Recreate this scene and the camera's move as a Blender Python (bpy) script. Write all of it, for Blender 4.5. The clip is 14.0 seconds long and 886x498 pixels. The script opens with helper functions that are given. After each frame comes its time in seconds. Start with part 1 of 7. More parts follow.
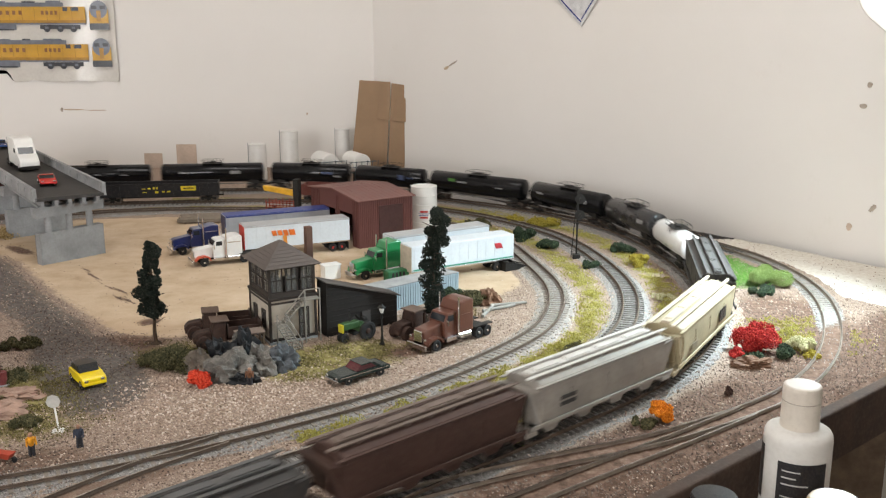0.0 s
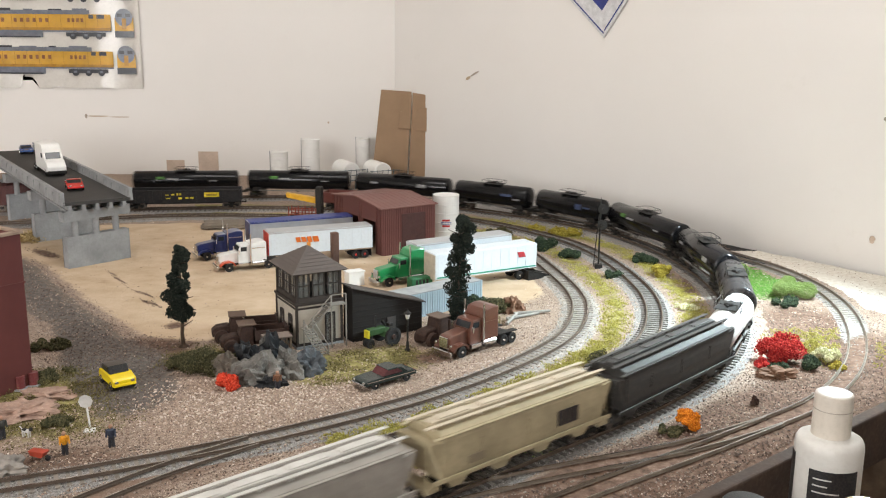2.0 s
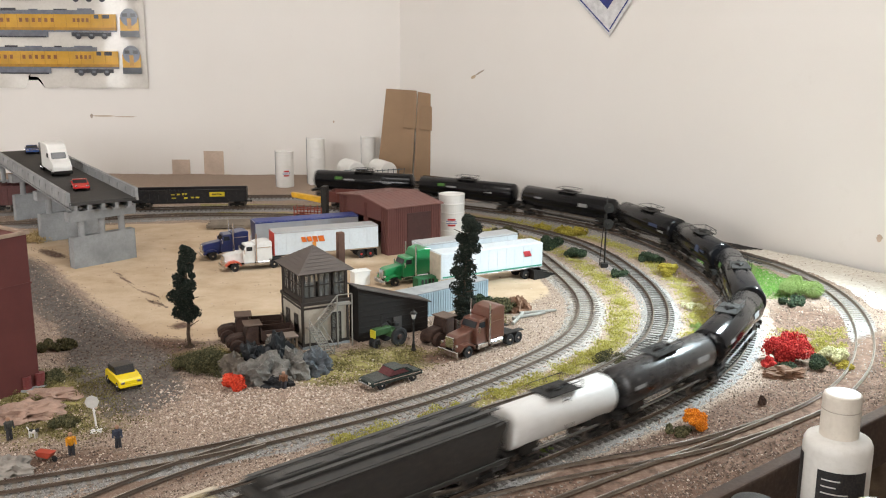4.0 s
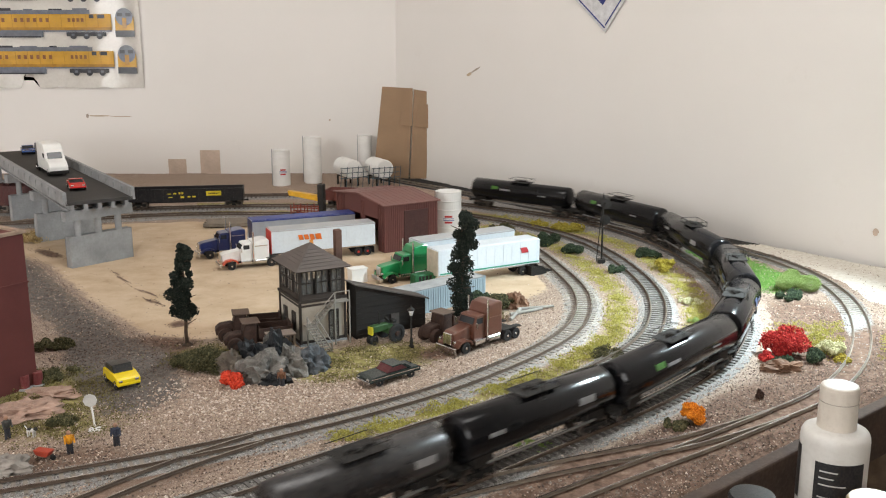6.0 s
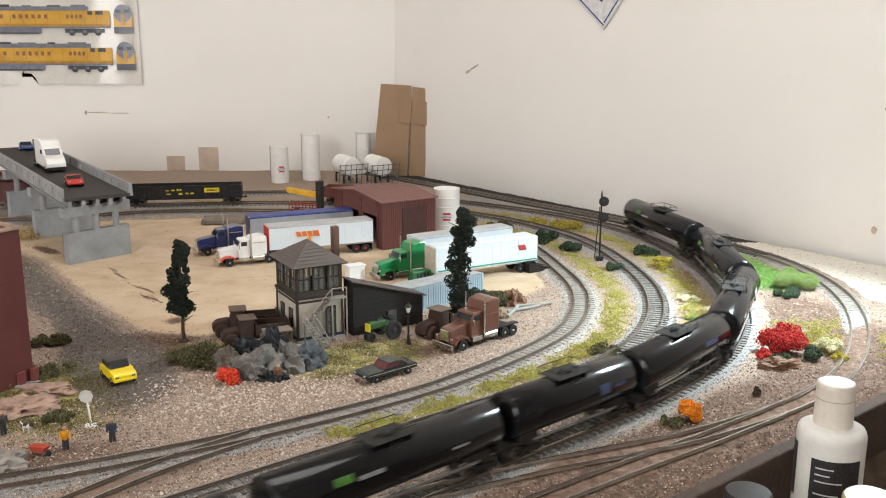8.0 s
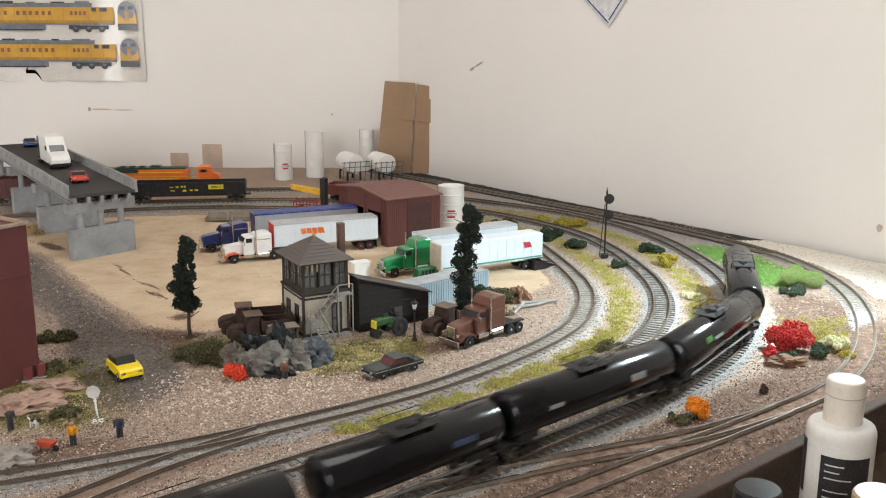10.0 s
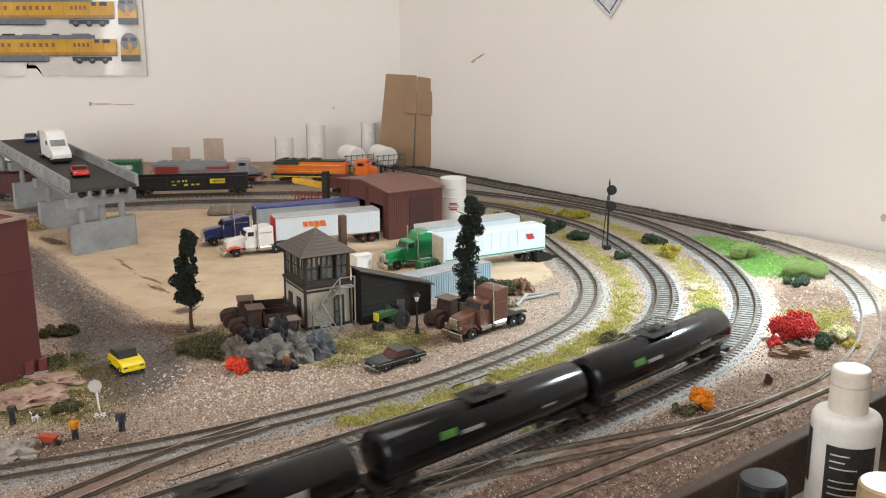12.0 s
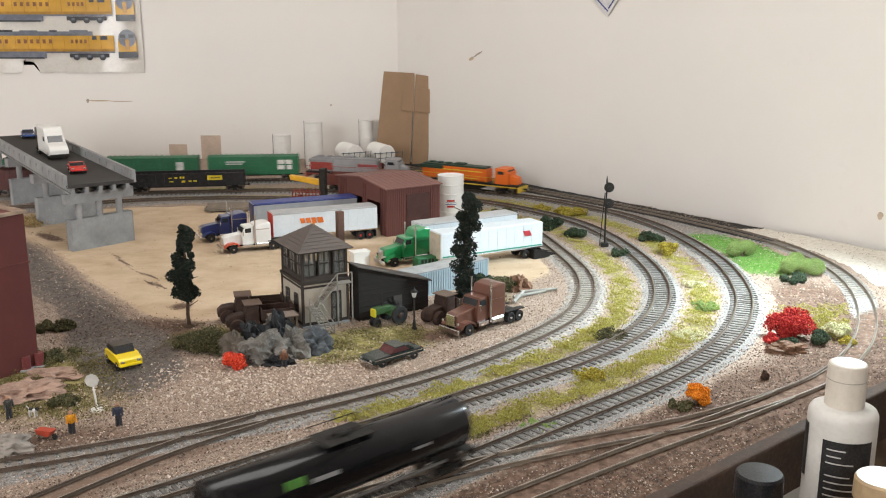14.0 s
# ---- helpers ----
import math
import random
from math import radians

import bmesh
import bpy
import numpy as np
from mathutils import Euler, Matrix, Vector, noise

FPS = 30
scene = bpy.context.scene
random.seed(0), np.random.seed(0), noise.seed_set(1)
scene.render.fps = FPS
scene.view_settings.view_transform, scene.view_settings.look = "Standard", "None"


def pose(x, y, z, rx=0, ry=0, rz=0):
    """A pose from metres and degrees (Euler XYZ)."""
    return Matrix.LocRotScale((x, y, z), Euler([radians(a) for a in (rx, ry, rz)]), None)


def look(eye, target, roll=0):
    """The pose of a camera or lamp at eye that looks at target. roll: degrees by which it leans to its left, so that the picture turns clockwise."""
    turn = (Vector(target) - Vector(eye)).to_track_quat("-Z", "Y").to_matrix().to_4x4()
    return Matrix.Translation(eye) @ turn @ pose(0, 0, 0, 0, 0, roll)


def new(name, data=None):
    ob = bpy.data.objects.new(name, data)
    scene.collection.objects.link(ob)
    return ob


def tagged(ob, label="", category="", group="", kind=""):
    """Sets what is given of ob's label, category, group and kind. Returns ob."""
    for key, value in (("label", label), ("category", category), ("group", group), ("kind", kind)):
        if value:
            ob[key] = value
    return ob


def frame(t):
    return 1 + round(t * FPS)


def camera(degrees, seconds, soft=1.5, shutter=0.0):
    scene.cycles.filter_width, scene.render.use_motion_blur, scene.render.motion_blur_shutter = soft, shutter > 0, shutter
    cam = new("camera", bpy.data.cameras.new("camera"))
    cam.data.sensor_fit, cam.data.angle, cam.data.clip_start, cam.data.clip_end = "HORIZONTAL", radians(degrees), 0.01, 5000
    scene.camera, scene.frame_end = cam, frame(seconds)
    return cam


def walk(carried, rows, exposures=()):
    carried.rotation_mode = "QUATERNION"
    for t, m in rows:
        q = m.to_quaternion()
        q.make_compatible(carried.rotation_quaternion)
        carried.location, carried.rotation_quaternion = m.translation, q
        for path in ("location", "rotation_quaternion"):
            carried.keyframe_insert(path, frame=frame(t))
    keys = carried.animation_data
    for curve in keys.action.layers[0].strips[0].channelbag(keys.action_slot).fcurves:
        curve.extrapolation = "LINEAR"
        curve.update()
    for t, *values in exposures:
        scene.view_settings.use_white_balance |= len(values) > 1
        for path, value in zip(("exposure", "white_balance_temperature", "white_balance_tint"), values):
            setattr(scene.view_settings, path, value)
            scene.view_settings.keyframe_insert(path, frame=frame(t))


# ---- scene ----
from functools import lru_cache

cam = camera(49.5, 14.0, soft=1.1, shutter=1.2)
PATH = [
    (0.0, look((0.0172, 0.0025, 0.3230), (0.0333, 0.9745, 0.0886), 0.03)),
    (0.5, look((0.0112, -0.0006, 0.3240), (0.0254, 0.9734, 0.0981), 0.33)),
    (1.0, look((0.0062, -0.0057, 0.3252), (0.0114, 0.9699, 0.1057), 0.39)),
    (1.5, look((0.0049, -0.0053, 0.3216), (0.0084, 0.9702, 0.1014), 0.49)),
    (2.0, look((0.0036, -0.0046, 0.3202), (0.0063, 0.9702, 0.0972), 0.51)),
    (2.5, look((0.0014, -0.0046, 0.3214), (0.0020, 0.9699, 0.0973), 0.50)),
    (3.0, look((0.0017, -0.0033, 0.3213), (-0.0003, 0.9711, 0.0965), 0.45)),
    (5.5, look((0.0036, -0.0027, 0.3201), (0.0037, 0.9719, 0.0958), 0.08)),
    (6.0, look((0.0027, -0.0037, 0.3190), (0.0032, 0.9704, 0.0930), -0.03)),
    (6.5, look((0.0015, -0.0041, 0.3185), (0.0032, 0.9700, 0.0926), 0.05)),
    (7.0, look((0.0034, -0.0037, 0.3182), (0.0046, 0.9705, 0.0924), 0.08)),
    (7.5, look((0.0010, -0.0027, 0.3166), (0.0036, 0.9713, 0.0902), 0.14)),
    (8.0, look((0.0049, -0.0028, 0.3174), (0.0059, 0.9709, 0.0895), 0.09)),
    (10.5, look((-0.0010, -0.0019, 0.3147), (-0.0011, 0.9711, 0.0837), 0.21)),
    (11.0, look((0.0027, -0.0007, 0.3139), (0.0006, 0.9716, 0.0801), 0.03)),
    (11.5, look((0.0019, -0.0004, 0.3150), (-0.0009, 0.9715, 0.0798), -0.13)),
    (12.0, look((0.0002, 0.0010, 0.3130), (-0.0027, 0.9728, 0.0770), -0.19)),
    (12.5, look((-0.0007, 0.0009, 0.3118), (-0.0036, 0.9722, 0.0742), -0.22)),
    (13.0, look((-0.0008, 0.0003, 0.3106), (-0.0029, 0.9718, 0.0735), -0.12)),
    (13.5, look((-0.0000, 0.0001, 0.3109), (-0.0012, 0.9715, 0.0735), -0.10)),
    (14.0, look((0.0000, -0.0000, 0.3100), (0.0000, 0.9715, 0.0732), 0.00)),
]
walk(cam, PATH, exposures=[(0.0, 0.02), (1.5, 0.13), (3.0, 0.18), (5.5, 0.02), (7.5, 0.14), (8.0, 0.16), (10.5, 0.06), (14.0, 0.09)])

# ---- light: a room lit by a ceiling panel, a window in the south wall and a clamp lamp on the east wall ----
world = bpy.data.worlds.new("world")
scene.world = world
world.use_nodes = True
world.node_tree.nodes["Background"].inputs[0].default_value = (0.75, 0.80, 0.90, 1)
world.node_tree.nodes["Background"].inputs[1].default_value = 0.15


def area_lamp(name, eye, target, sx, sy, watts, color):
    d = bpy.data.lights.new(name, "AREA")
    d.shape, d.size, d.size_y, d.energy, d.color = "RECTANGLE", sx, sy, watts, color
    ob = new(name, d)
    ob.matrix_world = look(eye, target)
    return ob


SOUTH_A, SOUTH_DIR = Vector((-2.3, -1.6, 0)), Vector((0.9596, 0.2812, 0))
SOUTH_IN = Vector((-0.2812, 0.9596, 0))
WIN = (0.55, 1.95, 0.05, 1.05)          # the window: along the south wall, and its heights
win_mid = SOUTH_A + SOUTH_DIR * ((WIN[0] + WIN[1]) / 2) + Vector((0, 0, (WIN[2] + WIN[3]) / 2)) + SOUTH_IN * 0.02
CLAMP, CLAMP_AIM = Vector((0.520, 1.030, 0.325)), Vector((0.265, 0.985, 0.0))
clamp_dir = (CLAMP_AIM - CLAMP).normalized()
area_lamp("ceiling_lamp", (-0.05, 0.80, 1.50), (0.0, 0.95, 0), 1.1, 0.5, 9.0, (1.0, 0.97, 0.94))
area_lamp("window_light", win_mid, win_mid + SOUTH_IN, WIN[1] - WIN[0] - 0.08, WIN[3] - WIN[2] - 0.08, 25.0, (1.0, 0.965, 0.935))
clamp_light = area_lamp("clamp_lamp_light", CLAMP + clamp_dir * 0.012, CLAMP_AIM, 0.075, 0.075, 2.7, (0.74, 0.92, 1.0))
clamp_light.data.shape, clamp_light.data.spread = "DISK", radians(115)

# ---- materials ----


def nodes_of(name):
    m = bpy.data.materials.new(name)
    m.use_nodes = True
    nt = m.node_tree
    return m, nt, nt.nodes["Principled BSDF"]


def ramp(nt, fac, stops):
    n = nt.nodes.new("ShaderNodeValToRGB")
    while len(n.color_ramp.elements) < len(stops):
        n.color_ramp.elements.new(0.5)
    for e, (p, c) in zip(n.color_ramp.elements, stops):
        e.position, e.color = p, (*c, 1)
    nt.links.new(fac, n.inputs[0])
    return n.outputs[0]


def noise_tex(nt, scale, detail=4.0, coord="Object", rough=0.6):
    tc = nt.nodes.new("ShaderNodeTexCoord")
    n = nt.nodes.new("ShaderNodeTexNoise")
    n.inputs["Scale"].default_value, n.inputs["Detail"].default_value = scale, detail
    n.inputs["Roughness"].default_value = rough
    nt.links.new(tc.outputs[coord], n.inputs["Vector"])
    return n.outputs["Fac"]


def mixed(nt, fac, a, b, kind="MIX"):
    n = nt.nodes.new("ShaderNodeMix")
    n.data_type, n.blend_type = "RGBA", kind
    for sock, v in ((n.inputs[0], fac), (n.inputs[6], a), (n.inputs[7], b)):
        if isinstance(v, (int, float)):
            sock.default_value = v
        elif isinstance(v, tuple):
            sock.default_value = (*v, 1)
        else:
            nt.links.new(v, sock)
    return n.outputs[2]


def bumped(nt, bsdf, height, strength, dist=0.0005):
    b = nt.nodes.new("ShaderNodeBump")
    b.inputs["Strength"].default_value, b.inputs["Distance"].default_value = strength, dist
    nt.links.new(height, b.inputs["Height"])
    nt.links.new(b.outputs[0], bsdf.inputs["Normal"])


@lru_cache(None)
def paint(name, color, rough=0.5, metal=0.0, var=0.25, scale=90.0, dirt=(0.25, 0.20, 0.15), wear=0.15, bump=0.15, coat=0.0):
    """Painted or moulded surface: broad fading, fine speckle, some dust."""
    m, nt, b = nodes_of(name)
    big = noise_tex(nt, scale, 5.0)
    fine = noise_tex(nt, scale * 9, 3.0)
    dark = tuple(c * (1 - var) for c in color)
    lite = tuple(min(1.0, c * (1 + var * 0.5) + 0.01 * var) for c in color)
    c = ramp(nt, big, [(0.3, dark), (0.7, lite)])
    g = ramp(nt, fine, [(0.45, (0, 0, 0)), (0.8, (wear,) * 3)])
    nt.links.new(mixed(nt, g, c, dirt), b.inputs["Base Color"])
    dr = 0.1 if rough > 0.36 else 0.03
    r = ramp(nt, big, [(0.2, (max(0.03, rough - dr),) * 3), (0.8, (min(1, rough + dr),) * 3)])
    nt.links.new(r, b.inputs["Roughness"])
    b.inputs["Metallic"].default_value = metal
    b.inputs["Specular IOR Level"].default_value = 0.28 if max(color) < 0.02 or not (rough < 0.36 or metal) else 0.5
    b.inputs["Coat Weight"].default_value = coat
    if bump:
        bumped(nt, b, fine, bump)
    return m


@lru_cache(None)
def grains(name, stops, rough=0.9):
    """Loose grains, each of its own shade."""
    m, nt, b = nodes_of(name)
    g = nt.nodes.new("ShaderNodeNewGeometry")
    c = ramp(nt, g.outputs["Random Per Island"], list(stops))
    nt.links.new(mixed(nt, noise_tex(nt, 900.0, 2.0), c, (0.5, 0.5, 0.5), "OVERLAY"), b.inputs["Base Color"])
    b.inputs["Roughness"].default_value = rough
    b.inputs["Specular IOR Level"].default_value = 0.25
    return m


@lru_cache(None)
def ties_mat(name, tone):
    m, nt, b = nodes_of(name)
    oi = nt.nodes.new("ShaderNodeObjectInfo")
    c = ramp(nt, oi.outputs["Random"], [(0.0, tuple(v * 0.6 for v in tone)), (0.6, tone), (1.0, tuple(v * 1.6 for v in tone))])
    nt.links.new(mixed(nt, noise_tex(nt, 700.0), c, tuple(v * 1.8 for v in tone)), b.inputs["Base Color"])
    b.inputs["Roughness"].default_value = 0.7
    return m


def wall_mat():
    m, nt, b = nodes_of("wall_paint")
    c = ramp(nt, noise_tex(nt, 1.6, 5.0), [(0.3, (0.77, 0.74, 0.70)), (0.7, (0.82, 0.79, 0.755))])
    s = ramp(nt, noise_tex(nt, 9.0, 6.0, rough=0.75), [(0.62, (0, 0, 0)), (0.85, (0.22,) * 3)])
    nt.links.new(mixed(nt, s, c, (0.50, 0.45, 0.38)), b.inputs["Base Color"])
    b.inputs["Roughness"].default_value = 0.75
    bumped(nt, b, noise_tex(nt, 220.0), 0.12, 0.001)
    return m


def ground_mat():
    m, nt, b = nodes_of("layout_ground")
    def attr(n):
        a = nt.nodes.new("ShaderNodeAttribute")
        a.attribute_name = n
        s = nt.nodes.new("ShaderNodeSeparateColor")
        nt.links.new(a.outputs["Color"], s.inputs[0])
        return s.outputs
    za, zb, zc = attr("zone_a"), attr("zone_b"), attr("zone_c")
    fine, mid, broad = noise_tex(nt, 900.0, 3.0), noise_tex(nt, 160.0, 5.0), noise_tex(nt, 22.0, 6.0)
    def soft(mask, lo=0.35, hi=0.65):
        a = nt.nodes.new("ShaderNodeMath"); a.operation = "ADD"
        s = nt.nodes.new("ShaderNodeMath"); s.operation = "MULTIPLY_ADD"
        s.inputs[1].default_value, s.inputs[2].default_value = 0.7, -0.35
        nt.links.new(mid, s.inputs[0])
        nt.links.new(mask, a.inputs[0]); nt.links.new(s.outputs[0], a.inputs[1])
        return ramp(nt, a.outputs[0], [(lo, (0, 0, 0)), (hi, (1, 1, 1))])
    gravel = ramp(nt, fine, [(0.3, (0.16, 0.112, 0.085)), (0.5, (0.32, 0.24, 0.188)), (0.7, (0.50, 0.40, 0.325))])
    dirt = ramp(nt, broad, [(0.3, (0.46, 0.335, 0.215)), (0.55, (0.56, 0.43, 0.30)), (0.75, (0.63, 0.50, 0.37))])
    dirt = mixed(nt, ramp(nt, noise_tex(nt, 45.0, 6.0, rough=0.7), [(0.60, (0, 0, 0)), (0.78, (0.6,) * 3)]), dirt, (0.26, 0.17, 0.095))
    grass = ramp(nt, mid, [(0.3, (0.13, 0.10, 0.04)), (0.5, (0.25, 0.215, 0.075)), (0.7, (0.38, 0.33, 0.15))])
    brown = ramp(nt, mid, [(0.3, (0.075, 0.045, 0.030)), (0.55, (0.17, 0.105, 0.075)), (0.75, (0.30, 0.21, 0.16))])
    road = ramp(nt, mid, [(0.3, (0.085, 0.072, 0.064)), (0.55, (0.145, 0.125, 0.112)), (0.75, (0.21, 0.185, 0.165))])
    bed = ramp(nt, fine, [(0.3, (0.13, 0.12, 0.115)), (0.5, (0.27, 0.255, 0.24)), (0.7, (0.43, 0.41, 0.39))])
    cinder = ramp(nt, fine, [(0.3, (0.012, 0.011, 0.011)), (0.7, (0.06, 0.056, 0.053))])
    white = ramp(nt, mid, [(0.3, (0.62, 0.57, 0.48)), (0.7, (0.80, 0.77, 0.70))])
    c = mixed(nt, soft(za[0]), gravel, dirt)
    c = mixed(nt, soft(za[1]), c, grass)
    c = mixed(nt, soft(za[2]), c, brown)
    c = mixed(nt, soft(zb[0]), c, road)
    c = mixed(nt, soft(zb[1], 0.4, 0.6), c, bed)
    c = mixed(nt, soft(zb[2]), c, white)
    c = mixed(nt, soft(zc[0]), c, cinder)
    c = mixed(nt, soft(zc[1]), c, ramp(nt, mid, [(0.3, (0.33, 0.28, 0.22)), (0.7, (0.56, 0.50, 0.43))]))
    nt.links.new(c, b.inputs["Base Color"])
    b.inputs["Roughness"].default_value = 0.92
    b.inputs["Specular IOR Level"].default_value = 0.2
    bumped(nt, b, fine, 0.5, 0.0012)
    return m


WALL = wall_mat()
GROUND = ground_mat()
RAIL = paint("rail_steel", (0.50, 0.46, 0.42), 0.26, 1.0, 0.25, 60.0, (0.22, 0.16, 0.11), 0.25)
RAIL_SIDE = paint("rail_side_rust", (0.125, 0.092, 0.070), 0.75, 0.0, 0.35, 120.0, (0.14, 0.09, 0.055), 0.3)
WORN_SIDE = paint("rail_side_worn", (0.27, 0.225, 0.18), 0.5, 0.4, 0.3, 120.0, (0.16, 0.11, 0.07), 0.3)
BLACK = paint("black_tank_paint", (0.006, 0.006, 0.007), 0.15, 0.0, 0.2, 40.0, (0.03, 0.03, 0.03), 0.02, 0.0)
DARK = paint("dark_underframe", (0.011, 0.0105, 0.010), 0.6, 0.0, 0.3, 200.0)
RUBBER = paint("rubber", (0.015, 0.015, 0.016), 0.75)
CHROME = paint("chrome", (0.72, 0.72, 0.73), 0.18, 1.0, 0.1, 100.0, (0.4, 0.4, 0.4), 0.1, 0.0)
GLASS = paint("dark_window", (0.02, 0.023, 0.027), 0.08, 0.0, 0.1, 50.0, (0.1, 0.1, 0.1), 0.05, 0.0)
WHITE = paint("white_plastic", (0.78, 0.77, 0.74), 0.4, 0.0, 0.06, 60.0, (0.5, 0.46, 0.40), 0.12)
SILVER = paint("silver_side", (0.55, 0.57, 0.60), 0.35, 0.55, 0.12, 60.0)
CONCRETE = paint("grey_plastic_concrete", (0.31, 0.315, 0.32), 0.6, 0.0, 0.28, 38.0, (0.17, 0.165, 0.16), 0.3)
ROCKM = paint("grey_rock", (0.155, 0.145, 0.13), 0.8, 0.0, 0.55, 60.0, (0.36, 0.34, 0.31), 0.35, 0.5)
PINKROCK = paint("pink_sandstone", (0.36, 0.235, 0.18), 0.85, 0.0, 0.4, 60.0, (0.5, 0.38, 0.30), 0.35, 0.5)
RUST = paint("rusted_steel", (0.045, 0.025, 0.019), 0.8, 0.0, 0.5, 90.0, (0.12, 0.055, 0.03), 0.4, 0.4)
WOOD = paint("brown_wood", (0.20, 0.145, 0.10), 0.7, 0.0, 0.35, 60.0, (0.1, 0.07, 0.05), 0.3, 0.3)

# ---- mesh helpers ----


def part(name, bm, material, parent=None, label="", smooth=False):
    me = bpy.data.meshes.new(name)
    bmesh.ops.recalc_face_normals(bm, faces=bm.faces)
    bm.to_mesh(me)
    bm.free()
    if smooth:
        me.polygons.foreach_set("use_smooth", [True] * len(me.polygons))
    if material:
        me.materials.append(material)
    ob = new(name, me)
    ob.parent = parent
    if label:
        ob["label"] = label
    return ob


def again(ob, m, parent=None):
    """The same mesh once more, as a sibling part."""
    o = new(ob.name.split(".")[0], ob.data)
    o.parent = parent or ob.parent
    o.matrix_basis = m
    if "label" in ob:
        o["label"] = ob["label"]
    return o


def box(bm, c, s, bevel=0.0, m=None):
    r = bmesh.ops.create_cube(bm, size=1.0)
    vs = r["verts"]
    for v in vs:
        v.co = Vector((v.co.x * s[0] + c[0], v.co.y * s[1] + c[1], v.co.z * s[2] + c[2]))
        if m:
            v.co = m @ v.co
    if bevel:
        es = list({e for v in vs for e in v.link_edges})
        bmesh.ops.bevel(bm, geom=es, offset=bevel, segments=2, affect="EDGES", profile=0.5)
    return bm


def one_box(c, s, bevel=0.0, m=None):
    return box(bmesh.new(), c, s, bevel, m)


def rod(bm, a, b, r0, r1=None, seg=10, caps=True):
    a, b = Vector(a), Vector(b)
    d = b - a
    q = d.to_track_quat("Z", "Y").to_matrix().to_4x4()
    bmesh.ops.create_cone(bm, cap_ends=caps, segments=seg, radius1=r0, radius2=r0 if r1 is None else r1, depth=d.length,
                          matrix=Matrix.Translation((a + b) / 2) @ q)
    return bm


def one_rod(a, b, r0, r1=None, seg=10):
    return rod(bmesh.new(), a, b, r0, r1, seg)


def lathe(bm, profile, seg=24, m=None):
    """Spin (radius, height) round z; m places it."""
    m = m or Matrix()
    rings = []
    for r, z in profile:
        rings.append([bm.verts.new(m @ Vector((r * math.cos(a), r * math.sin(a), z))) for a in [2 * math.pi * i / seg for i in range(seg)]])
    for p, q in zip(rings, rings[1:]):
        for i in range(seg):
            bm.faces.new((p[i], p[(i + 1) % seg], q[(i + 1) % seg], q[i]))
    for ring, flip in ((rings[0], True), (rings[-1], False)):
        if (ring[0].co - ring[seg // 2].co).length > 1e-6:
            bm.faces.new(ring[::-1] if flip else ring)
    return bm


def extrude_profile(bm, pts, y0, y1, m=None, bevel=0.0):
    """A side outline in x, z pulled across y."""
    m = m or Matrix()
    a = [bm.verts.new(m @ Vector((x, y0, z))) for x, z in pts]
    b = [bm.verts.new(m @ Vector((x, y1, z))) for x, z in pts]
    bm.faces.new(a)
    bm.faces.new(b[::-1])
    n = len(pts)
    for i in range(n):
        bm.faces.new((a[i], b[i], b[(i + 1) % n], a[(i + 1) % n]))
    if bevel:
        bmesh.ops.bevel(bm, geom=list({e for v in a + b for e in v.link_edges}), offset=bevel, segments=2, affect="EDGES", profile=0.5)
    return bm


def thing(name, m, label, category, group="", kind=""):
    e = new(name)
    e.empty_display_size = 0.01
    e.matrix_basis = m
    return tagged(e, label, category, group, kind)


def mesh_np(name, verts, faces, material):
    me = bpy.data.meshes.new(name)
    me.from_pydata(verts.tolist(), [], faces.tolist())
    me.materials.append(material)
    return me


OCT_V = np.array([(1, 0, 0), (-1, 0, 0), (0, 1, 0), (0, -1, 0), (0, 0, 1), (0, 0, -1)], float)
OCT_F = np.array([(0, 2, 4), (2, 1, 4), (1, 3, 4), (3, 0, 4), (2, 0, 5), (1, 2, 5), (3, 1, 5), (0, 3, 5)])


def grain_mesh(name, pts, size, material, rng, flat=0.75):
    """Many small uneven octahedra at pts."""
    n = len(pts)
    v = OCT_V[None] * (size * rng.uniform(0.5, 1.3, (n, 1, 1))) * rng.uniform(0.6, 1.25, (n, 6, 1))
    v[:, :, 2] *= flat
    a = rng.uniform(0, 6.28, n)
    c, s = np.cos(a)[:, None], np.sin(a)[:, None]
    t = rng.uniform(-0.6, 0.6, n)[:, None]
    x, y, z = v[:, :, 0].copy(), v[:, :, 1].copy(), v[:, :, 2].copy()
    v[:, :, 0], v[:, :, 1] = c * x - s * y, s * x + c * y
    v[:, :, 2] = z + t * x
    v += pts[:, None, :]
    f = OCT_F[None] + (np.arange(n) * 6)[:, None, None]
    return mesh_np(name, v.reshape(-1, 3), f.reshape(-1, 3), material)


def lumpy_points(rng, centers, radii, n, squash=0.8):
    """Points in the shells of several lumps."""
    i = rng.integers(0, len(centers), n)
    d = rng.normal(size=(n, 3))
    d /= np.linalg.norm(d, axis=1)[:, None]
    r = radii[i] * rng.uniform(0.55, 1.05, n)
    p = centers[i] + d * r[:, None] * np.array([1, 1, squash])
    p[:, 2] = np.maximum(p[:, 2], 0.0005)
    return p

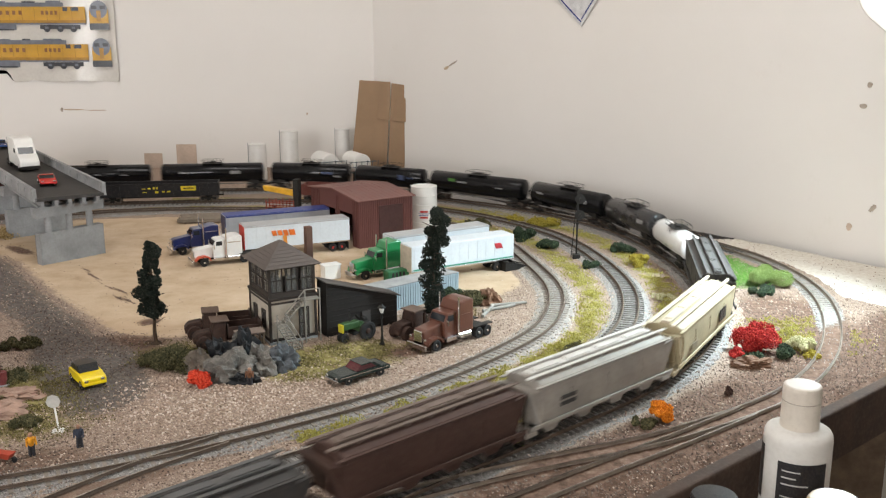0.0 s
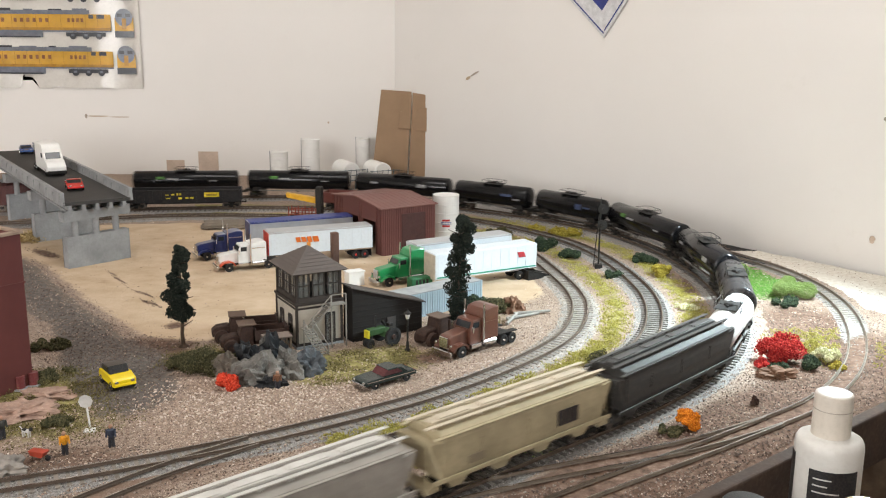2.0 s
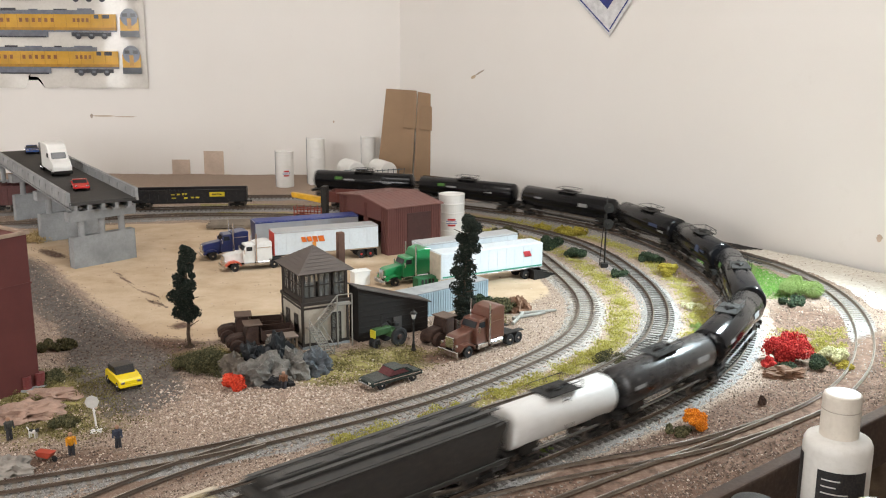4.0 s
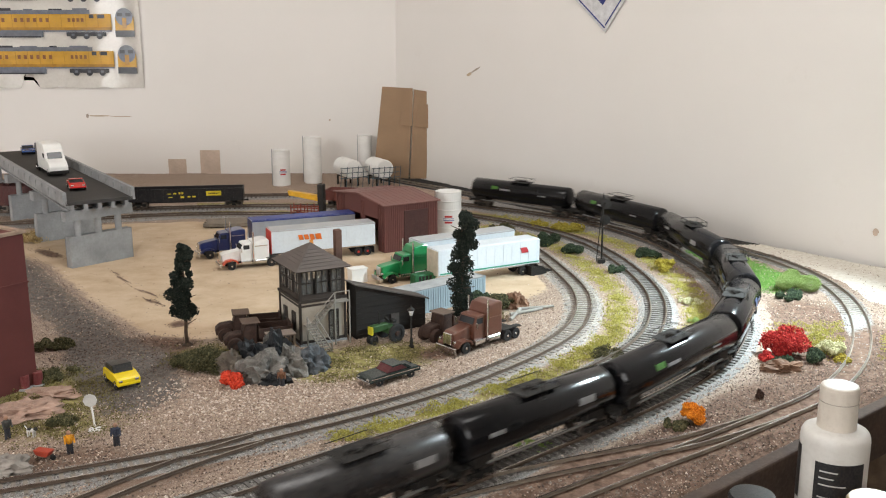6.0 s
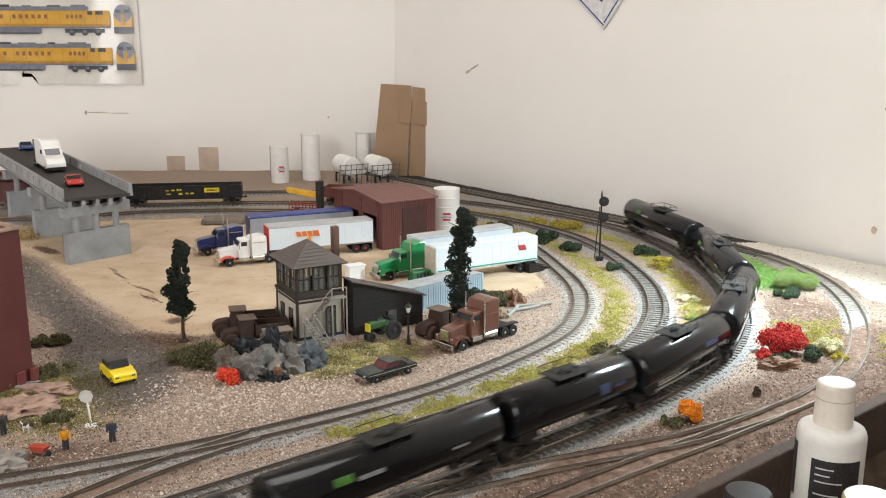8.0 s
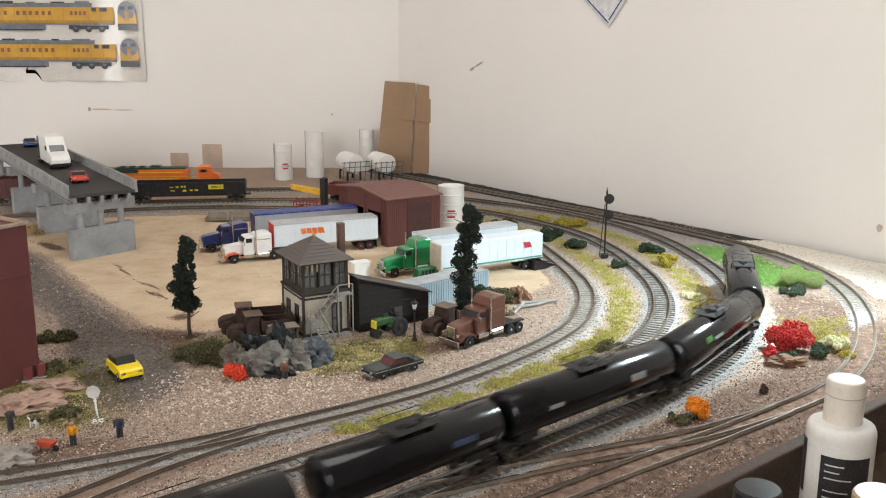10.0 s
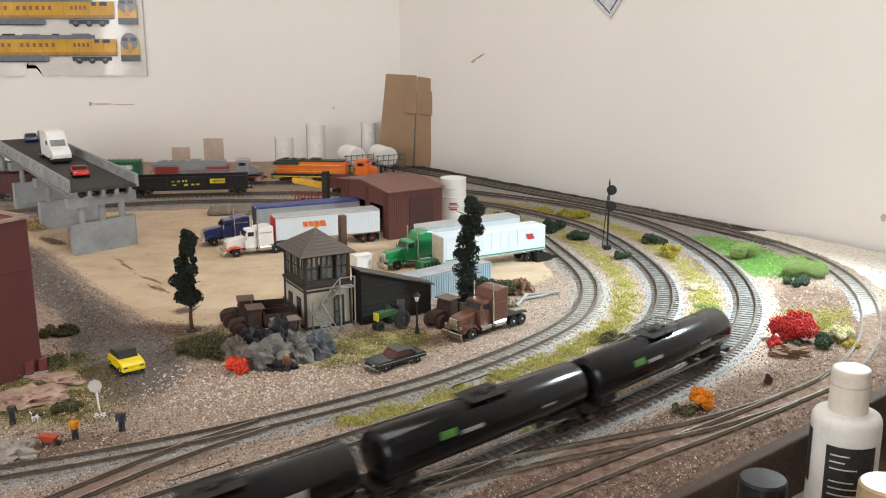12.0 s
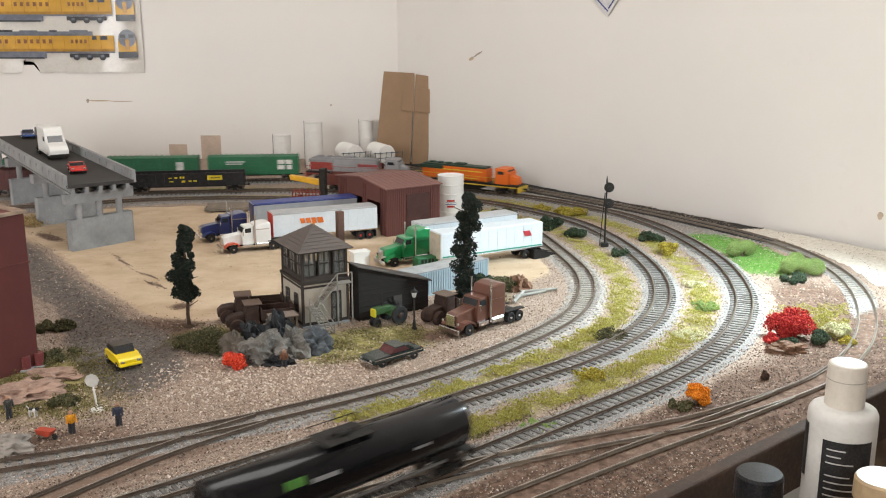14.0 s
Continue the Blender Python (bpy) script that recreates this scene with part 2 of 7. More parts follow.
# ---- track centre lines (plan, metres) ----
T_PTS = [(-1.9, 1.70), (-1.2, 1.735), (-0.587, 1.779), (-0.359, 1.805), (-0.253, 1.812), (-0.143, 1.79), (-0.046, 1.752), (0.016, 1.72), (0.067, 1.69),
         (0.115, 1.656), (0.162, 1.622), (0.205, 1.585), (0.244, 1.535), (0.282, 1.488), (0.313, 1.42), (0.336, 1.342), (0.349, 1.25), (0.354, 1.19),
         (0.352, 1.128), (0.343, 1.06), (0.332, 1.009), (0.307, 0.943), (0.28, 0.889), (0.255, 0.853), (0.223, 0.811), (0.206, 0.793),
         (0.175, 0.761), (0.146, 0.735), (0.12, 0.713), (0.094, 0.691), (0.059, 0.66), (-0.1, 0.52), (-0.3, 0.343), (-0.6, 0.08), (-1.2, -0.45)]
M_PTS = [(-1.5, 1.60), (-0.9, 1.625), (-0.541, 1.667), (-0.348, 1.695), (-0.237, 1.698), (-0.084, 1.668), (0.016, 1.625), (0.063, 1.593), (0.108, 1.555),
         (0.15, 1.506), (0.189, 1.453), (0.222, 1.388), (0.246, 1.29), (0.26, 1.169), (0.258, 1.102), (0.25, 1.047), (0.231, 0.978),
         (0.202, 0.919), (0.169, 0.874), (0.139, 0.839), (0.109, 0.811), (0.082, 0.79), (0.056, 0.769), (-0.08, 0.66), (-0.25, 0.525), (-0.7, 0.17)]
S_PTS = [(-1.3, 1.45), (-0.8, 1.50), (-0.518, 1.60), (-0.42, 1.619), (-0.276, 1.622), (-0.128, 1.594), (-0.022, 1.553), (0.059, 1.484), (0.1, 1.432),
         (0.135, 1.354), (0.157, 1.231), (0.168, 1.169), (0.172, 1.107), (0.165, 1.047), (0.148, 0.986), (0.127, 0.943), (0.092, 0.896),
         (0.062, 0.861), (0.034, 0.83), (0.0, 0.796), (-0.054, 0.754), (-0.102, 0.721), (-0.166, 0.681), (-0.24, 0.644), (-0.308, 0.613), (-0.6, 0.49)]
O_PTS = [(-0.16, 2.06), (-0.027, 1.914), (0.12, 1.742), (0.212, 1.64), (0.294, 1.548), (0.363, 1.453), (0.42, 1.366), (0.45, 1.315), (0.471, 1.258),
         (0.483, 1.195), (0.485, 1.125), (0.474, 1.05), (0.45, 0.972), (0.417, 0.898), (0.382, 0.841), (0.347, 0.797), (0.315, 0.766),
         (0.29, 0.747), (0.204, 0.692), (0.157, 0.672), (0.089, 0.645), (0.046, 0.625), (0.006, 0.605), (-0.08, 0.555), (-0.3, 0.40), (-0.6, 0.17)]
P_PTS = [(0.29, 0.747), (0.242, 0.711), (0.2, 0.679), (0.151, 0.646), (0.083, 0.596), (0.042, 0.564), (-0.1, 0.45), (-0.3, 0.28)]
B_PTS = [(-0.134, 0.700), (-0.164, 0.674), (-0.198, 0.643), (-0.227, 0.608), (-0.256, 0.57), (-0.34, 0.46), (-0.5, 0.27)]


def smooth_line(pts, step=0.004):
    p = np.array(pts, float)
    for _ in range(3):
        q = np.empty((2 * len(p), 2))
        q[0], q[-1] = p[0], p[-1]
        q[1:-1:2] = 0.75 * p[:-1] + 0.25 * p[1:]
        q[2::2] = 0.25 * p[:-1] + 0.75 * p[1:]
        p = q
    s = np.r_[0, np.cumsum(np.hypot(*np.diff(p, axis=0).T))]
    t = np.arange(0, s[-1], step)
    p = np.c_[np.interp(t, s, p[:, 0]), np.interp(t, s, p[:, 1])]
    k = 9
    pad = np.vstack([np.repeat(p[:1], k, 0), p, np.repeat(p[-1:], k, 0)])
    ker = np.ones(2 * k + 1) / (2 * k + 1)
    return np.c_[np.convolve(pad[:, 0], ker, "valid"), np.convolve(pad[:, 1], ker, "valid")]


LINES = {"T": smooth_line(T_PTS), "M": smooth_line(M_PTS), "S": smooth_line(S_PTS), "O": smooth_line(O_PTS), "P": smooth_line(P_PTS), "B": smooth_line(B_PTS)}
RAIL_TOP = 0.0068
GAUGE = 0.0172

# table: front edge through EDGE0 along EDGE_U, depth along EDGE_W
EDGE0 = np.array([0.129, 0.577])
EDGE_U = np.array([0.771, 0.637])
EDGE_W = np.array([-0.637, 0.771])
CORNER = np.array([-0.098, 2.12])
RIGHT_DIR = np.array([0.758, -0.92]) / np.hypot(0.758, 0.92)
RIGHT_N = np.array([-RIGHT_DIR[1], RIGHT_DIR[0]])


def near_line(pts, line):
    out = np.full(len(pts), 9.0)
    for a in range(0, len(line), 3):
        out = np.minimum(out, np.hypot(pts[:, 0] - line[a, 0], pts[:, 1] - line[a, 1]))
    return out


def inside(pts, poly):
    x, y = pts[:, 0], pts[:, 1]
    r = np.zeros(len(pts), bool)
    for (x0, y0), (x1, y1) in zip(poly, poly[1:] + poly[:1]):
        hit = ((y0 > y) != (y1 > y)) & (x < (x1 - x0) * (y - y0) / (y1 - y0 + 1e-12) + x0)
        r ^= hit
    return r


def blob(pts, cx, cy, rx, ry, deg=0.0):
    a = radians(deg)
    dx, dy = pts[:, 0] - cx, pts[:, 1] - cy
    u, v = dx * math.cos(a) + dy * math.sin(a), -dx * math.sin(a) + dy * math.cos(a)
    return np.clip(1.5 - np.hypot(u / rx, v / ry), 0, 1)


YARD = [(-1.4, 1.42), (-0.75, 1.45), (-0.536, 1.275), (-0.43, 1.12), (-0.313, 0.971), (-0.25, 0.95), (-0.15, 1.0), (-0.06, 1.02), (0.03, 1.08), (0.10, 1.10),
        (0.135, 1.15), (0.12, 1.27), (0.09, 1.38), (0.03, 1.46), (-0.05, 1.52), (-0.15, 1.555), (-0.28, 1.58), (-0.42, 1.575), (-0.55, 1.55), (-0.9, 1.45), (-1.4, 1.44)]
ROAD = [(-0.80, 1.50), (-0.56, 1.285), (-0.44, 1.11), (-0.325, 0.96), (-0.27, 0.91), (-0.225, 0.80), (-0.27, 0.735), (-0.31, 0.79), (-0.35, 0.85), (-0.42, 1.0),
        (-0.60, 1.2), (-1.0, 1.4)]


def soft_inside(pts, poly, w=0.012):
    acc = np.zeros(len(pts))
    offs = [(0, 0), (w, 0), (-w, 0), (0, w), (0, -w)]
    for ox, oy in offs:
        acc += inside(pts + np.array([ox, oy]), poly)
    return acc / len(offs)


def build_ground():
    du = dw = 0.005
    us, ws = np.arange(-1.45, 0.80, du), np.arange(0.0, 2.55, dw)
    U, Wm = np.meshgrid(us, ws)
    P = EDGE0 + U.reshape(-1, 1) * EDGE_U + Wm.reshape(-1, 1) * EDGE_W
    d = {k: near_line(P, v) for k, v in LINES.items()}
    dmin = np.min(list(d.values()), axis=0)
    z = np.zeros(len(P))
    z += 0.0030 * np.clip((0.024 - dmin) / 0.009, 0, 1)
    nz = np.array([noise.noise((x * 30, y * 30, 0)) + 0.5 * noise.noise((x * 110, y * 110, 3)) for x, y in P])
    z += np.where(dmin < 0.02, 0.0003, 0.0016) * nz
    dirt = soft_inside(P, YARD) * (dmin > 0.02)
    z *= 1 - 0.6 * dirt
    fine = np.array([noise.noise((x * 240, y * 240, 7)) for x, y in P])
    z += np.where(dirt > 0.5, 0.0, 0.0006) * fine
    z[np.abs(Wm.reshape(-1)) < 0.004] -= 0.002
    between_sm = np.clip(1 - np.abs(d["S"] - d["M"]) / 0.055, 0, 1) * (P[:, 1] > 0.70) * (P[:, 1] < 1.62) * (d["S"] > 0.018) * (P[:, 0] > -0.32)
    between_mt = np.clip(1 - np.abs(d["M"] - d["T"]) / 0.055, 0, 1) * (P[:, 1] > 0.66) * (P[:, 1] < 1.75) * (P[:, 0] > -0.45)
    grass = np.maximum.reduce([between_sm * 0.75, between_mt * 0.75, blob(P, -0.075, 0.885, 0.075, 0.045, 30), blob(P, -0.36, 0.80, 0.075, 0.06),
                               blob(P, -0.33, 0.74, 0.08, 0.05) * 0.6, blob(P, -0.235, 0.90, 0.05, 0.04) * 0.7, blob(P, 0.04, 1.03, 0.06, 0.03, 40) * 0.5,
                               blob(P, 0.41, 0.95, 0.06, 0.06) * 0.6, blob(P, -0.38, 1.66, 0.2, 0.012) * 0.7])
    front = (P - EDGE0) @ EDGE_W
    brown = np.maximum.reduce([np.clip((0.125 - front) / 0.05, 0, 1) * np.clip((d["T"] - 0.02) / 0.01, 0, 1) * 0.85 * (P[:, 0] > -0.6), blob(P, 0.33, 0.86, 0.03, 0.02) * 0.8, np.clip((0.035 - d["B"]) / 0.02, 0, 1) * 0.55 * (d["S"] > 0.02), blob(P, 0.33, 1.22, 0.012, 0.10, -8) * 0.6, blob(P, 0.405, 0.96, 0.075, 0.16, -8) * 0.9 * (d["T"] > 0.034), blob(P, -0.30, 0.90, 0.09, 0.05) * 0.6,
                               blob(P, 0.005, 0.915, 0.05, 0.02, 40) * 0.7, blob(P, -0.30, 0.935, 0.06, 0.03) * 0.8, blob(P, -0.29, 0.66, 0.08, 0.035, 20) * 0.6,
                               blob(P, -0.416, 1.207, 0.051, 0.0030, -57) * 0.75, blob(P, -0.361, 1.136, 0.031, 0.0035, -44) * 0.75, blob(P, -0.341, 1.095, 0.027, 0.0040, -43) * 0.75, blob(P, -0.286, 1.008, 0.015, 0.0120, 58) * 0.75, blob(P, -0.564, 1.343, 0.044, 0.0120, -43) * 0.75, blob(P, -0.356, 1.530, 0.024, 0.0060, 14) * 0.75])
    road = soft_inside(P, ROAD, 0.02)
    bed = np.clip((0.026 - np.min([d[k] for k in "TMS"], axis=0)) / 0.006, 0, 1)
    bed = np.maximum(bed, np.clip((0.02 - d["O"]) / 0.006, 0, 1) * (P[:, 1] > 0.84))
    bed = np.maximum(bed, ((d["T"] < 0.075) & (d["O"] < 0.09) & (P[:, 1] > 1.33)) * 0.9)
    bed = bed * (1 - 0.75 * np.clip((0.13 - front) / 0.04, 0, 1) * (d["T"] > 0.024))
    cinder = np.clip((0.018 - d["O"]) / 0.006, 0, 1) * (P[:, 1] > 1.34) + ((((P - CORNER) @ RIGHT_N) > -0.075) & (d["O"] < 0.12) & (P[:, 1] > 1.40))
    pale = np.clip((0.034 - d["S"]) / 0.01, 0, 1) * (P[:, 1] > 0.80) * (d["S"] > 0.012) * (P[:, 0] > 0.03)
    white = np.clip(((P - CORNER) @ RIGHT_N < 0) * 0 + ((P[:, 0] > 0.44) & (d["O"] > 0.03) & ((P - np.array([0.485, 1.125])) @ RIGHT_N > 0.0)), 0, 1)
    white = np.maximum(white * (P[:, 1] > 0.98), 0)
    nu, nw = len(us), len(ws)
    ok = (((P - CORNER) @ RIGHT_N) < 0.02) & (P[:, 1] < 2.14)
    idx = np.arange(len(P)).reshape(nw, nu)
    q = np.stack([idx[:-1, :-1], idx[:-1, 1:], idx[1:, 1:], idx[1:, :-1]], -1).reshape(-1, 4)
    q = q[ok[q].all(1)]
    me = mesh_np("ground", np.c_[P, z], q, GROUND)
    me.polygons.foreach_set("use_smooth", [True] * len(me.polygons))
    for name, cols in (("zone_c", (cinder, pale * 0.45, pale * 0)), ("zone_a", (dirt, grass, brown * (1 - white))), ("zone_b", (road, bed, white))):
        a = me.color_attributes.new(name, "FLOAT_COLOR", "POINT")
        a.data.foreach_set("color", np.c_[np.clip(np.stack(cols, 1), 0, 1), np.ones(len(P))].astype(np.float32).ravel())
    ob = tagged(new("ground", me), "scenic ground of ballast, tan dirt and turf on the layout table", "ground", kind="structure")
    return P, z, d, dirt, grass, brown * (1 - white), road, bed, white, dmin


FIELD = build_ground()


def build_room():
    def slab(name, a, b, z0, z1, thick, label):
        a, b = Vector((*a, 0)), Vector((*b, 0))
        d = (b - a)
        L = d.length
        ang = math.degrees(math.atan2(d.y, d.x))
        m = pose(a.x, a.y, 0, 0, 0, ang)
        ob = part(name, one_box((L / 2, thick / 2, (z0 + z1) / 2), (L, thick, z1 - z0), 0.0), WALL)
        ob.matrix_basis = m
        return tagged(ob, label, "wall", kind="structure")
    r_end = CORNER + RIGHT_DIR * 3.1
    slab("wall_east", r_end, CORNER, -0.95, 1.6, -0.1, "off-white painted plaster wall with scuffs")
    slab("wall_north", CORNER, (-2.3, 2.10), -0.95, 1.6, -0.1, "off-white painted plaster wall behind the layout")
    slab("wall_west", (-2.3, 2.10), (-2.3, -1.6), -0.95, 1.6, -0.1, "off-white painted plaster wall")
    bm = bmesh.new()
    L = 4.56
    for x0, x1, z0, z1 in ((0, WIN[0], -0.95, 1.6), (WIN[1], L, -0.95, 1.6), (WIN[0], WIN[1], -0.95, WIN[2]), (WIN[0], WIN[1], WIN[3], 1.6)):
        box(bm, ((x0 + x1) / 2, -0.05, (z0 + z1) / 2), (x1 - x0, 0.1, z1 - z0))
    south = part("wall_south", bm, WALL)
    south.matrix_basis = pose(-2.3, -1.6, 0, 0, 0, math.degrees(math.atan2(SOUTH_DIR.y, SOUTH_DIR.x)))
    tagged(south, "off-white painted plaster wall with a window", "wall", kind="structure")
    win = thing("window_1", south.matrix_basis.copy(), "white-framed window in the plaster wall, bright daylight outside", "window", kind="structure")
    fr = paint("window_frame_white", (0.75, 0.74, 0.71), 0.45)
    xm, zm = (WIN[0] + WIN[1]) / 2, (WIN[2] + WIN[3]) / 2
    for x in (WIN[0] + 0.02, xm, WIN[1] - 0.02):
        part("window_frame", one_box((x, -0.03, zm), (0.04, 0.05, WIN[3] - WIN[2]), 0.004), fr, win)
    for z in (WIN[2] + 0.02, WIN[3] - 0.02):
        part("window_frame", one_box((xm, -0.03, z), (WIN[1] - WIN[0] - 0.08, 0.046, 0.04), 0.004), fr, win)
    part("window_sill", one_box((xm, 0.035, WIN[2] - 0.015), (WIN[1] - WIN[0] + 0.1, 0.09, 0.03), 0.004), fr, win)
    m, nt, b = nodes_of("daylight_outside")
    b.inputs["Emission Color"].default_value = (0.92, 0.96, 1.0, 1)
    b.inputs["Emission Strength"].default_value = 4.0
    sky = part("backdrop", one_box((xm, -0.14, zm), (WIN[1] - WIN[0] + 0.3, 0.004, WIN[3] - WIN[2] + 0.3)), m)
    sky.matrix_basis = south.matrix_basis.copy()
    tagged(sky, "pale bright sky outside the window", "sky", kind="structure")
    fl = part("floor", one_box((0, 0.3, -0.975), (5.2, 4.6, 0.05)), WOOD)
    tagged(fl, "brown wooden room floor", "floor", kind="structure")
    ce = part("ceiling", one_box((0, 0.3, 1.63), (5.2, 4.6, 0.06)), WALL)
    tagged(ce, "plain off-white ceiling", "ceiling", kind="structure")
    # table frame under the scenery
    def uw(u, w, z):
        p = EDGE0 + u * EDGE_U + w * EDGE_W
        return Vector((p[0], p[1], z))
    t = thing("layout_table", pose(0, 0, 0), "dark brown wooden table that carries the model railway", "table")
    bm = bmesh.new()
    rot = pose(EDGE0[0], EDGE0[1], 0, 0, 0, math.degrees(math.atan2(EDGE_U[1], EDGE_U[0])))
    part("fascia", box(bm, (-0.3, -0.006, -0.0245), (2.2, 0.012, 0.049), 0.002, rot), paint("fascia_wood", (0.060, 0.036, 0.025), 0.85, 0, 0.4, 30.0), t, "dark stained fascia board")
    part("tabletop", one_box((-0.3, 0.76, -0.03), (2.2, 1.5, 0.03), 0.0, rot), WOOD, t)
    leg = part("leg", one_box((0, 0, -0.495), (0.07, 0.07, 0.9), 0.004), WOOD, t)
    leg.matrix_basis = Matrix.Translation(uw(-0.4, 0.08, 0))
    for u, w in ((0.5, 0.08), (-1.2, 0.1), (-0.5, 1.3)):
        again(leg, Matrix.Translation(uw(u, w, 0)))


build_room()


def build_track(key, label, side_mat=RAIL_SIDE):
    L = LINES[key]
    tan = np.gradient(L, axis=0)
    tan /= np.hypot(*tan.T)[:, None]
    nor = np.c_[-tan[:, 1], tan[:, 0]]
    tr = thing("track", pose(0, 0, 0), label, "track", "model railway tracks")
    for side in (-1, 1):
        c = L + nor * side * GAUGE / 2
        prof = [(-0.0011, 0.0042), (0.0011, 0.0042), (0.0011, 0.0048), (0.0004, 0.0050), (0.0004, 0.0060), (0.0006, 0.0062), (0.0006, RAIL_TOP), (-0.0006, RAIL_TOP), (-0.0006, 0.0062), (-0.0004, 0.0060), (-0.0004, 0.0050), (-0.0011, 0.0048)]
        V = np.concatenate([np.c_[c + nor * o, np.full(len(c), z)] for o, z in prof])
        n, k = len(c), len(prof)
        F = []
        for j in range(k):
            a, b = j * n, ((j + 1) % k) * n
            i = np.arange(n - 1)
            F.append(np.stack([a + i, a + i + 1, b + i + 1, b + i], 1))
        me = mesh_np("rail", V, np.concatenate(F), RAIL)
        me.materials.append(side_mat)
        mi = np.ones((k, n - 1), np.int32)
        mi[6] = 0
        me.polygons.foreach_set("material_index", mi.ravel())
        r = new("rail", me)
        r.parent = tr
    return tr, L, tan


TRACKS = [build_track("T", "dark-tied main line curving round the table, ballasted grey"),
          build_track("M", "second curved main line on grey ballast"),
          build_track("S", "inner siding track on pale ballast, rusty rails"),
          build_track("O", "outer track along the wall, rails worn bright", WORN_SIDE),
          build_track("P", "front yard track that leaves a turnout near the table edge", WORN_SIDE),
          build_track("B", "branch track leaving the siding at a turnout")]

# ---- rolling stock: x runs along the car towards its front, z = 0 is the rail top ----
WHEEL_STEEL = paint("wheel_steel", (0.16, 0.13, 0.11), 0.45, 0.6, 0.3, 200.0)


def truck_parts(car, x, wb=0.0105):
    bm = bmesh.new()
    for y in (-0.0105, 0.0105):
        box(bm, (x, y, 0.0058), (0.024, 0.0022, 0.003), 0.0006)
        box(bm, (x, y, 0.0045), (0.007, 0.0024, 0.0055), 0.0005)
        for dx in (-wb, wb):
            box(bm, (x + dx, y, 0.0052), (0.0048, 0.0026, 0.0046), 0.0005)
    box(bm, (x, 0, 0.0068), (0.005, 0.021, 0.0028), 0.0005)
    tr = part("bogie", bm, DARK, car)
    for dx in (-wb, wb):
        w = bmesh.new()
        for s in (-1, 1):
            rod(w, (x + dx, s * 0.0072, 0.0052), (x + dx, s * 0.0094, 0.0052), 0.0052, seg=14)
            rod(w, (x + dx, s * 0.0066, 0.0052), (x + dx, s * 0.0072, 0.0052), 0.0058, seg=14)
        rod(w, (x + dx, -0.007, 0.0052), (x + dx, 0.007, 0.0052), 0.0012, seg=6)
        part("wheelset", w, WHEEL_STEEL, tr)


def couplers(car, half):
    for s in (-1, 1):
        bm = bmesh.new()
        box(bm, (s * (half + 0.002), 0, 0.0095), (0.009, 0.0022, 0.0024), 0.0004)
        box(bm, (s * (half + 0.0062), 0.0008, 0.0095), (0.0034, 0.0042, 0.0036), 0.0008)
        part("coupler", bm, DARK, car)


def rail_frame(bm, x0, x1, y0, y1, z, h, r=0.00035, n=3):
    for y in (y0, y1):
        rod(bm, (x0, y, z + h), (x1, y, z + h), r, seg=5)
        for i in range(n):
            x = x0 + (x1 - x0) * i / (n - 1)
            rod(bm, (x, y, z), (x, y, z + h), r, seg=5)
    for x in (x0, x1):
        rod(bm, (x, y0, z + h), (x, y1, z + h), r, seg=5)


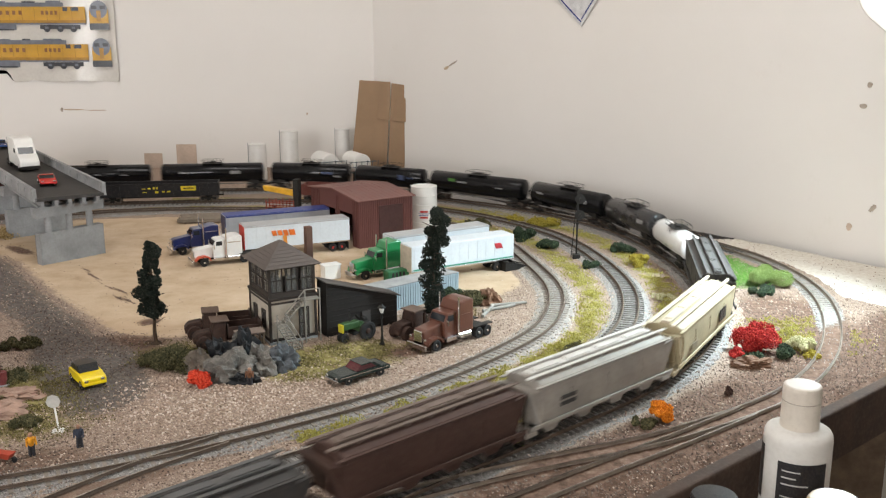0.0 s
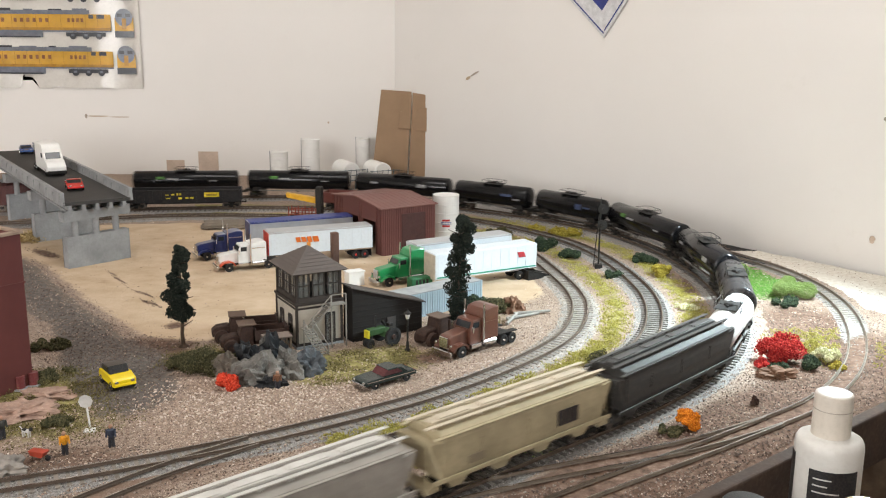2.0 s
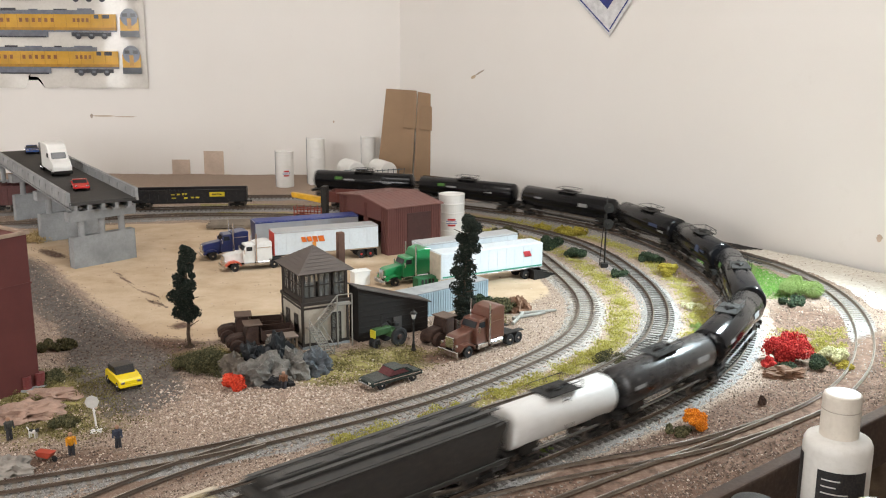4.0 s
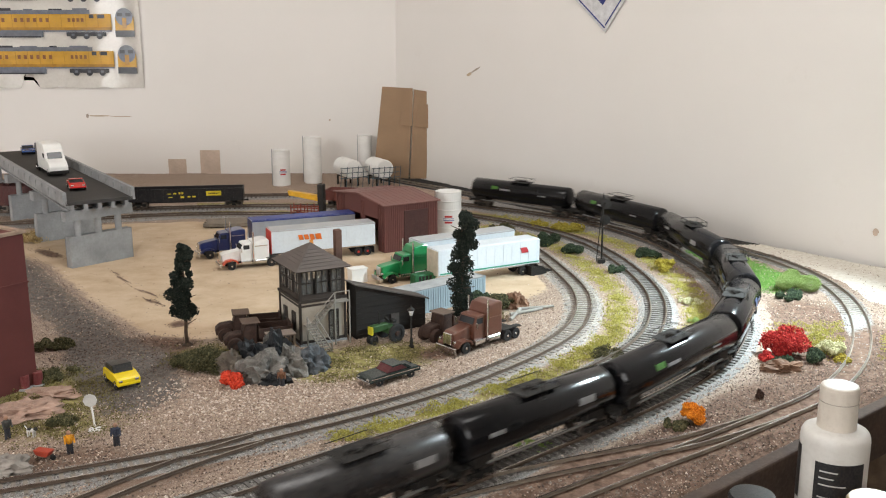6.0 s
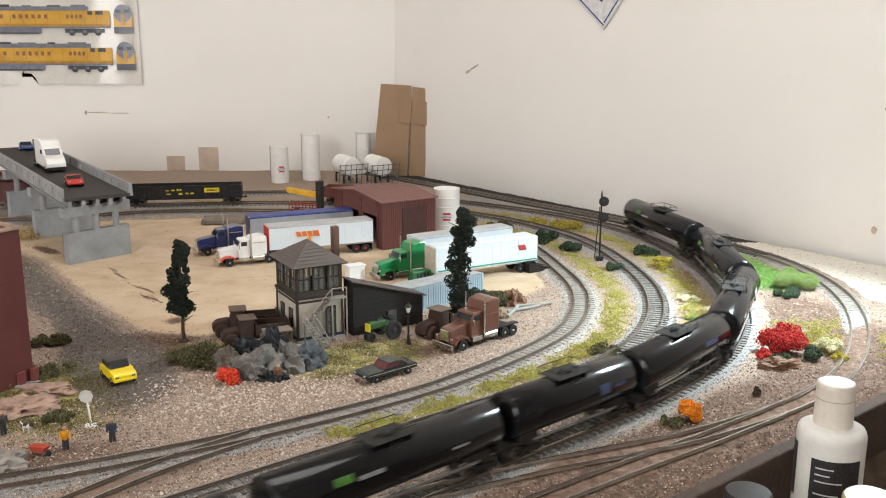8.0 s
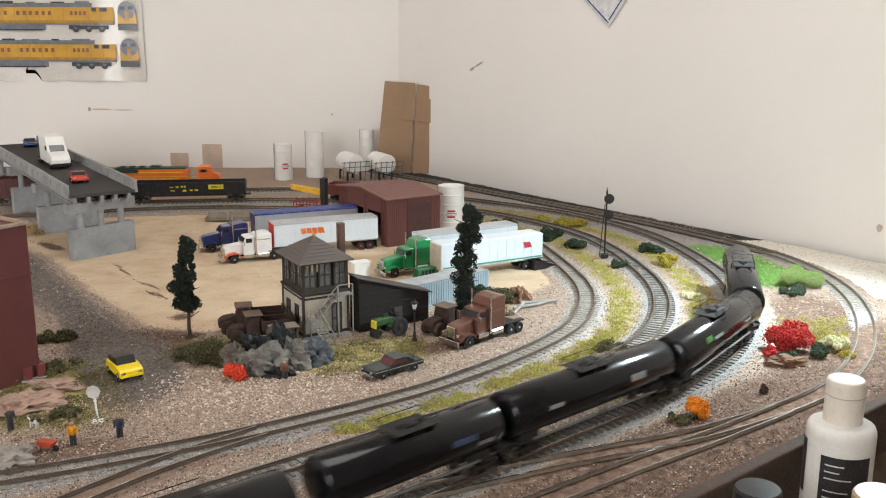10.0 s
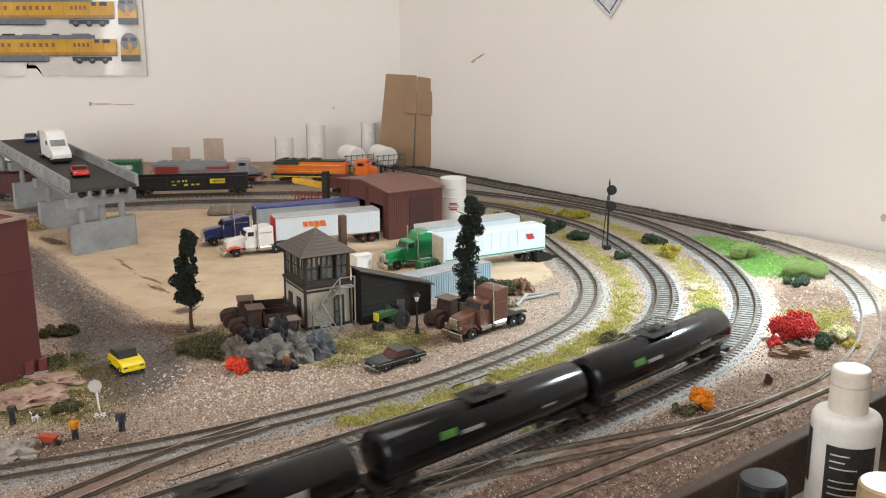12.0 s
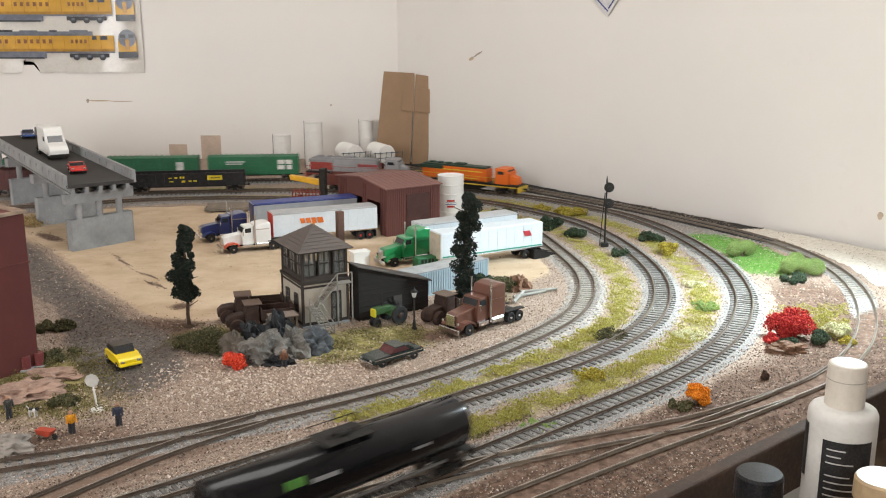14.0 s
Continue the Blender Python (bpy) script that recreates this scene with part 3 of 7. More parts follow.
def tank_car(length, body=BLACK, radius=0.0168, label="", panel=None):
    car = thing("tank_car", pose(0, 0, 0), label, "tank car", "freight train cars")
    half = length / 2 - 0.0050
    zc = 0.0140 + radius
    prof = []
    R, L = radius, half - 0.002
    for i in range(7):
        a = math.pi / 2 * i / 6
        prof.append((max(R * math.sin(a), 1e-4), -L - 0.0045 * math.cos(a) + 0.0045))
    prof2 = [(r, -z) for r, z in prof[::-1]]
    m = Matrix.Translation((0, 0, zc)) @ Matrix.Rotation(math.pi / 2, 4, "Y")
    part("tank", lathe(bmesh.new(), prof + prof2, 48, m), body, car, smooth=True)
    for i in range(1, 6):
        z = -L + 2 * L * i / 6
        part("weld_seam", lathe(bmesh.new(), [(R * 0.99, z - 0.0004), (R * 1.004, z - 0.0002), (R * 1.004, z + 0.0002), (R * 0.99, z + 0.0004)], 32, m), body, car)
    for s in (-1, 1):
        bm = bmesh.new()
        box(bm, (s * (half - 0.018), 0, 0.0125), (0.034, 0.0085, 0.005), 0.0006)
        extrude_profile(bm, [(s * (half - 0.032), 0.011), (s * (half - 0.012), 0.011), (s * (half - 0.014), 0.021), (s * (half - 0.030), 0.021)], -0.0125, 0.0125)
        box(bm, (s * (half + 0.0005), 0, 0.0115), (0.0025, 0.027, 0.0045), 0.0004)
        box(bm, (s * (half - 0.004), 0, 0.0142), (0.012, 0.026, 0.0008))
        part("underframe", bm, DARK, car)
    for y in (-0.0135, 0.0135):
        part("side_sill", one_box((0, y, 0.0132), (2 * half - 0.05, 0.0018, 0.0016), 0.0003), paint("sill_grey", (0.20, 0.195, 0.19), 0.5), car)
    top = zc + R
    bm = bmesh.new()
    lathe(bm, [(0.0048, top - 0.002), (0.0048, top + 0.0028), (0.0042, top + 0.0036), (0.001, top + 0.0040)], 16)
    for dx in (-0.012, -0.007, 0.0075):
        lathe(bm, [(0.0016, top - 0.002), (0.0016, top + 0.003), (0.0005, top + 0.0034)], 10, Matrix.Translation((dx, 0, 0)))
    part("manway", bm, DARK, car)
    bm = bmesh.new()
    box(bm, (0, 0, top + 0.0006), (0.036, 0.022, 0.0006))
    rail_frame(bm, -0.018, 0.018, -0.011, 0.011, top + 0.0006, 0.0058)
    part("walkway", bm, DARK, car)
    for y in (-1, 1):
        bm = bmesh.new()
        for dx in (-0.003, 0.003):
            rod(bm, (dx, y * (R + 0.001), 0.0125), (dx, y * 0.0115, top), 0.0004, seg=5)
        for i in range(8):
            f = i / 8
            rod(bm, (-0.003, y * ((R + 0.001) * (1 - f) + 0.0115 * f), 0.0125 + f * (top - 0.0125)), (0.003, y * ((R + 0.001) * (1 - f) + 0.0115 * f), 0.0125 + f * (top - 0.0125)), 0.0003, seg=4)
        part("ladder", bm, DARK, car)
    # lettering panels hug the shell on both flanks
    for side in (-1, 1):
        for (x0, x1, a0, a1, mat) in (panel or []):
            bm = bmesh.new()
            rows = []
            for i in range(6):
                a = radians(a0 + (a1 - a0) * i / 5)
                rows.append([bm.verts.new((x * side, -side * (R + 0.0003) * math.cos(a), zc + (R + 0.0003) * math.sin(a))) for x in (x0, x1)])
            for p, q in zip(rows, rows[1:]):
                bm.faces.new((p[0], p[1], q[1], q[0]))
            part("lettering_panel", bm, mat, car, "painted marking on the tank shell")
    for s in (-1, 1):
        truck_parts(car, s * (half - 0.020))
    couplers(car, half)
    return car


def hopper_car(length, color, name="hopper_paint", label="", roof=(0.62, 0.60, 0.56), marks=()):
    car = thing("covered_hopper", pose(0, 0, 0), label, "hopper car", "freight train cars")
    half = length / 2 - 0.0050
    body = paint(name, color, 0.55, 0.0, 0.2, 30.0, (0.16, 0.13, 0.10), 0.25)
    W2, z0, z1 = 0.0188, 0.017, 0.0520
    bm = bmesh.new()
    m = pose(0, 0, 0, 0, 0, 90)
    flank = [(W2 * 0.90, z0), (W2 * 0.965, z0 + 0.006), (W2, z0 + 0.014), (W2, z0 + 0.021), (W2 * 0.975, z1 - 0.0075), (W2 * 0.90, z1 - 0.0030), (W2 - 0.009, z1)]
    sec = flank + [(-x, z) for x, z in flank[::-1]]
    extrude_profile(bm, sec, -half + 0.012, half - 0.012, m)
    for s in (-1, 1):
        extrude_profile(bm, [(s * (half - 0.012), z1 - 0.008), (s * (half - 0.001), z1 - 0.006), (s * (half - 0.001), z1 - 0.009), (s * (half - 0.012), z0 + 0.002)], -W2 + 0.001, W2 - 0.001)
    part("body", bm, body, car)
    for i in range(1, 4):
        x = -half + 2 * half * i / 4
        for y in (-1, 1):
            part("side_seam", one_box((x, y * (W2 + 0.0001), z0 + 0.0175), (0.0008, 0.0005, 0.012)), body, car)
    for i in range(4):
        bm = bmesh.new()
        x = -half + 0.03 + (2 * half - 0.06) * i / 3
        extrude_profile(bm, [(x - 0.016, z0), (x + 0.016, z0), (x + 0.005, 0.0065), (x - 0.005, 0.0065)], -0.0125, 0.0125)
        part("hopper_bay", bm, body, car)
    bm = bmesh.new()
    for y in (-1, 1):
        box(bm, (0, y * (W2 + 0.0004), z0 + 0.001), (2 * half - 0.004, 0.0016, 0.003), 0.0003)
        box(bm, (0, y * (W2 - 0.001), z1 - 0.004), (2 * half - 0.01, 0.0032, 0.0012), 0.0003)
    part("sill", bm, body, car)
    rf = paint(name + "_roof", roof, 0.5, 0.0, 0.15, 40.0)
    bm = bmesh.new()
    box(bm, (0, 0, z1 + 0.0012), (2 * half - 0.03, 0.0085, 0.0024), 0.0005)
    for i in range(4):
        x = -half + 0.035 + (2 * half - 0.07) * i / 3
        box(bm, (x, 0, z1 + 0.0028), (0.028, 0.007, 0.0012), 0.0004)
    part("roof_hatch", bm, rf, car)
    bm = bmesh.new()
    for y in (-1, 1):
        box(bm, (0, y * 0.0105, z1 + 0.0022), (2 * half - 0.006, 0.0034, 0.0006))
        for i in range(9):
            box(bm, (-half + 0.01 + (2 * half - 0.02) * i / 8, y * 0.0105, z1 + 0.001), (0.001, 0.003, 0.002))
    part("roof_walk", bm, rf, car, "pale grating walkway along the roof")
    for s in (-1, 1):
        bm = bmesh.new()
        box(bm, (s * (half - 0.005), 0, 0.0115), (0.012, 0.032, 0.004), 0.0005)
        for y in (-0.014, 0.014):
            rod(bm, (s * (half - 0.001), y, 0.010), (s * (half - 0.001), y, z1 - 0.006), 0.0005, seg=5)
            for i in range(7):
                zz = 0.014 + i * 0.0042
                rod(bm, (s * (half - 0.0008), y - 0.004 * (1 if y > 0 else -1), zz), (s * (half - 0.0008), y, zz), 0.0003, seg=4)
        part("end_ladder", bm, body, car)
    for (x0, x1, za, zb, c) in marks:
        for side in (-1, 1):
            part("marking", one_box(((x0 + x1) / 2 * side, -side * (W2 + 0.0012), (za + zb) / 2), (abs(x1 - x0), 0.0006, zb - za)), paint("marking_" + str(c), c, 0.5), car, "painted marking bar")
    for s in (-1, 1):
        truck_parts(car, s * (half - 0.020))
    couplers(car, half)
    return car


def box_car(length, color, name, label, cat="boxcar", height=0.047, ribs=18, marks=(), door=True, open_top=False):
    car = thing(cat.replace(" ", "_"), pose(0, 0, 0), label, cat, "freight train cars")
    half = length / 2 - 0.006
    body = paint(name, color, 0.5, 0.0, 0.2, 35.0, (0.16, 0.12, 0.10), 0.2)
    W2, z0 = 0.0172, 0.0115
    bm = bmesh.new()
    if open_top:
        for y in (-1, 1):
            box(bm, (0, y * (W2 - 0.0006), (z0 + height) / 2), (2 * half, 0.0012, height - z0))
            box(bm, (0, y * (W2 + 0.0003), height - 0.0008), (2 * half, 0.0024, 0.0018), 0.0004)
        for s in (-1, 1):
            box(bm, (s * (half - 0.0006), 0, (z0 + height) / 2), (0.0012, 2 * W2 - 0.0024, height - z0))
        box(bm, (0, 0, z0 + 0.001), (2 * half - 0.003, 2 * W2 - 0.003, 0.0018))
    else:
        m = pose(0, 0, 0, 0, 0, 90)
        extrude_profile(bm, [(-W2, z0), (W2, z0), (W2, height - 0.0018), (0, height), (-W2, height - 0.0018)], -half, half, m)
    part("body", bm, body, car)
    rib = None
    for i in range(ribs):
        x = -half + 0.003 + (2 * half - 0.006) * i / (ribs - 1)
        for y in (-1, 1):
            mm = Matrix.Translation((x, y * (W2 + 0.0003), (z0 + height) / 2 - 0.0005))
            if rib:
                again(rib, mm)
            else:
                rib = part("rib", one_box((0, 0, 0), (0.0012, 0.001, height - z0 - 0.003)), body, car)
                rib.matrix_basis = mm
        if not open_top:
            part("roof_rib", one_box((x, 0, height - 0.0008), (0.001, 2 * W2 - 0.002, 0.0022)), body, car)
    if door:
        for side in (-1, 1):
            bm = one_box((0, side * (W2 + 0.0010), (z0 + height) / 2), (0.030, 0.0014, height - z0 - 0.004), 0.0003)
            for k in range(5):
                box(bm, (0, side * (W2 + 0.0019), z0 + 0.004 + k * 0.0062), (0.028, 0.0006, 0.0012))
            part("sliding_door", bm, body, car)
    part("underframe", one_box((0, 0, 0.0095), (2 * half - 0.01, 0.010, 0.004), 0.0005), DARK, car)
    for (x0, x1, za, zb, c) in marks:
        for side in (-1, 1):
            part("marking", one_box(((x0 + x1) / 2 * side, -side * (W2 + 0.0011), (za + zb) / 2), (abs(x1 - x0), 0.0008, zb - za)), paint("marking_" + str(c), c, 0.5), car, "painted marking bar")
    for s in (-1, 1):
        truck_parts(car, s * (half - 0.018))
    couplers(car, half)
    return car


def locomotive(length, hood, band, roofc, name, label, nose=None, marks=()):
    car = thing("diesel_locomotive", pose(0, 0, 0), label, "locomotive", "freight train cars")
    half = length / 2 - 0.006
    body = paint(name + "_hood", hood, 0.4, 0.0, 0.15, 40.0)
    roof = paint(name + "_roof", roofc, 0.5, 0.0, 0.2, 40.0)
    stripe = paint(name + "_band", band, 0.45)
    part("walkway", one_box((0, 0, 0.0155), (2 * half, 0.034, 0.003), 0.0006), DARK, car)
    part("side_band", one_box((0, 0, 0.0128), (2 * half - 0.01, 0.0345, 0.0018), 0.0003), stripe, car)
    bm = bmesh.new()
    box(bm, (-0.028, 0, 0.0285), (2 * half - 0.075, 0.022, 0.023), 0.0012)
    for i in range(14):
        for y in (-1, 1):
            box(bm, (-half + 0.018 + i * (2 * half - 0.09) / 13, y * 0.0111, 0.026), (0.008, 0.0008, 0.014), 0.0002)
    part("long_hood", bm, body, car)
    bm = bmesh.new()
    box(bm, (-0.028, 0, 0.0412), (2 * half - 0.08, 0.0215, 0.0036), 0.0008)
    for i in range(3):
        lathe(bm, [(0.006, 0.042), (0.006, 0.0452), (0.002, 0.0456)], 18, Matrix.Translation((-half + 0.026 + i * 0.017, 0, 0)))
    box(bm, (-0.02, 0, 0.0440), (0.02, 0.015, 0.004), 0.0006)
    box(bm, (-half + 0.03, 0, 0.037), (0.05, 0.027, 0.006), 0.0008)
    part("roof", bm, roof, car)
    cabm = paint(name + "_cab", nose or hood, 0.4, 0.0, 0.12, 40.0)
    bm = bmesh.new()
    extrude_profile(bm, [(half - 0.047, 0.017), (half - 0.022, 0.017), (half - 0.021, 0.036), (half - 0.026, 0.0445), (half - 0.047, 0.0445)], -0.0165, 0.0165, None, 0.0008)
    cab = part("cab", bm, cabm, car)
    for y in (-1, 1):
        part("window", one_box((half - 0.036, y * 0.0167, 0.037), (0.013, 0.0006, 0.0055), 0.0002), GLASS, cab)
    part("windshield", one_box((half - 0.0232, 0, 0.0395), (0.0008, 0.024, 0.0045), 0.0, pose(0, 0, 0)), GLASS, cab)
    bm = bmesh.new()
    extrude_profile(bm, [(half - 0.022, 0.017), (half - 0.006, 0.017), (half - 0.008, 0.029), (half - 0.022, 0.033)], -0.0095, 0.0095, None, 0.0012)
    part("short_hood", bm, cabm, car)
    bm = bmesh.new()
    for y in (-1, 1):
        rod(bm, (-half, y * 0.0165, 0.027), (half - 0.05, y * 0.0165, 0.027), 0.0004, seg=5)
        for i in range(12):
            x = -half + (2 * half - 0.05) * i / 11
            rod(bm, (x, y * 0.0165, 0.017), (x, y * 0.0165, 0.027), 0.00035, seg=4)
    part("handrail", bm, stripe, car)
    part("fuel_tank", one_box((0, 0, 0.0075), (0.05, 0.03, 0.009), 0.002), DARK, car)
    for s in (-1, 1):
        part("pilot", one_box((s * half, 0, 0.010), (0.003, 0.034, 0.010), 0.0006), stripe, car)
    for (x0, x1, za, zb, c) in marks:
        for side in (-1, 1):
            part("marking", one_box(((x0 + x1) / 2, side * 0.0118, (za + zb) / 2), (abs(x1 - x0), 0.0009, zb - za)), paint("marking_" + str(c), c, 0.5), car, "painted marking bar")
    for s in (-1, 1):
        truck_parts(car, s * (half - 0.032), 0.013)
    couplers(car, half)
    return car


GREENP = paint("panel_green", (0.055, 0.17, 0.025), 0.5)
WHITEP = paint("panel_white", (0.26, 0.26, 0.26), 0.5)
BLUEP = paint("panel_blue", (0.035, 0.055, 0.12), 0.5)
YEL = (0.75, 0.58, 0.03)
P_GREEN = ((-0.052, -0.038, 13, 30, GREENP), (-0.034, -0.014, 10, 19, WHITEP), (0.044, 0.058, 0, 6, WHITEP))
P_WHITE = ((0.034, 0.052, 0, 18, WHITEP), (-0.060, -0.045, 5, 15, WHITEP))
P_BLUE = ((0.022, 0.034, -6, 22, BLUEP), (0.038, 0.052, 4, 12, BLUEP))
P_BLUEB = ((0.024, 0.046, 2, 16, BLUEP), (0.048, 0.062, -15, -5, WHITEP))
BLK = "glossy black tank car with roof walkway"


# the train from its tail to its head: (pitch, builder)
def build_train():
    greyt = paint("grey_tank_paint", (0.02, 0.02, 0.022), 0.28, 0.0, 0.2, 40.0)
    cars = [
        (0.206, tank_car(0.210, BLACK, 0.0178, BLK + ", green marking", P_GREEN)),
        (0.205, tank_car(0.209, BLACK, 0.0178, BLK + ", green marking", P_GREEN)),
        (0.200, tank_car(0.204, BLACK, 0.0178, BLK + ", white panel", P_WHITE)),
        (0.162, tank_car(0.166, BLACK, 0.0178, BLK + ", pale blue panel", P_BLUEB)),
        (0.150, tank_car(0.154, BLACK, 0.0178, BLK + ", blue diamond", P_BLUE)),
        (0.201, tank_car(0.205, BLACK, 0.0178, BLK + ", green marking", P_GREEN)),
        (0.171, tank_car(0.175, BLACK, 0.0178, BLK + ", white panel", P_WHITE)),
        (0.147, tank_car(0.151, greyt, 0.0174, "dark grey tank car with roof walkway, in the moving train", P_WHITE)),
        (0.127, tank_car(0.131, paint("white_tank_paint", (0.72, 0.71, 0.69), 0.35, 0.0, 0.1, 40.0), 0.0165, "short white tank car, in the moving train")),
        (0.201, hopper_car(0.205, (0.045, 0.043, 0.041), "dark_hopper", "dark grey covered hopper car, in the moving train", (0.07, 0.068, 0.066))),
        (0.194, hopper_car(0.198, (0.46, 0.39, 0.25), "tan_hopper", "tan covered hopper car with pale roof walkway", (0.60, 0.52, 0.40),
                           ((0.030, 0.036, 0.026, 0.038, (0.035, 0.03, 0.03)), (0.037, 0.043, 0.026, 0.038, (0.035, 0.03, 0.03)), (0.044, 0.052, 0.026, 0.038, (0.035, 0.03, 0.03)), (-0.06, -0.045, 0.024, 0.030, (0.30, 0.25, 0.17))))),
        (0.190, hopper_car(0.194, (0.36, 0.335, 0.30), "grey_hopper", "light grey covered hopper car with pale roof walkway", (0.62, 0.60, 0.56),
                           ((-0.060, -0.042, 0.028, 0.031, (0.05, 0.05, 0.05)), (-0.060, -0.042, 0.033, 0.036, (0.05, 0.05, 0.05))))),
        (0.184, hopper_car(0.188, (0.075, 0.040, 0.032), "brown_hopper", "oxide brown covered hopper car, in the moving train", (0.16, 0.12, 0.10))),
        (0.186, hopper_car(0.190, (0.055, 0.053, 0.052), "sooty_hopper", "sooty grey covered hopper car, in the moving train", (0.10, 0.10, 0.10))),
        (0.186, hopper_car(0.190, (0.30, 0.28, 0.25), "dusty_hopper", "dusty grey covered hopper car, in the moving train")),
    ]
    return cars


TRAIN = build_train()


def build_head_train():
    orange, ogreen = (0.78, 0.16, 0.02), (0.018, 0.045, 0.03)
    return [
        (0.222, locomotive(0.222, orange, (0.70, 0.50, 0.05), ogreen, "orange_loco", "orange and dark green diesel locomotive at the head of a train", orange, ((-0.06, 0.02, 0.021, 0.0225, (0.75, 0.6, 0.05)), (-0.07, 0.03, 0.0335, 0.035, (0.75, 0.6, 0.05))))),
        (0.217, locomotive(0.217, (0.30, 0.30, 0.31), (0.35, 0.06, 0.05), (0.26, 0.26, 0.27), "grey_loco", "grey and red diesel locomotive behind the leader", (0.30, 0.30, 0.31), ((-0.095, -0.05, 0.02, 0.039, (0.34, 0.05, 0.04)), (0.0, 0.04, 0.028, 0.033, (0.30, 0.06, 0.06))))),
        (0.180, box_car(0.180, (0.025, 0.16, 0.075), "green_boxcar", "green boxcar with white markings behind the locomotives", marks=((0.045, 0.058, 0.021, 0.029, (0.75, 0.75, 0.72)), (0.045, 0.058, 0.031, 0.039, (0.75, 0.75, 0.72)), (0.062, 0.072, 0.021, 0.029, (0.75, 0.75, 0.72)), (0.060, 0.072, 0.031, 0.039, (0.75, 0.75, 0.72)), (-0.05, -0.012, 0.035, 0.037, (0.6, 0.62, 0.6)), (-0.05, -0.02, 0.031, 0.033, (0.6, 0.62, 0.6))))),
        (0.180, box_car(0.180, (0.025, 0.15, 0.07), "green_boxcar", "green boxcar with white markings behind the locomotives", marks=((0.045, 0.058, 0.022, 0.037, (0.7, 0.7, 0.68)),))),
        (0.180, box_car(0.180, (0.025, 0.15, 0.07), "green_boxcar", "green boxcar with white markings behind the locomotives")),
    ]


HEAD = build_head_train()


# arc length along the main line; the mark S0 is where (-0.587, 1.779) lies
T_LINE = LINES["T"]
T_ARC = np.r_[0, np.cumsum(np.hypot(*np.diff(T_LINE, axis=0).T))]
S0 = T_ARC[int(np.argmin(np.hypot(T_LINE[:, 0] + 0.587, T_LINE[:, 1] - 1.779)))]


def on_line(s):
    s = s + S0
    x, y = np.interp(s, T_ARC, T_LINE[:, 0]), np.interp(s, T_ARC, T_LINE[:, 1])
    if s < 0 or s > T_ARC[-1]:
        a, b = (T_LINE[0], T_LINE[5]) if s < 0 else (T_LINE[-6], T_LINE[-1])
        d = (b - a) / np.hypot(*(b - a))
        e = s if s < 0 else s - T_ARC[-1]
        x, y = x + d[0] * e, y + d[1] * e
    return np.array([x, y])


def eased(sig):
    """Running distance to arc length: the curve takes a little less."""
    return float(np.interp(sig, [-4.0, 0.19, 0.75, 1.47, 1.65, 1.95, 6.0], [-4.17, 0.17, 0.745, 1.505, 1.68, 1.972, 6.2]))


def car_pose(tail_sig, pitch):
    """The car whose rear end runs at tail_sig, bogies on the line."""
    a, b = on_line(eased(tail_sig + 0.22 * pitch)), on_line(eased(tail_sig + 0.78 * pitch))
    d = b - a
    c = (a + b) / 2
    return pose(c[0], c[1], RAIL_TOP, 0, 0, math.degrees(math.atan2(d[1], d[0])))


def motions():
    tail_end, v = 1.950, 0.160     # running distance of the train's tail at 14 s, metres a second
    times = [i * 0.25 for i in range(57)]
    off = 0.0
    for pitch, car in TRAIN:
        walk(car, [(t, car_pose(tail_end - v * (14.0 - t) + off, pitch)) for t in times])
        off += pitch
    head_end, v2 = 0.778, 0.144   # running distance of the leading coupler
    off = 0.0
    for pitch, car in HEAD:
        off += pitch
        walk(car, [(t, car_pose(head_end - v2 * (14.0 - t) - off, pitch)) for t in times])


# ---- road vehicles: x forward, z = 0 the ground ----
def wheel(parent, x, y, r=0.0058, w=0.0034, rim=CHROME, dual=False):
    t = bmesh.new()
    s = 1 if y > 0 else -1
    ww = w * (1.9 if dual else 1.0)
    m = Matrix.Translation((x, y - s * ww / 2, r)) @ Matrix.Rotation(-s * math.pi / 2, 4, "X")
    lathe(t, [(r * 0.55, -ww / 2), (r * 0.92, -ww / 2), (r, -ww / 2 + 0.0006), (r, ww / 2 - 0.0006), (r * 0.92, ww / 2), (r * 0.62, ww / 2), (r * 0.60, ww / 2 - 0.0008)], 20, m)
    ty = part("tyre", t, RUBBER, parent, smooth=False)
    h = bmesh.new()
    lathe(h, [(r * 0.60, ww / 2 - 0.0010), (r * 0.52, ww / 2 - 0.0012), (r * 0.30, ww / 2 - 0.0008), (r * 0.22, ww / 2 + 0.0004), (0.0002, ww / 2 + 0.0005)], 16, m)
    part("rim", h, rim, ty)


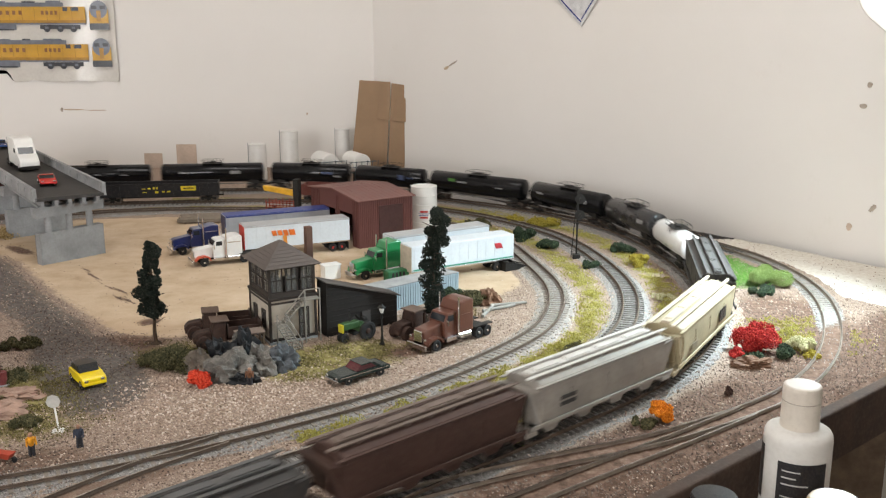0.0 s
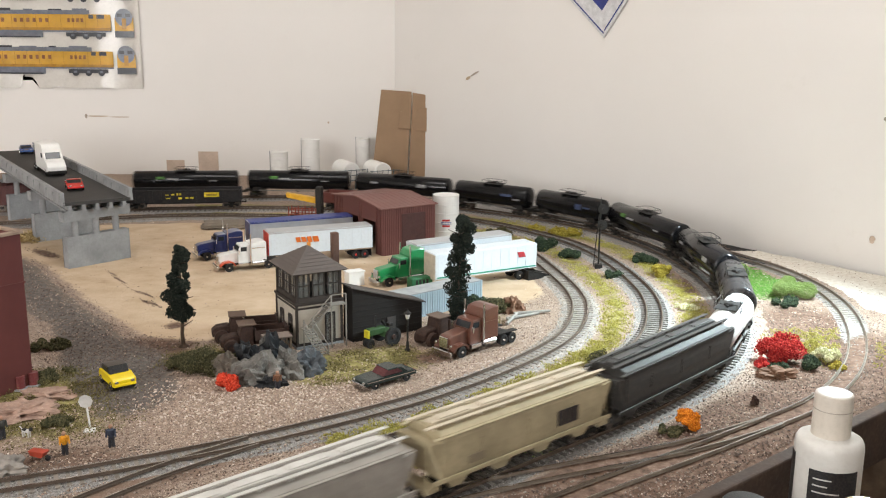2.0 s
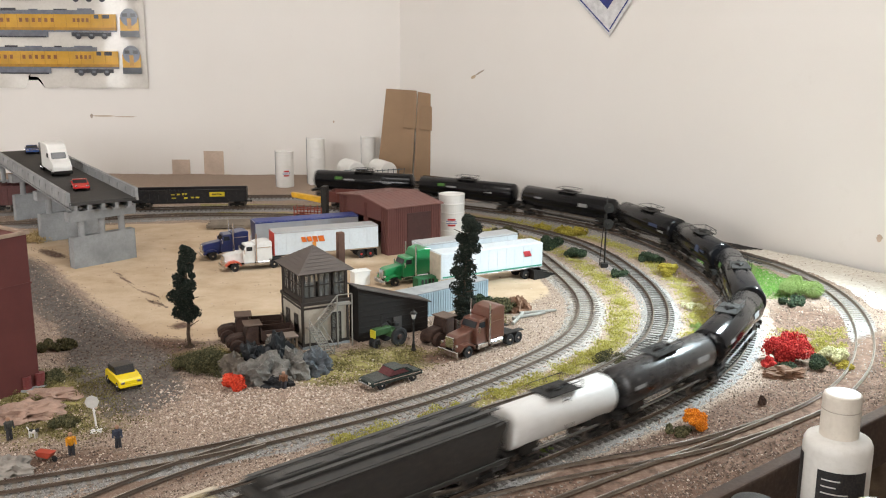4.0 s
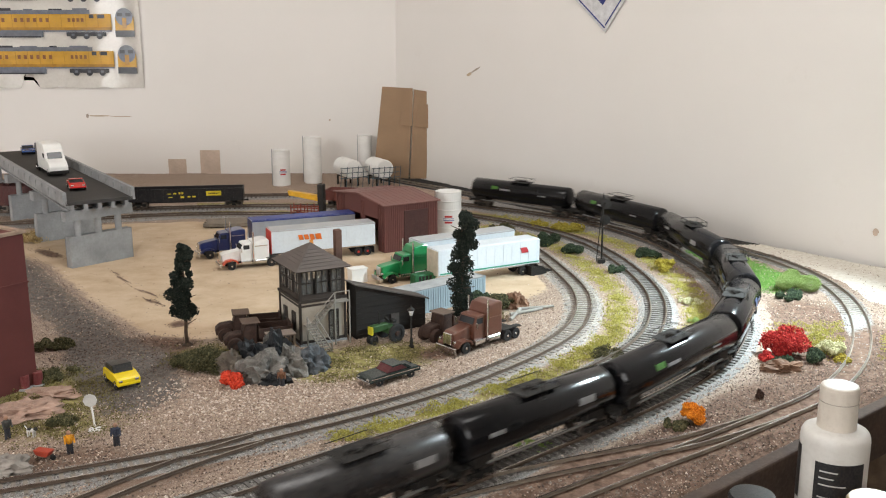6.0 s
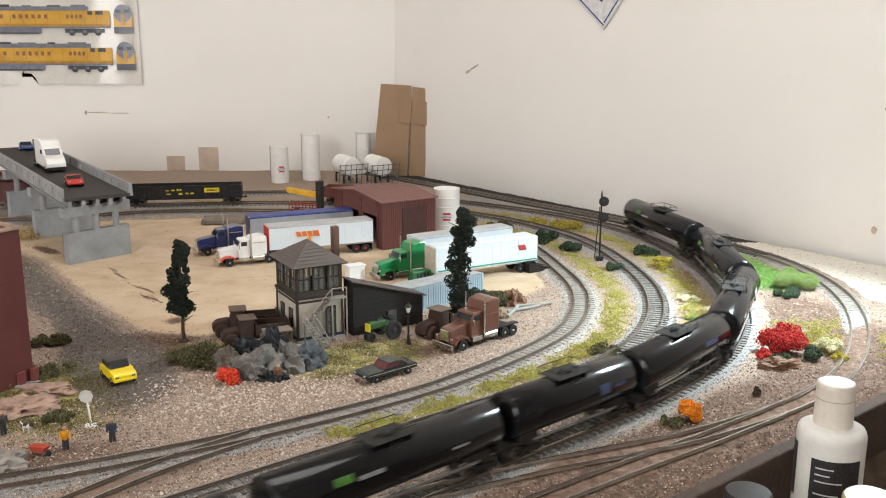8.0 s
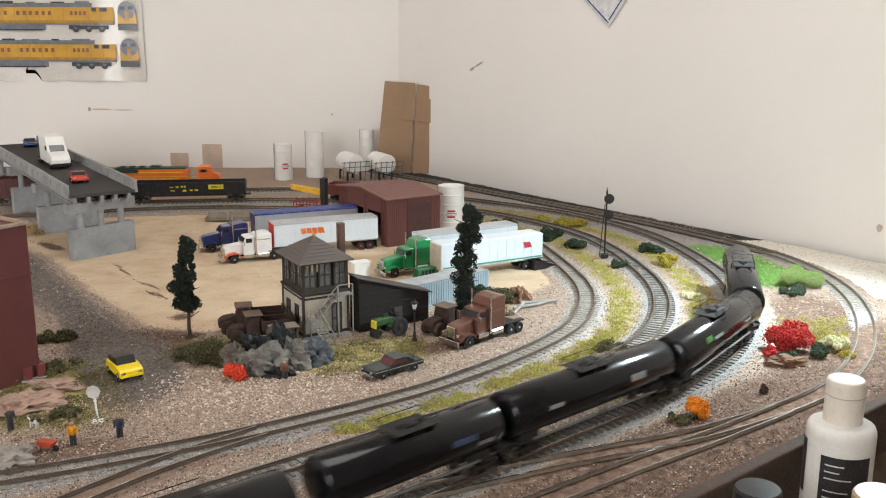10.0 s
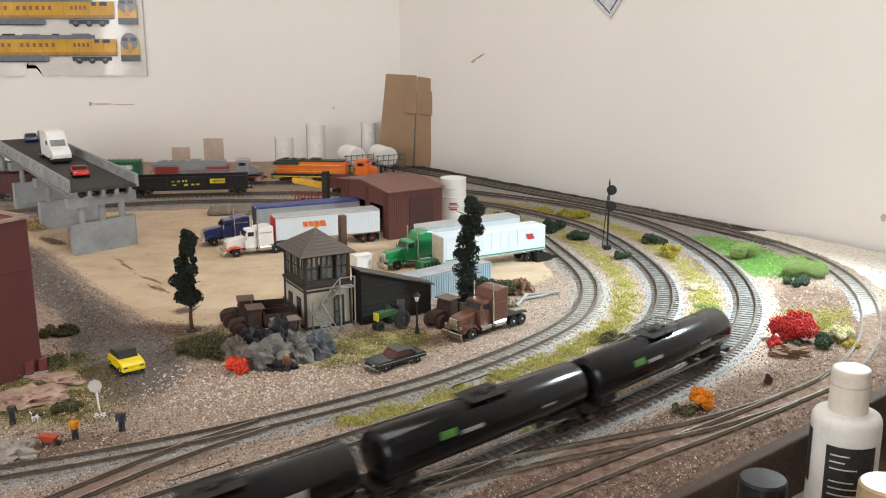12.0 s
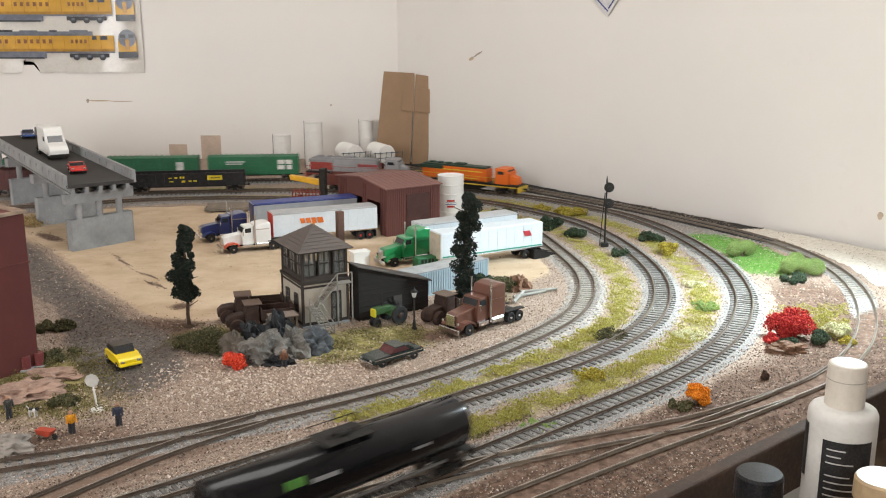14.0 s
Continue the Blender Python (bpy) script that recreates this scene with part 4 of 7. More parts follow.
def semi_truck(m, color, name, label, sleeper=True, fender=None, roof_fairing=False, length=0.088):
    t = thing("semi_truck", m, label, "truck", "parked trucks")
    P = paint(name + "_paint", color, 0.3, 0.0, 0.12, 60.0, (0.3, 0.25, 0.2), 0.08, 0.05, 0.4)
    FP = paint(name + "_fender", fender, 0.3) if fender else P
    f = length / 2
    part("chassis", one_box((-0.004, 0, 0.0085), (length - 0.012, 0.0095, 0.0032), 0.0004), DARK, t)
    bm = bmesh.new()
    extrude_profile(bm, [(f - 0.027, 0.010), (f - 0.003, 0.010), (f - 0.002, 0.0205), (f - 0.006, 0.0225), (f - 0.027, 0.0255)], -0.0078, 0.0078, None, 0.0010)
    part("hood", bm, P, t)
    part("grille", one_box((f - 0.0012, 0, 0.0155), (0.0016, 0.0115, 0.0115), 0.0005), CHROME, t, "chrome radiator grille")
    part("bumper", one_box((f + 0.0012, 0, 0.0062), (0.0022, 0.0285, 0.0052), 0.0007), CHROME, t, "chrome bumper")
    for y in (-1, 1):
        bm = bmesh.new()
        pts = [(f - 0.0235, 0.008), (f - 0.021, 0.0125), (f - 0.015, 0.0150), (f - 0.007, 0.0140), (f - 0.0015, 0.0095), (f - 0.0022, 0.0075), (f - 0.0075, 0.0118), (f - 0.015, 0.0128), (f - 0.0200, 0.0112), (f - 0.0222, 0.0075)]
        extrude_profile(bm, pts, y * 0.0075, y * 0.0143)
        part("fender", bm, FP, t)
        part("headlight", one_box((f - 0.001, y * 0.0102, 0.0138), (0.0022, 0.0030, 0.0024), 0.0004), CHROME, t)
    bm = bmesh.new()
    extrude_profile(bm, [(f - 0.043, 0.010), (f - 0.027, 0.010), (f - 0.0265, 0.0255), (f - 0.031, 0.0345), (f - 0.043, 0.0350)], -0.0115, 0.0115, None, 0.0009)
    cab = part("cab", bm, P, t)
    part("windshield", one_box((0, 0, 0), (0.0006, 0.0195, 0.0066), 0.0002, Matrix.Translation((f - 0.0283, 0, 0.0298)) @ Matrix.Rotation(-0.46, 4, "Y")), GLASS, cab)
    for y in (-1, 1):
        part("window", one_box((f - 0.0350, y * 0.0116, 0.0292), (0.0082, 0.0006, 0.0058), 0.0002), GLASS, cab)
        part("mirror", one_box((f - 0.0275, y * 0.0150, 0.0262), (0.0012, 0.0026, 0.0062), 0.0003), CHROME, cab)
        part("door_step", one_box((f - 0.034, y * 0.0125, 0.0085), (0.014, 0.0035, 0.0045), 0.0006), CHROME, t)
    if sleeper:
        bm = bmesh.new()
        top = 0.0455 if roof_fairing else 0.0385
        extrude_profile(bm, [(f - 0.066, 0.011), (f - 0.0432, 0.011), (f - 0.0432, 0.0355), (f - 0.047, top - 0.002), (f - 0.058, top), (f - 0.066, top - 0.001)], -0.0132, 0.0132, None, 0.0014)
        part("sleeper", bm, P, t)
        for y in (-1, 1):
            part("trim_strip", one_box((f - 0.0548, y * 0.0134, 0.0300), (0.018, 0.0006, 0.0012)), CHROME if not roof_fairing else P, t)
    for y in (-1, 1):
        part("exhaust_pipe", one_rod((f - 0.0440, y * 0.0138, 0.008), (f - 0.0440, y * 0.0138, 0.050), 0.0010, seg=10), CHROME, t, "chrome exhaust stack")
        fb = bmesh.new()
        rod(fb, (f - 0.062, y * 0.0112, 0.0085), (f - 0.046, y * 0.0112, 0.0085), 0.0036, seg=18)
        part("fuel_tank", fb, CHROME, t, "polished fuel tank")
        wheel(t, f - 0.0140, y * 0.0143, rim=CHROME)
        for x in (-f + 0.020, -f + 0.0075):
            wheel(t, x, y * 0.0143, rim=CHROME, dual=True)
        mb = bmesh.new()
        extrude_profile(mb, [(-f, 0.0125), (-f + 0.027, 0.0125), (-f + 0.027, 0.0133), (-f, 0.0133)], y * 0.0070, y * 0.0142)
        part("rear_fender", mb, DARK, t)
    part("fifth_wheel", one_box((-f + 0.014, 0, 0.0115), (0.013, 0.010, 0.0018), 0.0005), DARK, t)
    return t


def trailer(m, side, top, label, length=0.155, rim=CHROME, marks=(), front=None, ribbed=False, skirt=None):
    t = thing("semi_trailer", m, label, "trailer", "parked trailers")
    h = length / 2
    z0, z1, w = 0.0135, 0.0465, 0.0148
    S = side
    part("box_body", one_box((0, 0, (z0 + z1) / 2), (length, 2 * w, z1 - z0), 0.0006), S, t)
    part("roof", one_box((0, 0, z1 + 0.0003), (length - 0.001, 2 * w - 0.001, 0.0009), 0.0002), top, t)
    for y in (-1, 1):
        part("top_rail", one_box((0, y * (w + 0.0002), z1 - 0.0009), (length, 0.0008, 0.0016), 0.0002), top, t)
        part("bottom_rail", one_box((0, y * (w + 0.0002), z0 + 0.0008), (length, 0.0008, 0.0018), 0.0002), skirt or CHROME, t)
    rb = one_box((0, 0, 0), (0.0005, 0.0003 if not ribbed else 0.0005, z1 - z0 - 0.004))
    first = None
    for i in range(22 if ribbed else 12):
        n = 21 if ribbed else 11
        for y in (-1, 1):
            mm = Matrix.Translation((-h + 0.004 + (length - 0.008) * i / n, y * (w + 0.0002), (z0 + z1) / 2))
            if first is None:
                first = part("side_post", rb, S, t)
                first.matrix_basis = mm
            else:
                again(first, mm)
    if front:
        part("front_panel", one_box((h + 0.0004, 0, (z0 + z1) / 2), (0.0010, 2 * w - 0.001, z1 - z0 - 0.001), 0.0002), front, t, "coloured nose panel")
    for (x0, x1, za, zb, c, sl) in marks:
        for y in (-1, 1):
            bm = bmesh.new()
            pts = [(x0, za), (x1, za), (x1 + sl, zb), (x0 + sl, zb)]
            if y < 0:
                pts = [(-x, z) for x, z in pts]
            extrude_profile(bm, pts, y * (w + 0.0004), y * (w + 0.0012))
            part("marking", bm, paint("marking_" + str(c), c, 0.5), t, "painted marking bar")
    part("bogie_frame", one_box((-h + 0.020, 0, 0.0115), (0.036, 0.012, 0.004), 0.0005), DARK, t)
    for y in (-1, 1):
        for x in (-h + 0.0115, -h + 0.0250):
            wheel(t, x, y * 0.0143, rim=rim, dual=True)
        part("landing_leg", one_rod((h - 0.035, y * 0.010, 0.0), (h - 0.035, y * 0.010, 0.0140), 0.0010), DARK, t)
    part("mudflap", one_box((-h + 0.002, 0, 0.007), (0.0006, 0.028, 0.010)), RUBBER, t)
    return t


def car(m, color, name, label, kind="sedan", roofc=None, length=0.058, width=0.0215):
    t = thing("model_car", m, label, "car", "parked model cars")
    P = paint(name + "_paint", color, 0.22, 0.0, 0.1, 60.0, (0.3, 0.28, 0.25), 0.04, 0.0, 0.08)
    R = paint(name + "_roof", roofc, 0.3) if roofc else P
    f, w = length / 2, width / 2
    if kind == "sedan":
        low = [(-f, 0.0048), (f, 0.0042), (f + 0.0004, 0.0080), (f - 0.004, 0.0094), (f * 0.30, 0.0100), (-f * 0.45, 0.0102), (-f + 0.003, 0.0098), (-f - 0.0006, 0.0085)]
        hi = [(f * 0.30, 0.0098), (f * 0.10, 0.0150), (-f * 0.28, 0.0153), (-f * 0.58, 0.0100)]
        wx, r = f * 0.62, 0.0040
    elif kind == "hatch":
        low = [(-f, 0.0045), (f, 0.0042), (f + 0.0004, 0.0085), (f - 0.0025, 0.0105), (f * 0.36, 0.0118), (-f * 0.9, 0.0122), (-f, 0.0100)]
        hi = [(f * 0.36, 0.0115), (f * 0.10, 0.0168), (-f * 0.72, 0.0166), (-f * 0.94, 0.0118)]
        wx, r = f * 0.66, 0.0040
    else:
        low = [(-f, 0.0045), (f, 0.0040), (f - 0.002, 0.0070), (f * 0.25, 0.0092), (-f * 0.6, 0.0100), (-f, 0.0092)]
        hi = [(f * 0.22, 0.0090), (-f * 0.10, 0.0132), (-f * 0.40, 0.0132), (-f * 0.75, 0.0098)]
        wx, r = f * 0.60, 0.0038
    part("body", extrude_profile(bmesh.new(), low, -w, w, None, 0.0009), P, t)
    g = extrude_profile(bmesh.new(), hi, -w + 0.0018, w - 0.0018, None, 0.0007)
    part("greenhouse", g, paint("car_glass_red", (0.10, 0.025, 0.03), 0.15) if kind == "sedan" else paint("car_glass_dark", (0.012, 0.013, 0.015), 0.4), t, "tinted window band")
    tops = [(hi[1][0] - 0.0004, hi[1][1] - 0.0008), (hi[2][0] + 0.0004, hi[2][1] - 0.0008), (hi[2][0] - 0.0002, hi[2][1] + 0.0005), (hi[1][0] + 0.0002, hi[1][1] + 0.0005)]
    part("roof", extrude_profile(bmesh.new(), tops, -w + 0.0016, w - 0.0016, None, 0.0003), R, t)
    if kind == "sedan":
        part("rear_pillar", extrude_profile(bmesh.new(), [(-f * 0.26, 0.0152), (-f * 0.40, 0.0152), (-f * 0.66, 0.0102), (-f * 0.5, 0.0102)], -w + 0.0014, w - 0.0014), R, t)
        for y in (-1, 1):
            part("trim_strip", one_box((0, y * (w + 0.0001), 0.0080), (length * 0.94, 0.0004, 0.0007)), CHROME, t, "chrome side trim")
    for s in (-1, 1):
        part("bumper", one_box((s * (f + 0.0005), 0, 0.0052), (0.0016, width * 0.96, 0.0020), 0.0005), CHROME if kind == "sedan" else P, t)
        for y in (-1, 1):
            part("headlight" if s > 0 else "tail_light", one_box((s * (f + 0.0002), y * w * 0.68, 0.0078), (0.0010, 0.0034, 0.0018), 0.0004), CHROME if s > 0 else paint("lamp_red", (0.4, 0.02, 0.02), 0.2), t)
            wheel(t, s * wx, y * (w + 0.0002), r, 0.0026)
    return t


def farm_tractor(m):
    t = thing("farm_tractor", m, "old green farm tractor with a yellow grille", "tractor")
    G = paint("tractor_green", (0.035, 0.09, 0.03), 0.5)
    Y = paint("tractor_yellow", (0.62, 0.52, 0.03), 0.45)
    part("hood", one_box((0.006, 0, 0.0165), (0.021, 0.0075, 0.0075), 0.0012), G, t)
    part("grille", one_box((0.0172, 0, 0.0150), (0.0020, 0.0078, 0.0085), 0.0006), Y, t, "yellow front grille")
    part("axle_housing", one_box((-0.008, 0, 0.012), (0.012, 0.014, 0.007), 0.001), G, t)
    part("seat", one_box((-0.012, 0, 0.0200), (0.006, 0.007, 0.004), 0.0012), DARK, t)
    part("exhaust", one_rod((0.006, 0, 0.018), (0.006, 0, 0.033), 0.0009), DARK, t)
    part("steering_wheel", one_rod((-0.004, 0, 0.0225), (-0.0048, 0, 0.0230), 0.0034, seg=14), DARK, t)
    for y in (-1, 1):
        wheel(t, -0.0085, y * 0.0125, 0.0098, 0.0040, RUST)
        wheel(t, 0.0150, y * 0.0042, 0.0050, 0.0026, DARK)


def rust_truck(m, label):
    t = thing("derelict_truck", m, label, "truck", "derelict vehicles")
    bm = bmesh.new()
    extrude_profile(bm, [(0.012, 0.006), (0.030, 0.006), (0.031, 0.012), (0.026, 0.0165), (0.014, 0.018), (0.012, 0.0165)], -0.007, 0.007, None, 0.0015)
    part("hood", bm, RUST, t)
    part("cab", extrude_profile(bmesh.new(), [(-0.002, 0.006), (0.012, 0.006), (0.0125, 0.018), (0.010, 0.0265), (0.0, 0.0270), (-0.002, 0.0255)], -0.0095, 0.0095, None, 0.0016), RUST, t)
    part("cab_roof", one_box((0.004, 0, 0.0278), (0.018, 0.021, 0.0012), 0.0005), paint("faded_roof", (0.12, 0.08, 0.06), 0.8), t)
    b = bmesh.new()
    for y in (-1, 1):
        box(b, (-0.020, y * 0.0105, 0.0165), (0.034, 0.0012, 0.010))
    box(b, (-0.0365, 0, 0.0175), (0.0012, 0.022, 0.012))
    box(b, (-0.0035, 0, 0.0175), (0.0012, 0.022, 0.012))
    box(b, (-0.020, 0, 0.0115), (0.034, 0.0215, 0.0014))
    part("dump_bed", b, RUST, t)
    part("chassis", one_box((0, 0, 0.007), (0.060, 0.009, 0.003)), RUST, t)
    for y in (-1, 1):
        fb = lathe(bmesh.new(), [(0.0001, -0.003), (0.0075, -0.003), (0.0078, 0.003), (0.0001, 0.003)], 18, Matrix.Translation((0.0205, y * 0.0088, 0.0062)) @ Matrix.Rotation(math.pi / 2, 4, "X"))
        part("fender", fb, RUST, t)
        wheel(t, 0.0205, y * 0.0118, 0.0052, 0.003, RUST)
        wheel(t, -0.024, y * 0.0112, 0.0056, 0.003, RUST, True)


# ---- buildings ----
def clapboard(name, color):
    return paint(name, color, 0.75, 0.0, 0.15, 60.0, tuple(c * 0.5 for c in color), 0.25, 0.3)


def signal_tower():
    ang = 29.2
    t = thing("signal_tower", pose(-0.134, 0.9655, 0, 0, 0, ang), "two-storey railway signal tower, cream walls, dark trim, hipped roof", "tower")
    W, D = 0.049, 0.058
    cream = clapboard("tower_cream", (0.46, 0.41, 0.34))
    trim = clapboard("tower_trim", (0.040, 0.031, 0.026))
    inner = paint("tower_inside", (0.03, 0.028, 0.026), 0.9)
    base = one_box((0, 0, 0.023), (W, D, 0.046), 0.0003)
    part("lower_wall", base, cream, t)
    part("foundation", one_box((0, 0, 0.0015), (W + 0.003, D + 0.003, 0.003), 0.0004), CONCRETE, t)
    part("belt_course", one_box((0, 0, 0.0475), (W + 0.0045, D + 0.0045, 0.0032), 0.0005), trim, t)
    part("skirt_board", one_box((0, 0, 0.0045), (W + 0.0016, D + 0.0016, 0.003), 0.0003), trim, t)
    part("mid_band", one_box((0, 0, 0.0425), (W + 0.0012, D + 0.0012, 0.0022), 0.0003), trim, t)
    for sx in (-1, 1):
        for sy in (-1, 1):
            part("corner_board", one_box((sx * W / 2, sy * D / 2, 0.024), (0.0026, 0.0026, 0.046), 0.0003), trim, t)
            part("upper_post", one_box((sx * (W / 2 - 0.001), sy * (D / 2 - 0.001), 0.065), (0.003, 0.003, 0.032), 0.0003), trim, t)
    part("upper_apron", one_box((0, 0, 0.0508), (W - 0.0005, D - 0.0005, 0.0042), 0.0003), clapboard("tower_apron", (0.055, 0.043, 0.036)), t)
    part("upper_floor", one_box((0, 0, 0.0535), (W - 0.004, D - 0.004, 0.0012)), inner, t)
    pane, nt, b = nodes_of("tower_glass")
    b.inputs["Base Color"].default_value = (0.20, 0.20, 0.19, 1)
    b.inputs["Roughness"].default_value = 0.08
    b.inputs["Alpha"].default_value = 0.45
    def window(c, s, axis):
        w = part("window", one_box(c, s, 0.0001), pane, t)
        fr = bmesh.new()
        hw = (s[0] if axis == "y" else s[1]) / 2
        hz = s[2] / 2
        for dz in (-hz, 0, hz):
            box(fr, (c[0], c[1], c[2] + dz), ((2 * hw + 0.001, 0.0016, 0.0011) if axis == "y" else (0.0016, 2 * hw + 0.001, 0.0011)))
        for dx in (-hw, 0, hw):
            o = (c[0] + dx, c[1], c[2]) if axis == "y" else (c[0], c[1] + dx, c[2])
            box(fr, o, ((0.0011 if dx else 0.0006, 0.0017, 2 * hz + 0.001) if axis == "y" else (0.0017, 0.0011 if dx else 0.0006, 2 * hz + 0.001)))
        part("frame", fr, trim, w)
    for sy in (-1, 1):
        for i in range(3):
            window((-W / 3 + i * W / 3, sy * (D / 2 - 0.0012), 0.0660), (W / 3 - 0.004, 0.0006, 0.0245), "y")
    for sx in (-1, 1):
        for i in range(3):
            window((sx * (W / 2 - 0.0012), -D / 3 + i * D / 3, 0.0660), (0.0006, D / 3 - 0.005, 0.0245), "x")
    for i in (-1, 1):
        window((-W / 2 - 0.0006, i * 0.012, 0.0245), (0.0008, 0.0085, 0.018), "x")
    window((-W / 2 + 0.036, -D / 2 - 0.0006, 0.0190), (0.010, 0.0008, 0.032), "y")
    # hipped roof with shingle courses
    roofm = clapboard("tower_roof", (0.115, 0.095, 0.085))
    bm = bmesh.new()
    oh, z0, z1, n = 0.0055, 0.0805, 0.1015, 8
    for k in range(n):
        f0, f1 = k / n, (k + 1) / n
        a = ((W / 2 + oh) * (1 - f0) + 0.0005, (D / 2 + oh) * (1 - f0) + 0.0015)
        b = ((W / 2 + oh) * (1 - f1) + 0.0005, (D / 2 + oh) * (1 - f1) + 0.0015)
        za, zb = z0 + (z1 - z0) * f0, z0 + (z1 - z0) * f1 - 0.0004
        lo = [bm.verts.new((sx * a[0], sy * a[1], za)) for sx, sy in ((-1, -1), (1, -1), (1, 1), (-1, 1))]
        hi = [bm.verts.new((sx * b[0], sy * b[1], zb)) for sx, sy in ((-1, -1), (1, -1), (1, 1), (-1, 1))]
        for i in range(4):
            bm.faces.new((lo[i], lo[(i + 1) % 4], hi[(i + 1) % 4], hi[i]))
        bm.faces.new(hi)
        bm.faces.new(lo[::-1])
    part("roof", bm, roofm, t)
    part("eaves", one_box((0, 0, 0.0798), (W + 0.010, D + 0.010, 0.0014), 0.0003), trim, t)
    part("chimney", one_box((0.043, 0.030, 0.0525), (0.0075, 0.0075, 0.105), 0.0006), paint("brick_brown", (0.14, 0.075, 0.055), 0.85), t)
    # outside stair on the front face, with landing
    sm = clapboard("stair_wood", (0.27, 0.25, 0.22))
    st = part("staircase", one_box((0.0165, -D / 2 - 0.006, 0.0455), (0.017, 0.012, 0.0014), 0.0002), sm, t, "weathered outside stair")
    y0 = -D / 2 - 0.006
    for i in range(10):
        f = i / 9
        part("step", one_box((0.008 - 0.021 * f, y0, 0.0440 - 0.0200 * f), (0.0030, 0.0095, 0.0009)), sm, st)
    part("mid_landing", one_box((-0.0165, y0, 0.0232), (0.010, 0.011, 0.0010)), sm, st)
    for i in range(9):
        f = i / 8
        part("step", one_box((-0.0165 + 0.0085 * f, y0 - 0.006 - 0.015 * f, 0.0215 - 0.0200 * f), (0.0095, 0.0028, 0.0009)), sm, st)
    for dx in (-0.0050, 0.0050):
        part("stringer", one_rod((-0.0165 + dx, y0 - 0.004, 0.0235), (-0.0070 + dx, y0 - 0.022, 0.0008), 0.0008, seg=6), sm, st)
        part("handrail", one_rod((-0.0165 + dx, y0 - 0.004, 0.0335), (-0.0070 + dx, y0 - 0.022, 0.0095), 0.0006, seg=6), sm, st)
        part("newel", one_rod((-0.0070 + dx, y0 - 0.0215, 0.0), (-0.0070 + dx, y0 - 0.0215, 0.0105), 0.0007, seg=6), sm, st)
    for dy in (-0.0048, 0.0048):
        part("stringer", one_rod((0.009, y0 + dy, 0.0448), (-0.0135, y0 + dy, 0.0235), 0.0008, seg=6), sm, st)
    part("handrail", one_rod((0.009, y0 - 0.0048, 0.0560), (-0.0135, y0 - 0.0048, 0.0335), 0.0006, seg=6), sm, st)
    part("handrail", one_rod((0.009, y0 - 0.0048, 0.0560), (0.0250, y0 - 0.0048, 0.0560), 0.0006, seg=6), sm, st)
    for x, z0_, z1_ in ((0.009, 0.0, 0.056), (0.0250, 0.0, 0.056), (-0.0118, 0.0, 0.0345), (-0.0213, 0.0, 0.0345)):
        part("post", one_rod((x, y0 - 0.0048, z0_), (x, y0 - 0.0048, z1_), 0.0008, seg=6), sm, st)


def lean_to():
    t = thing("lean_to_shed", pose(-0.066, 0.998, 0, 0, 0, 32.3), "dark weathered lean-to shed with a sloping roof beside the tower", "shed")
    wm = clapboard("shed_dark", (0.020, 0.017, 0.015))
    bm = bmesh.new()
    extrude_profile(bm, [(-0.042, 0.0), (0.042, 0.0), (0.042, 0.0320), (-0.042, 0.0580)], -0.027, -0.006)
    part("wall", bm, wm, t)
    for i in range(9):
        z = 0.004 + i * 0.0058
        x1 = 0.042 if z < 0.031 else 0.042 - (z - 0.031) / 0.026 * 0.084
        part("clapboard", one_box(((x1 - 0.042) / 2, -0.0272, z), (x1 + 0.042, 0.0007, 0.0008)), wm, t)
    part("roof", extrude_profile(bmesh.new(), [(-0.044, 0.0590), (0.0455, 0.0312), (0.0455, 0.0326), (-0.044, 0.0604)], -0.0295, -0.004), clapboard("shed_roof", (0.10, 0.088, 0.080)), t)
    part("door", one_box((0.004, -0.0276, 0.011), (0.010, 0.0010, 0.021), 0.0002), clapboard("shed_door", (0.07, 0.062, 0.058)), t)


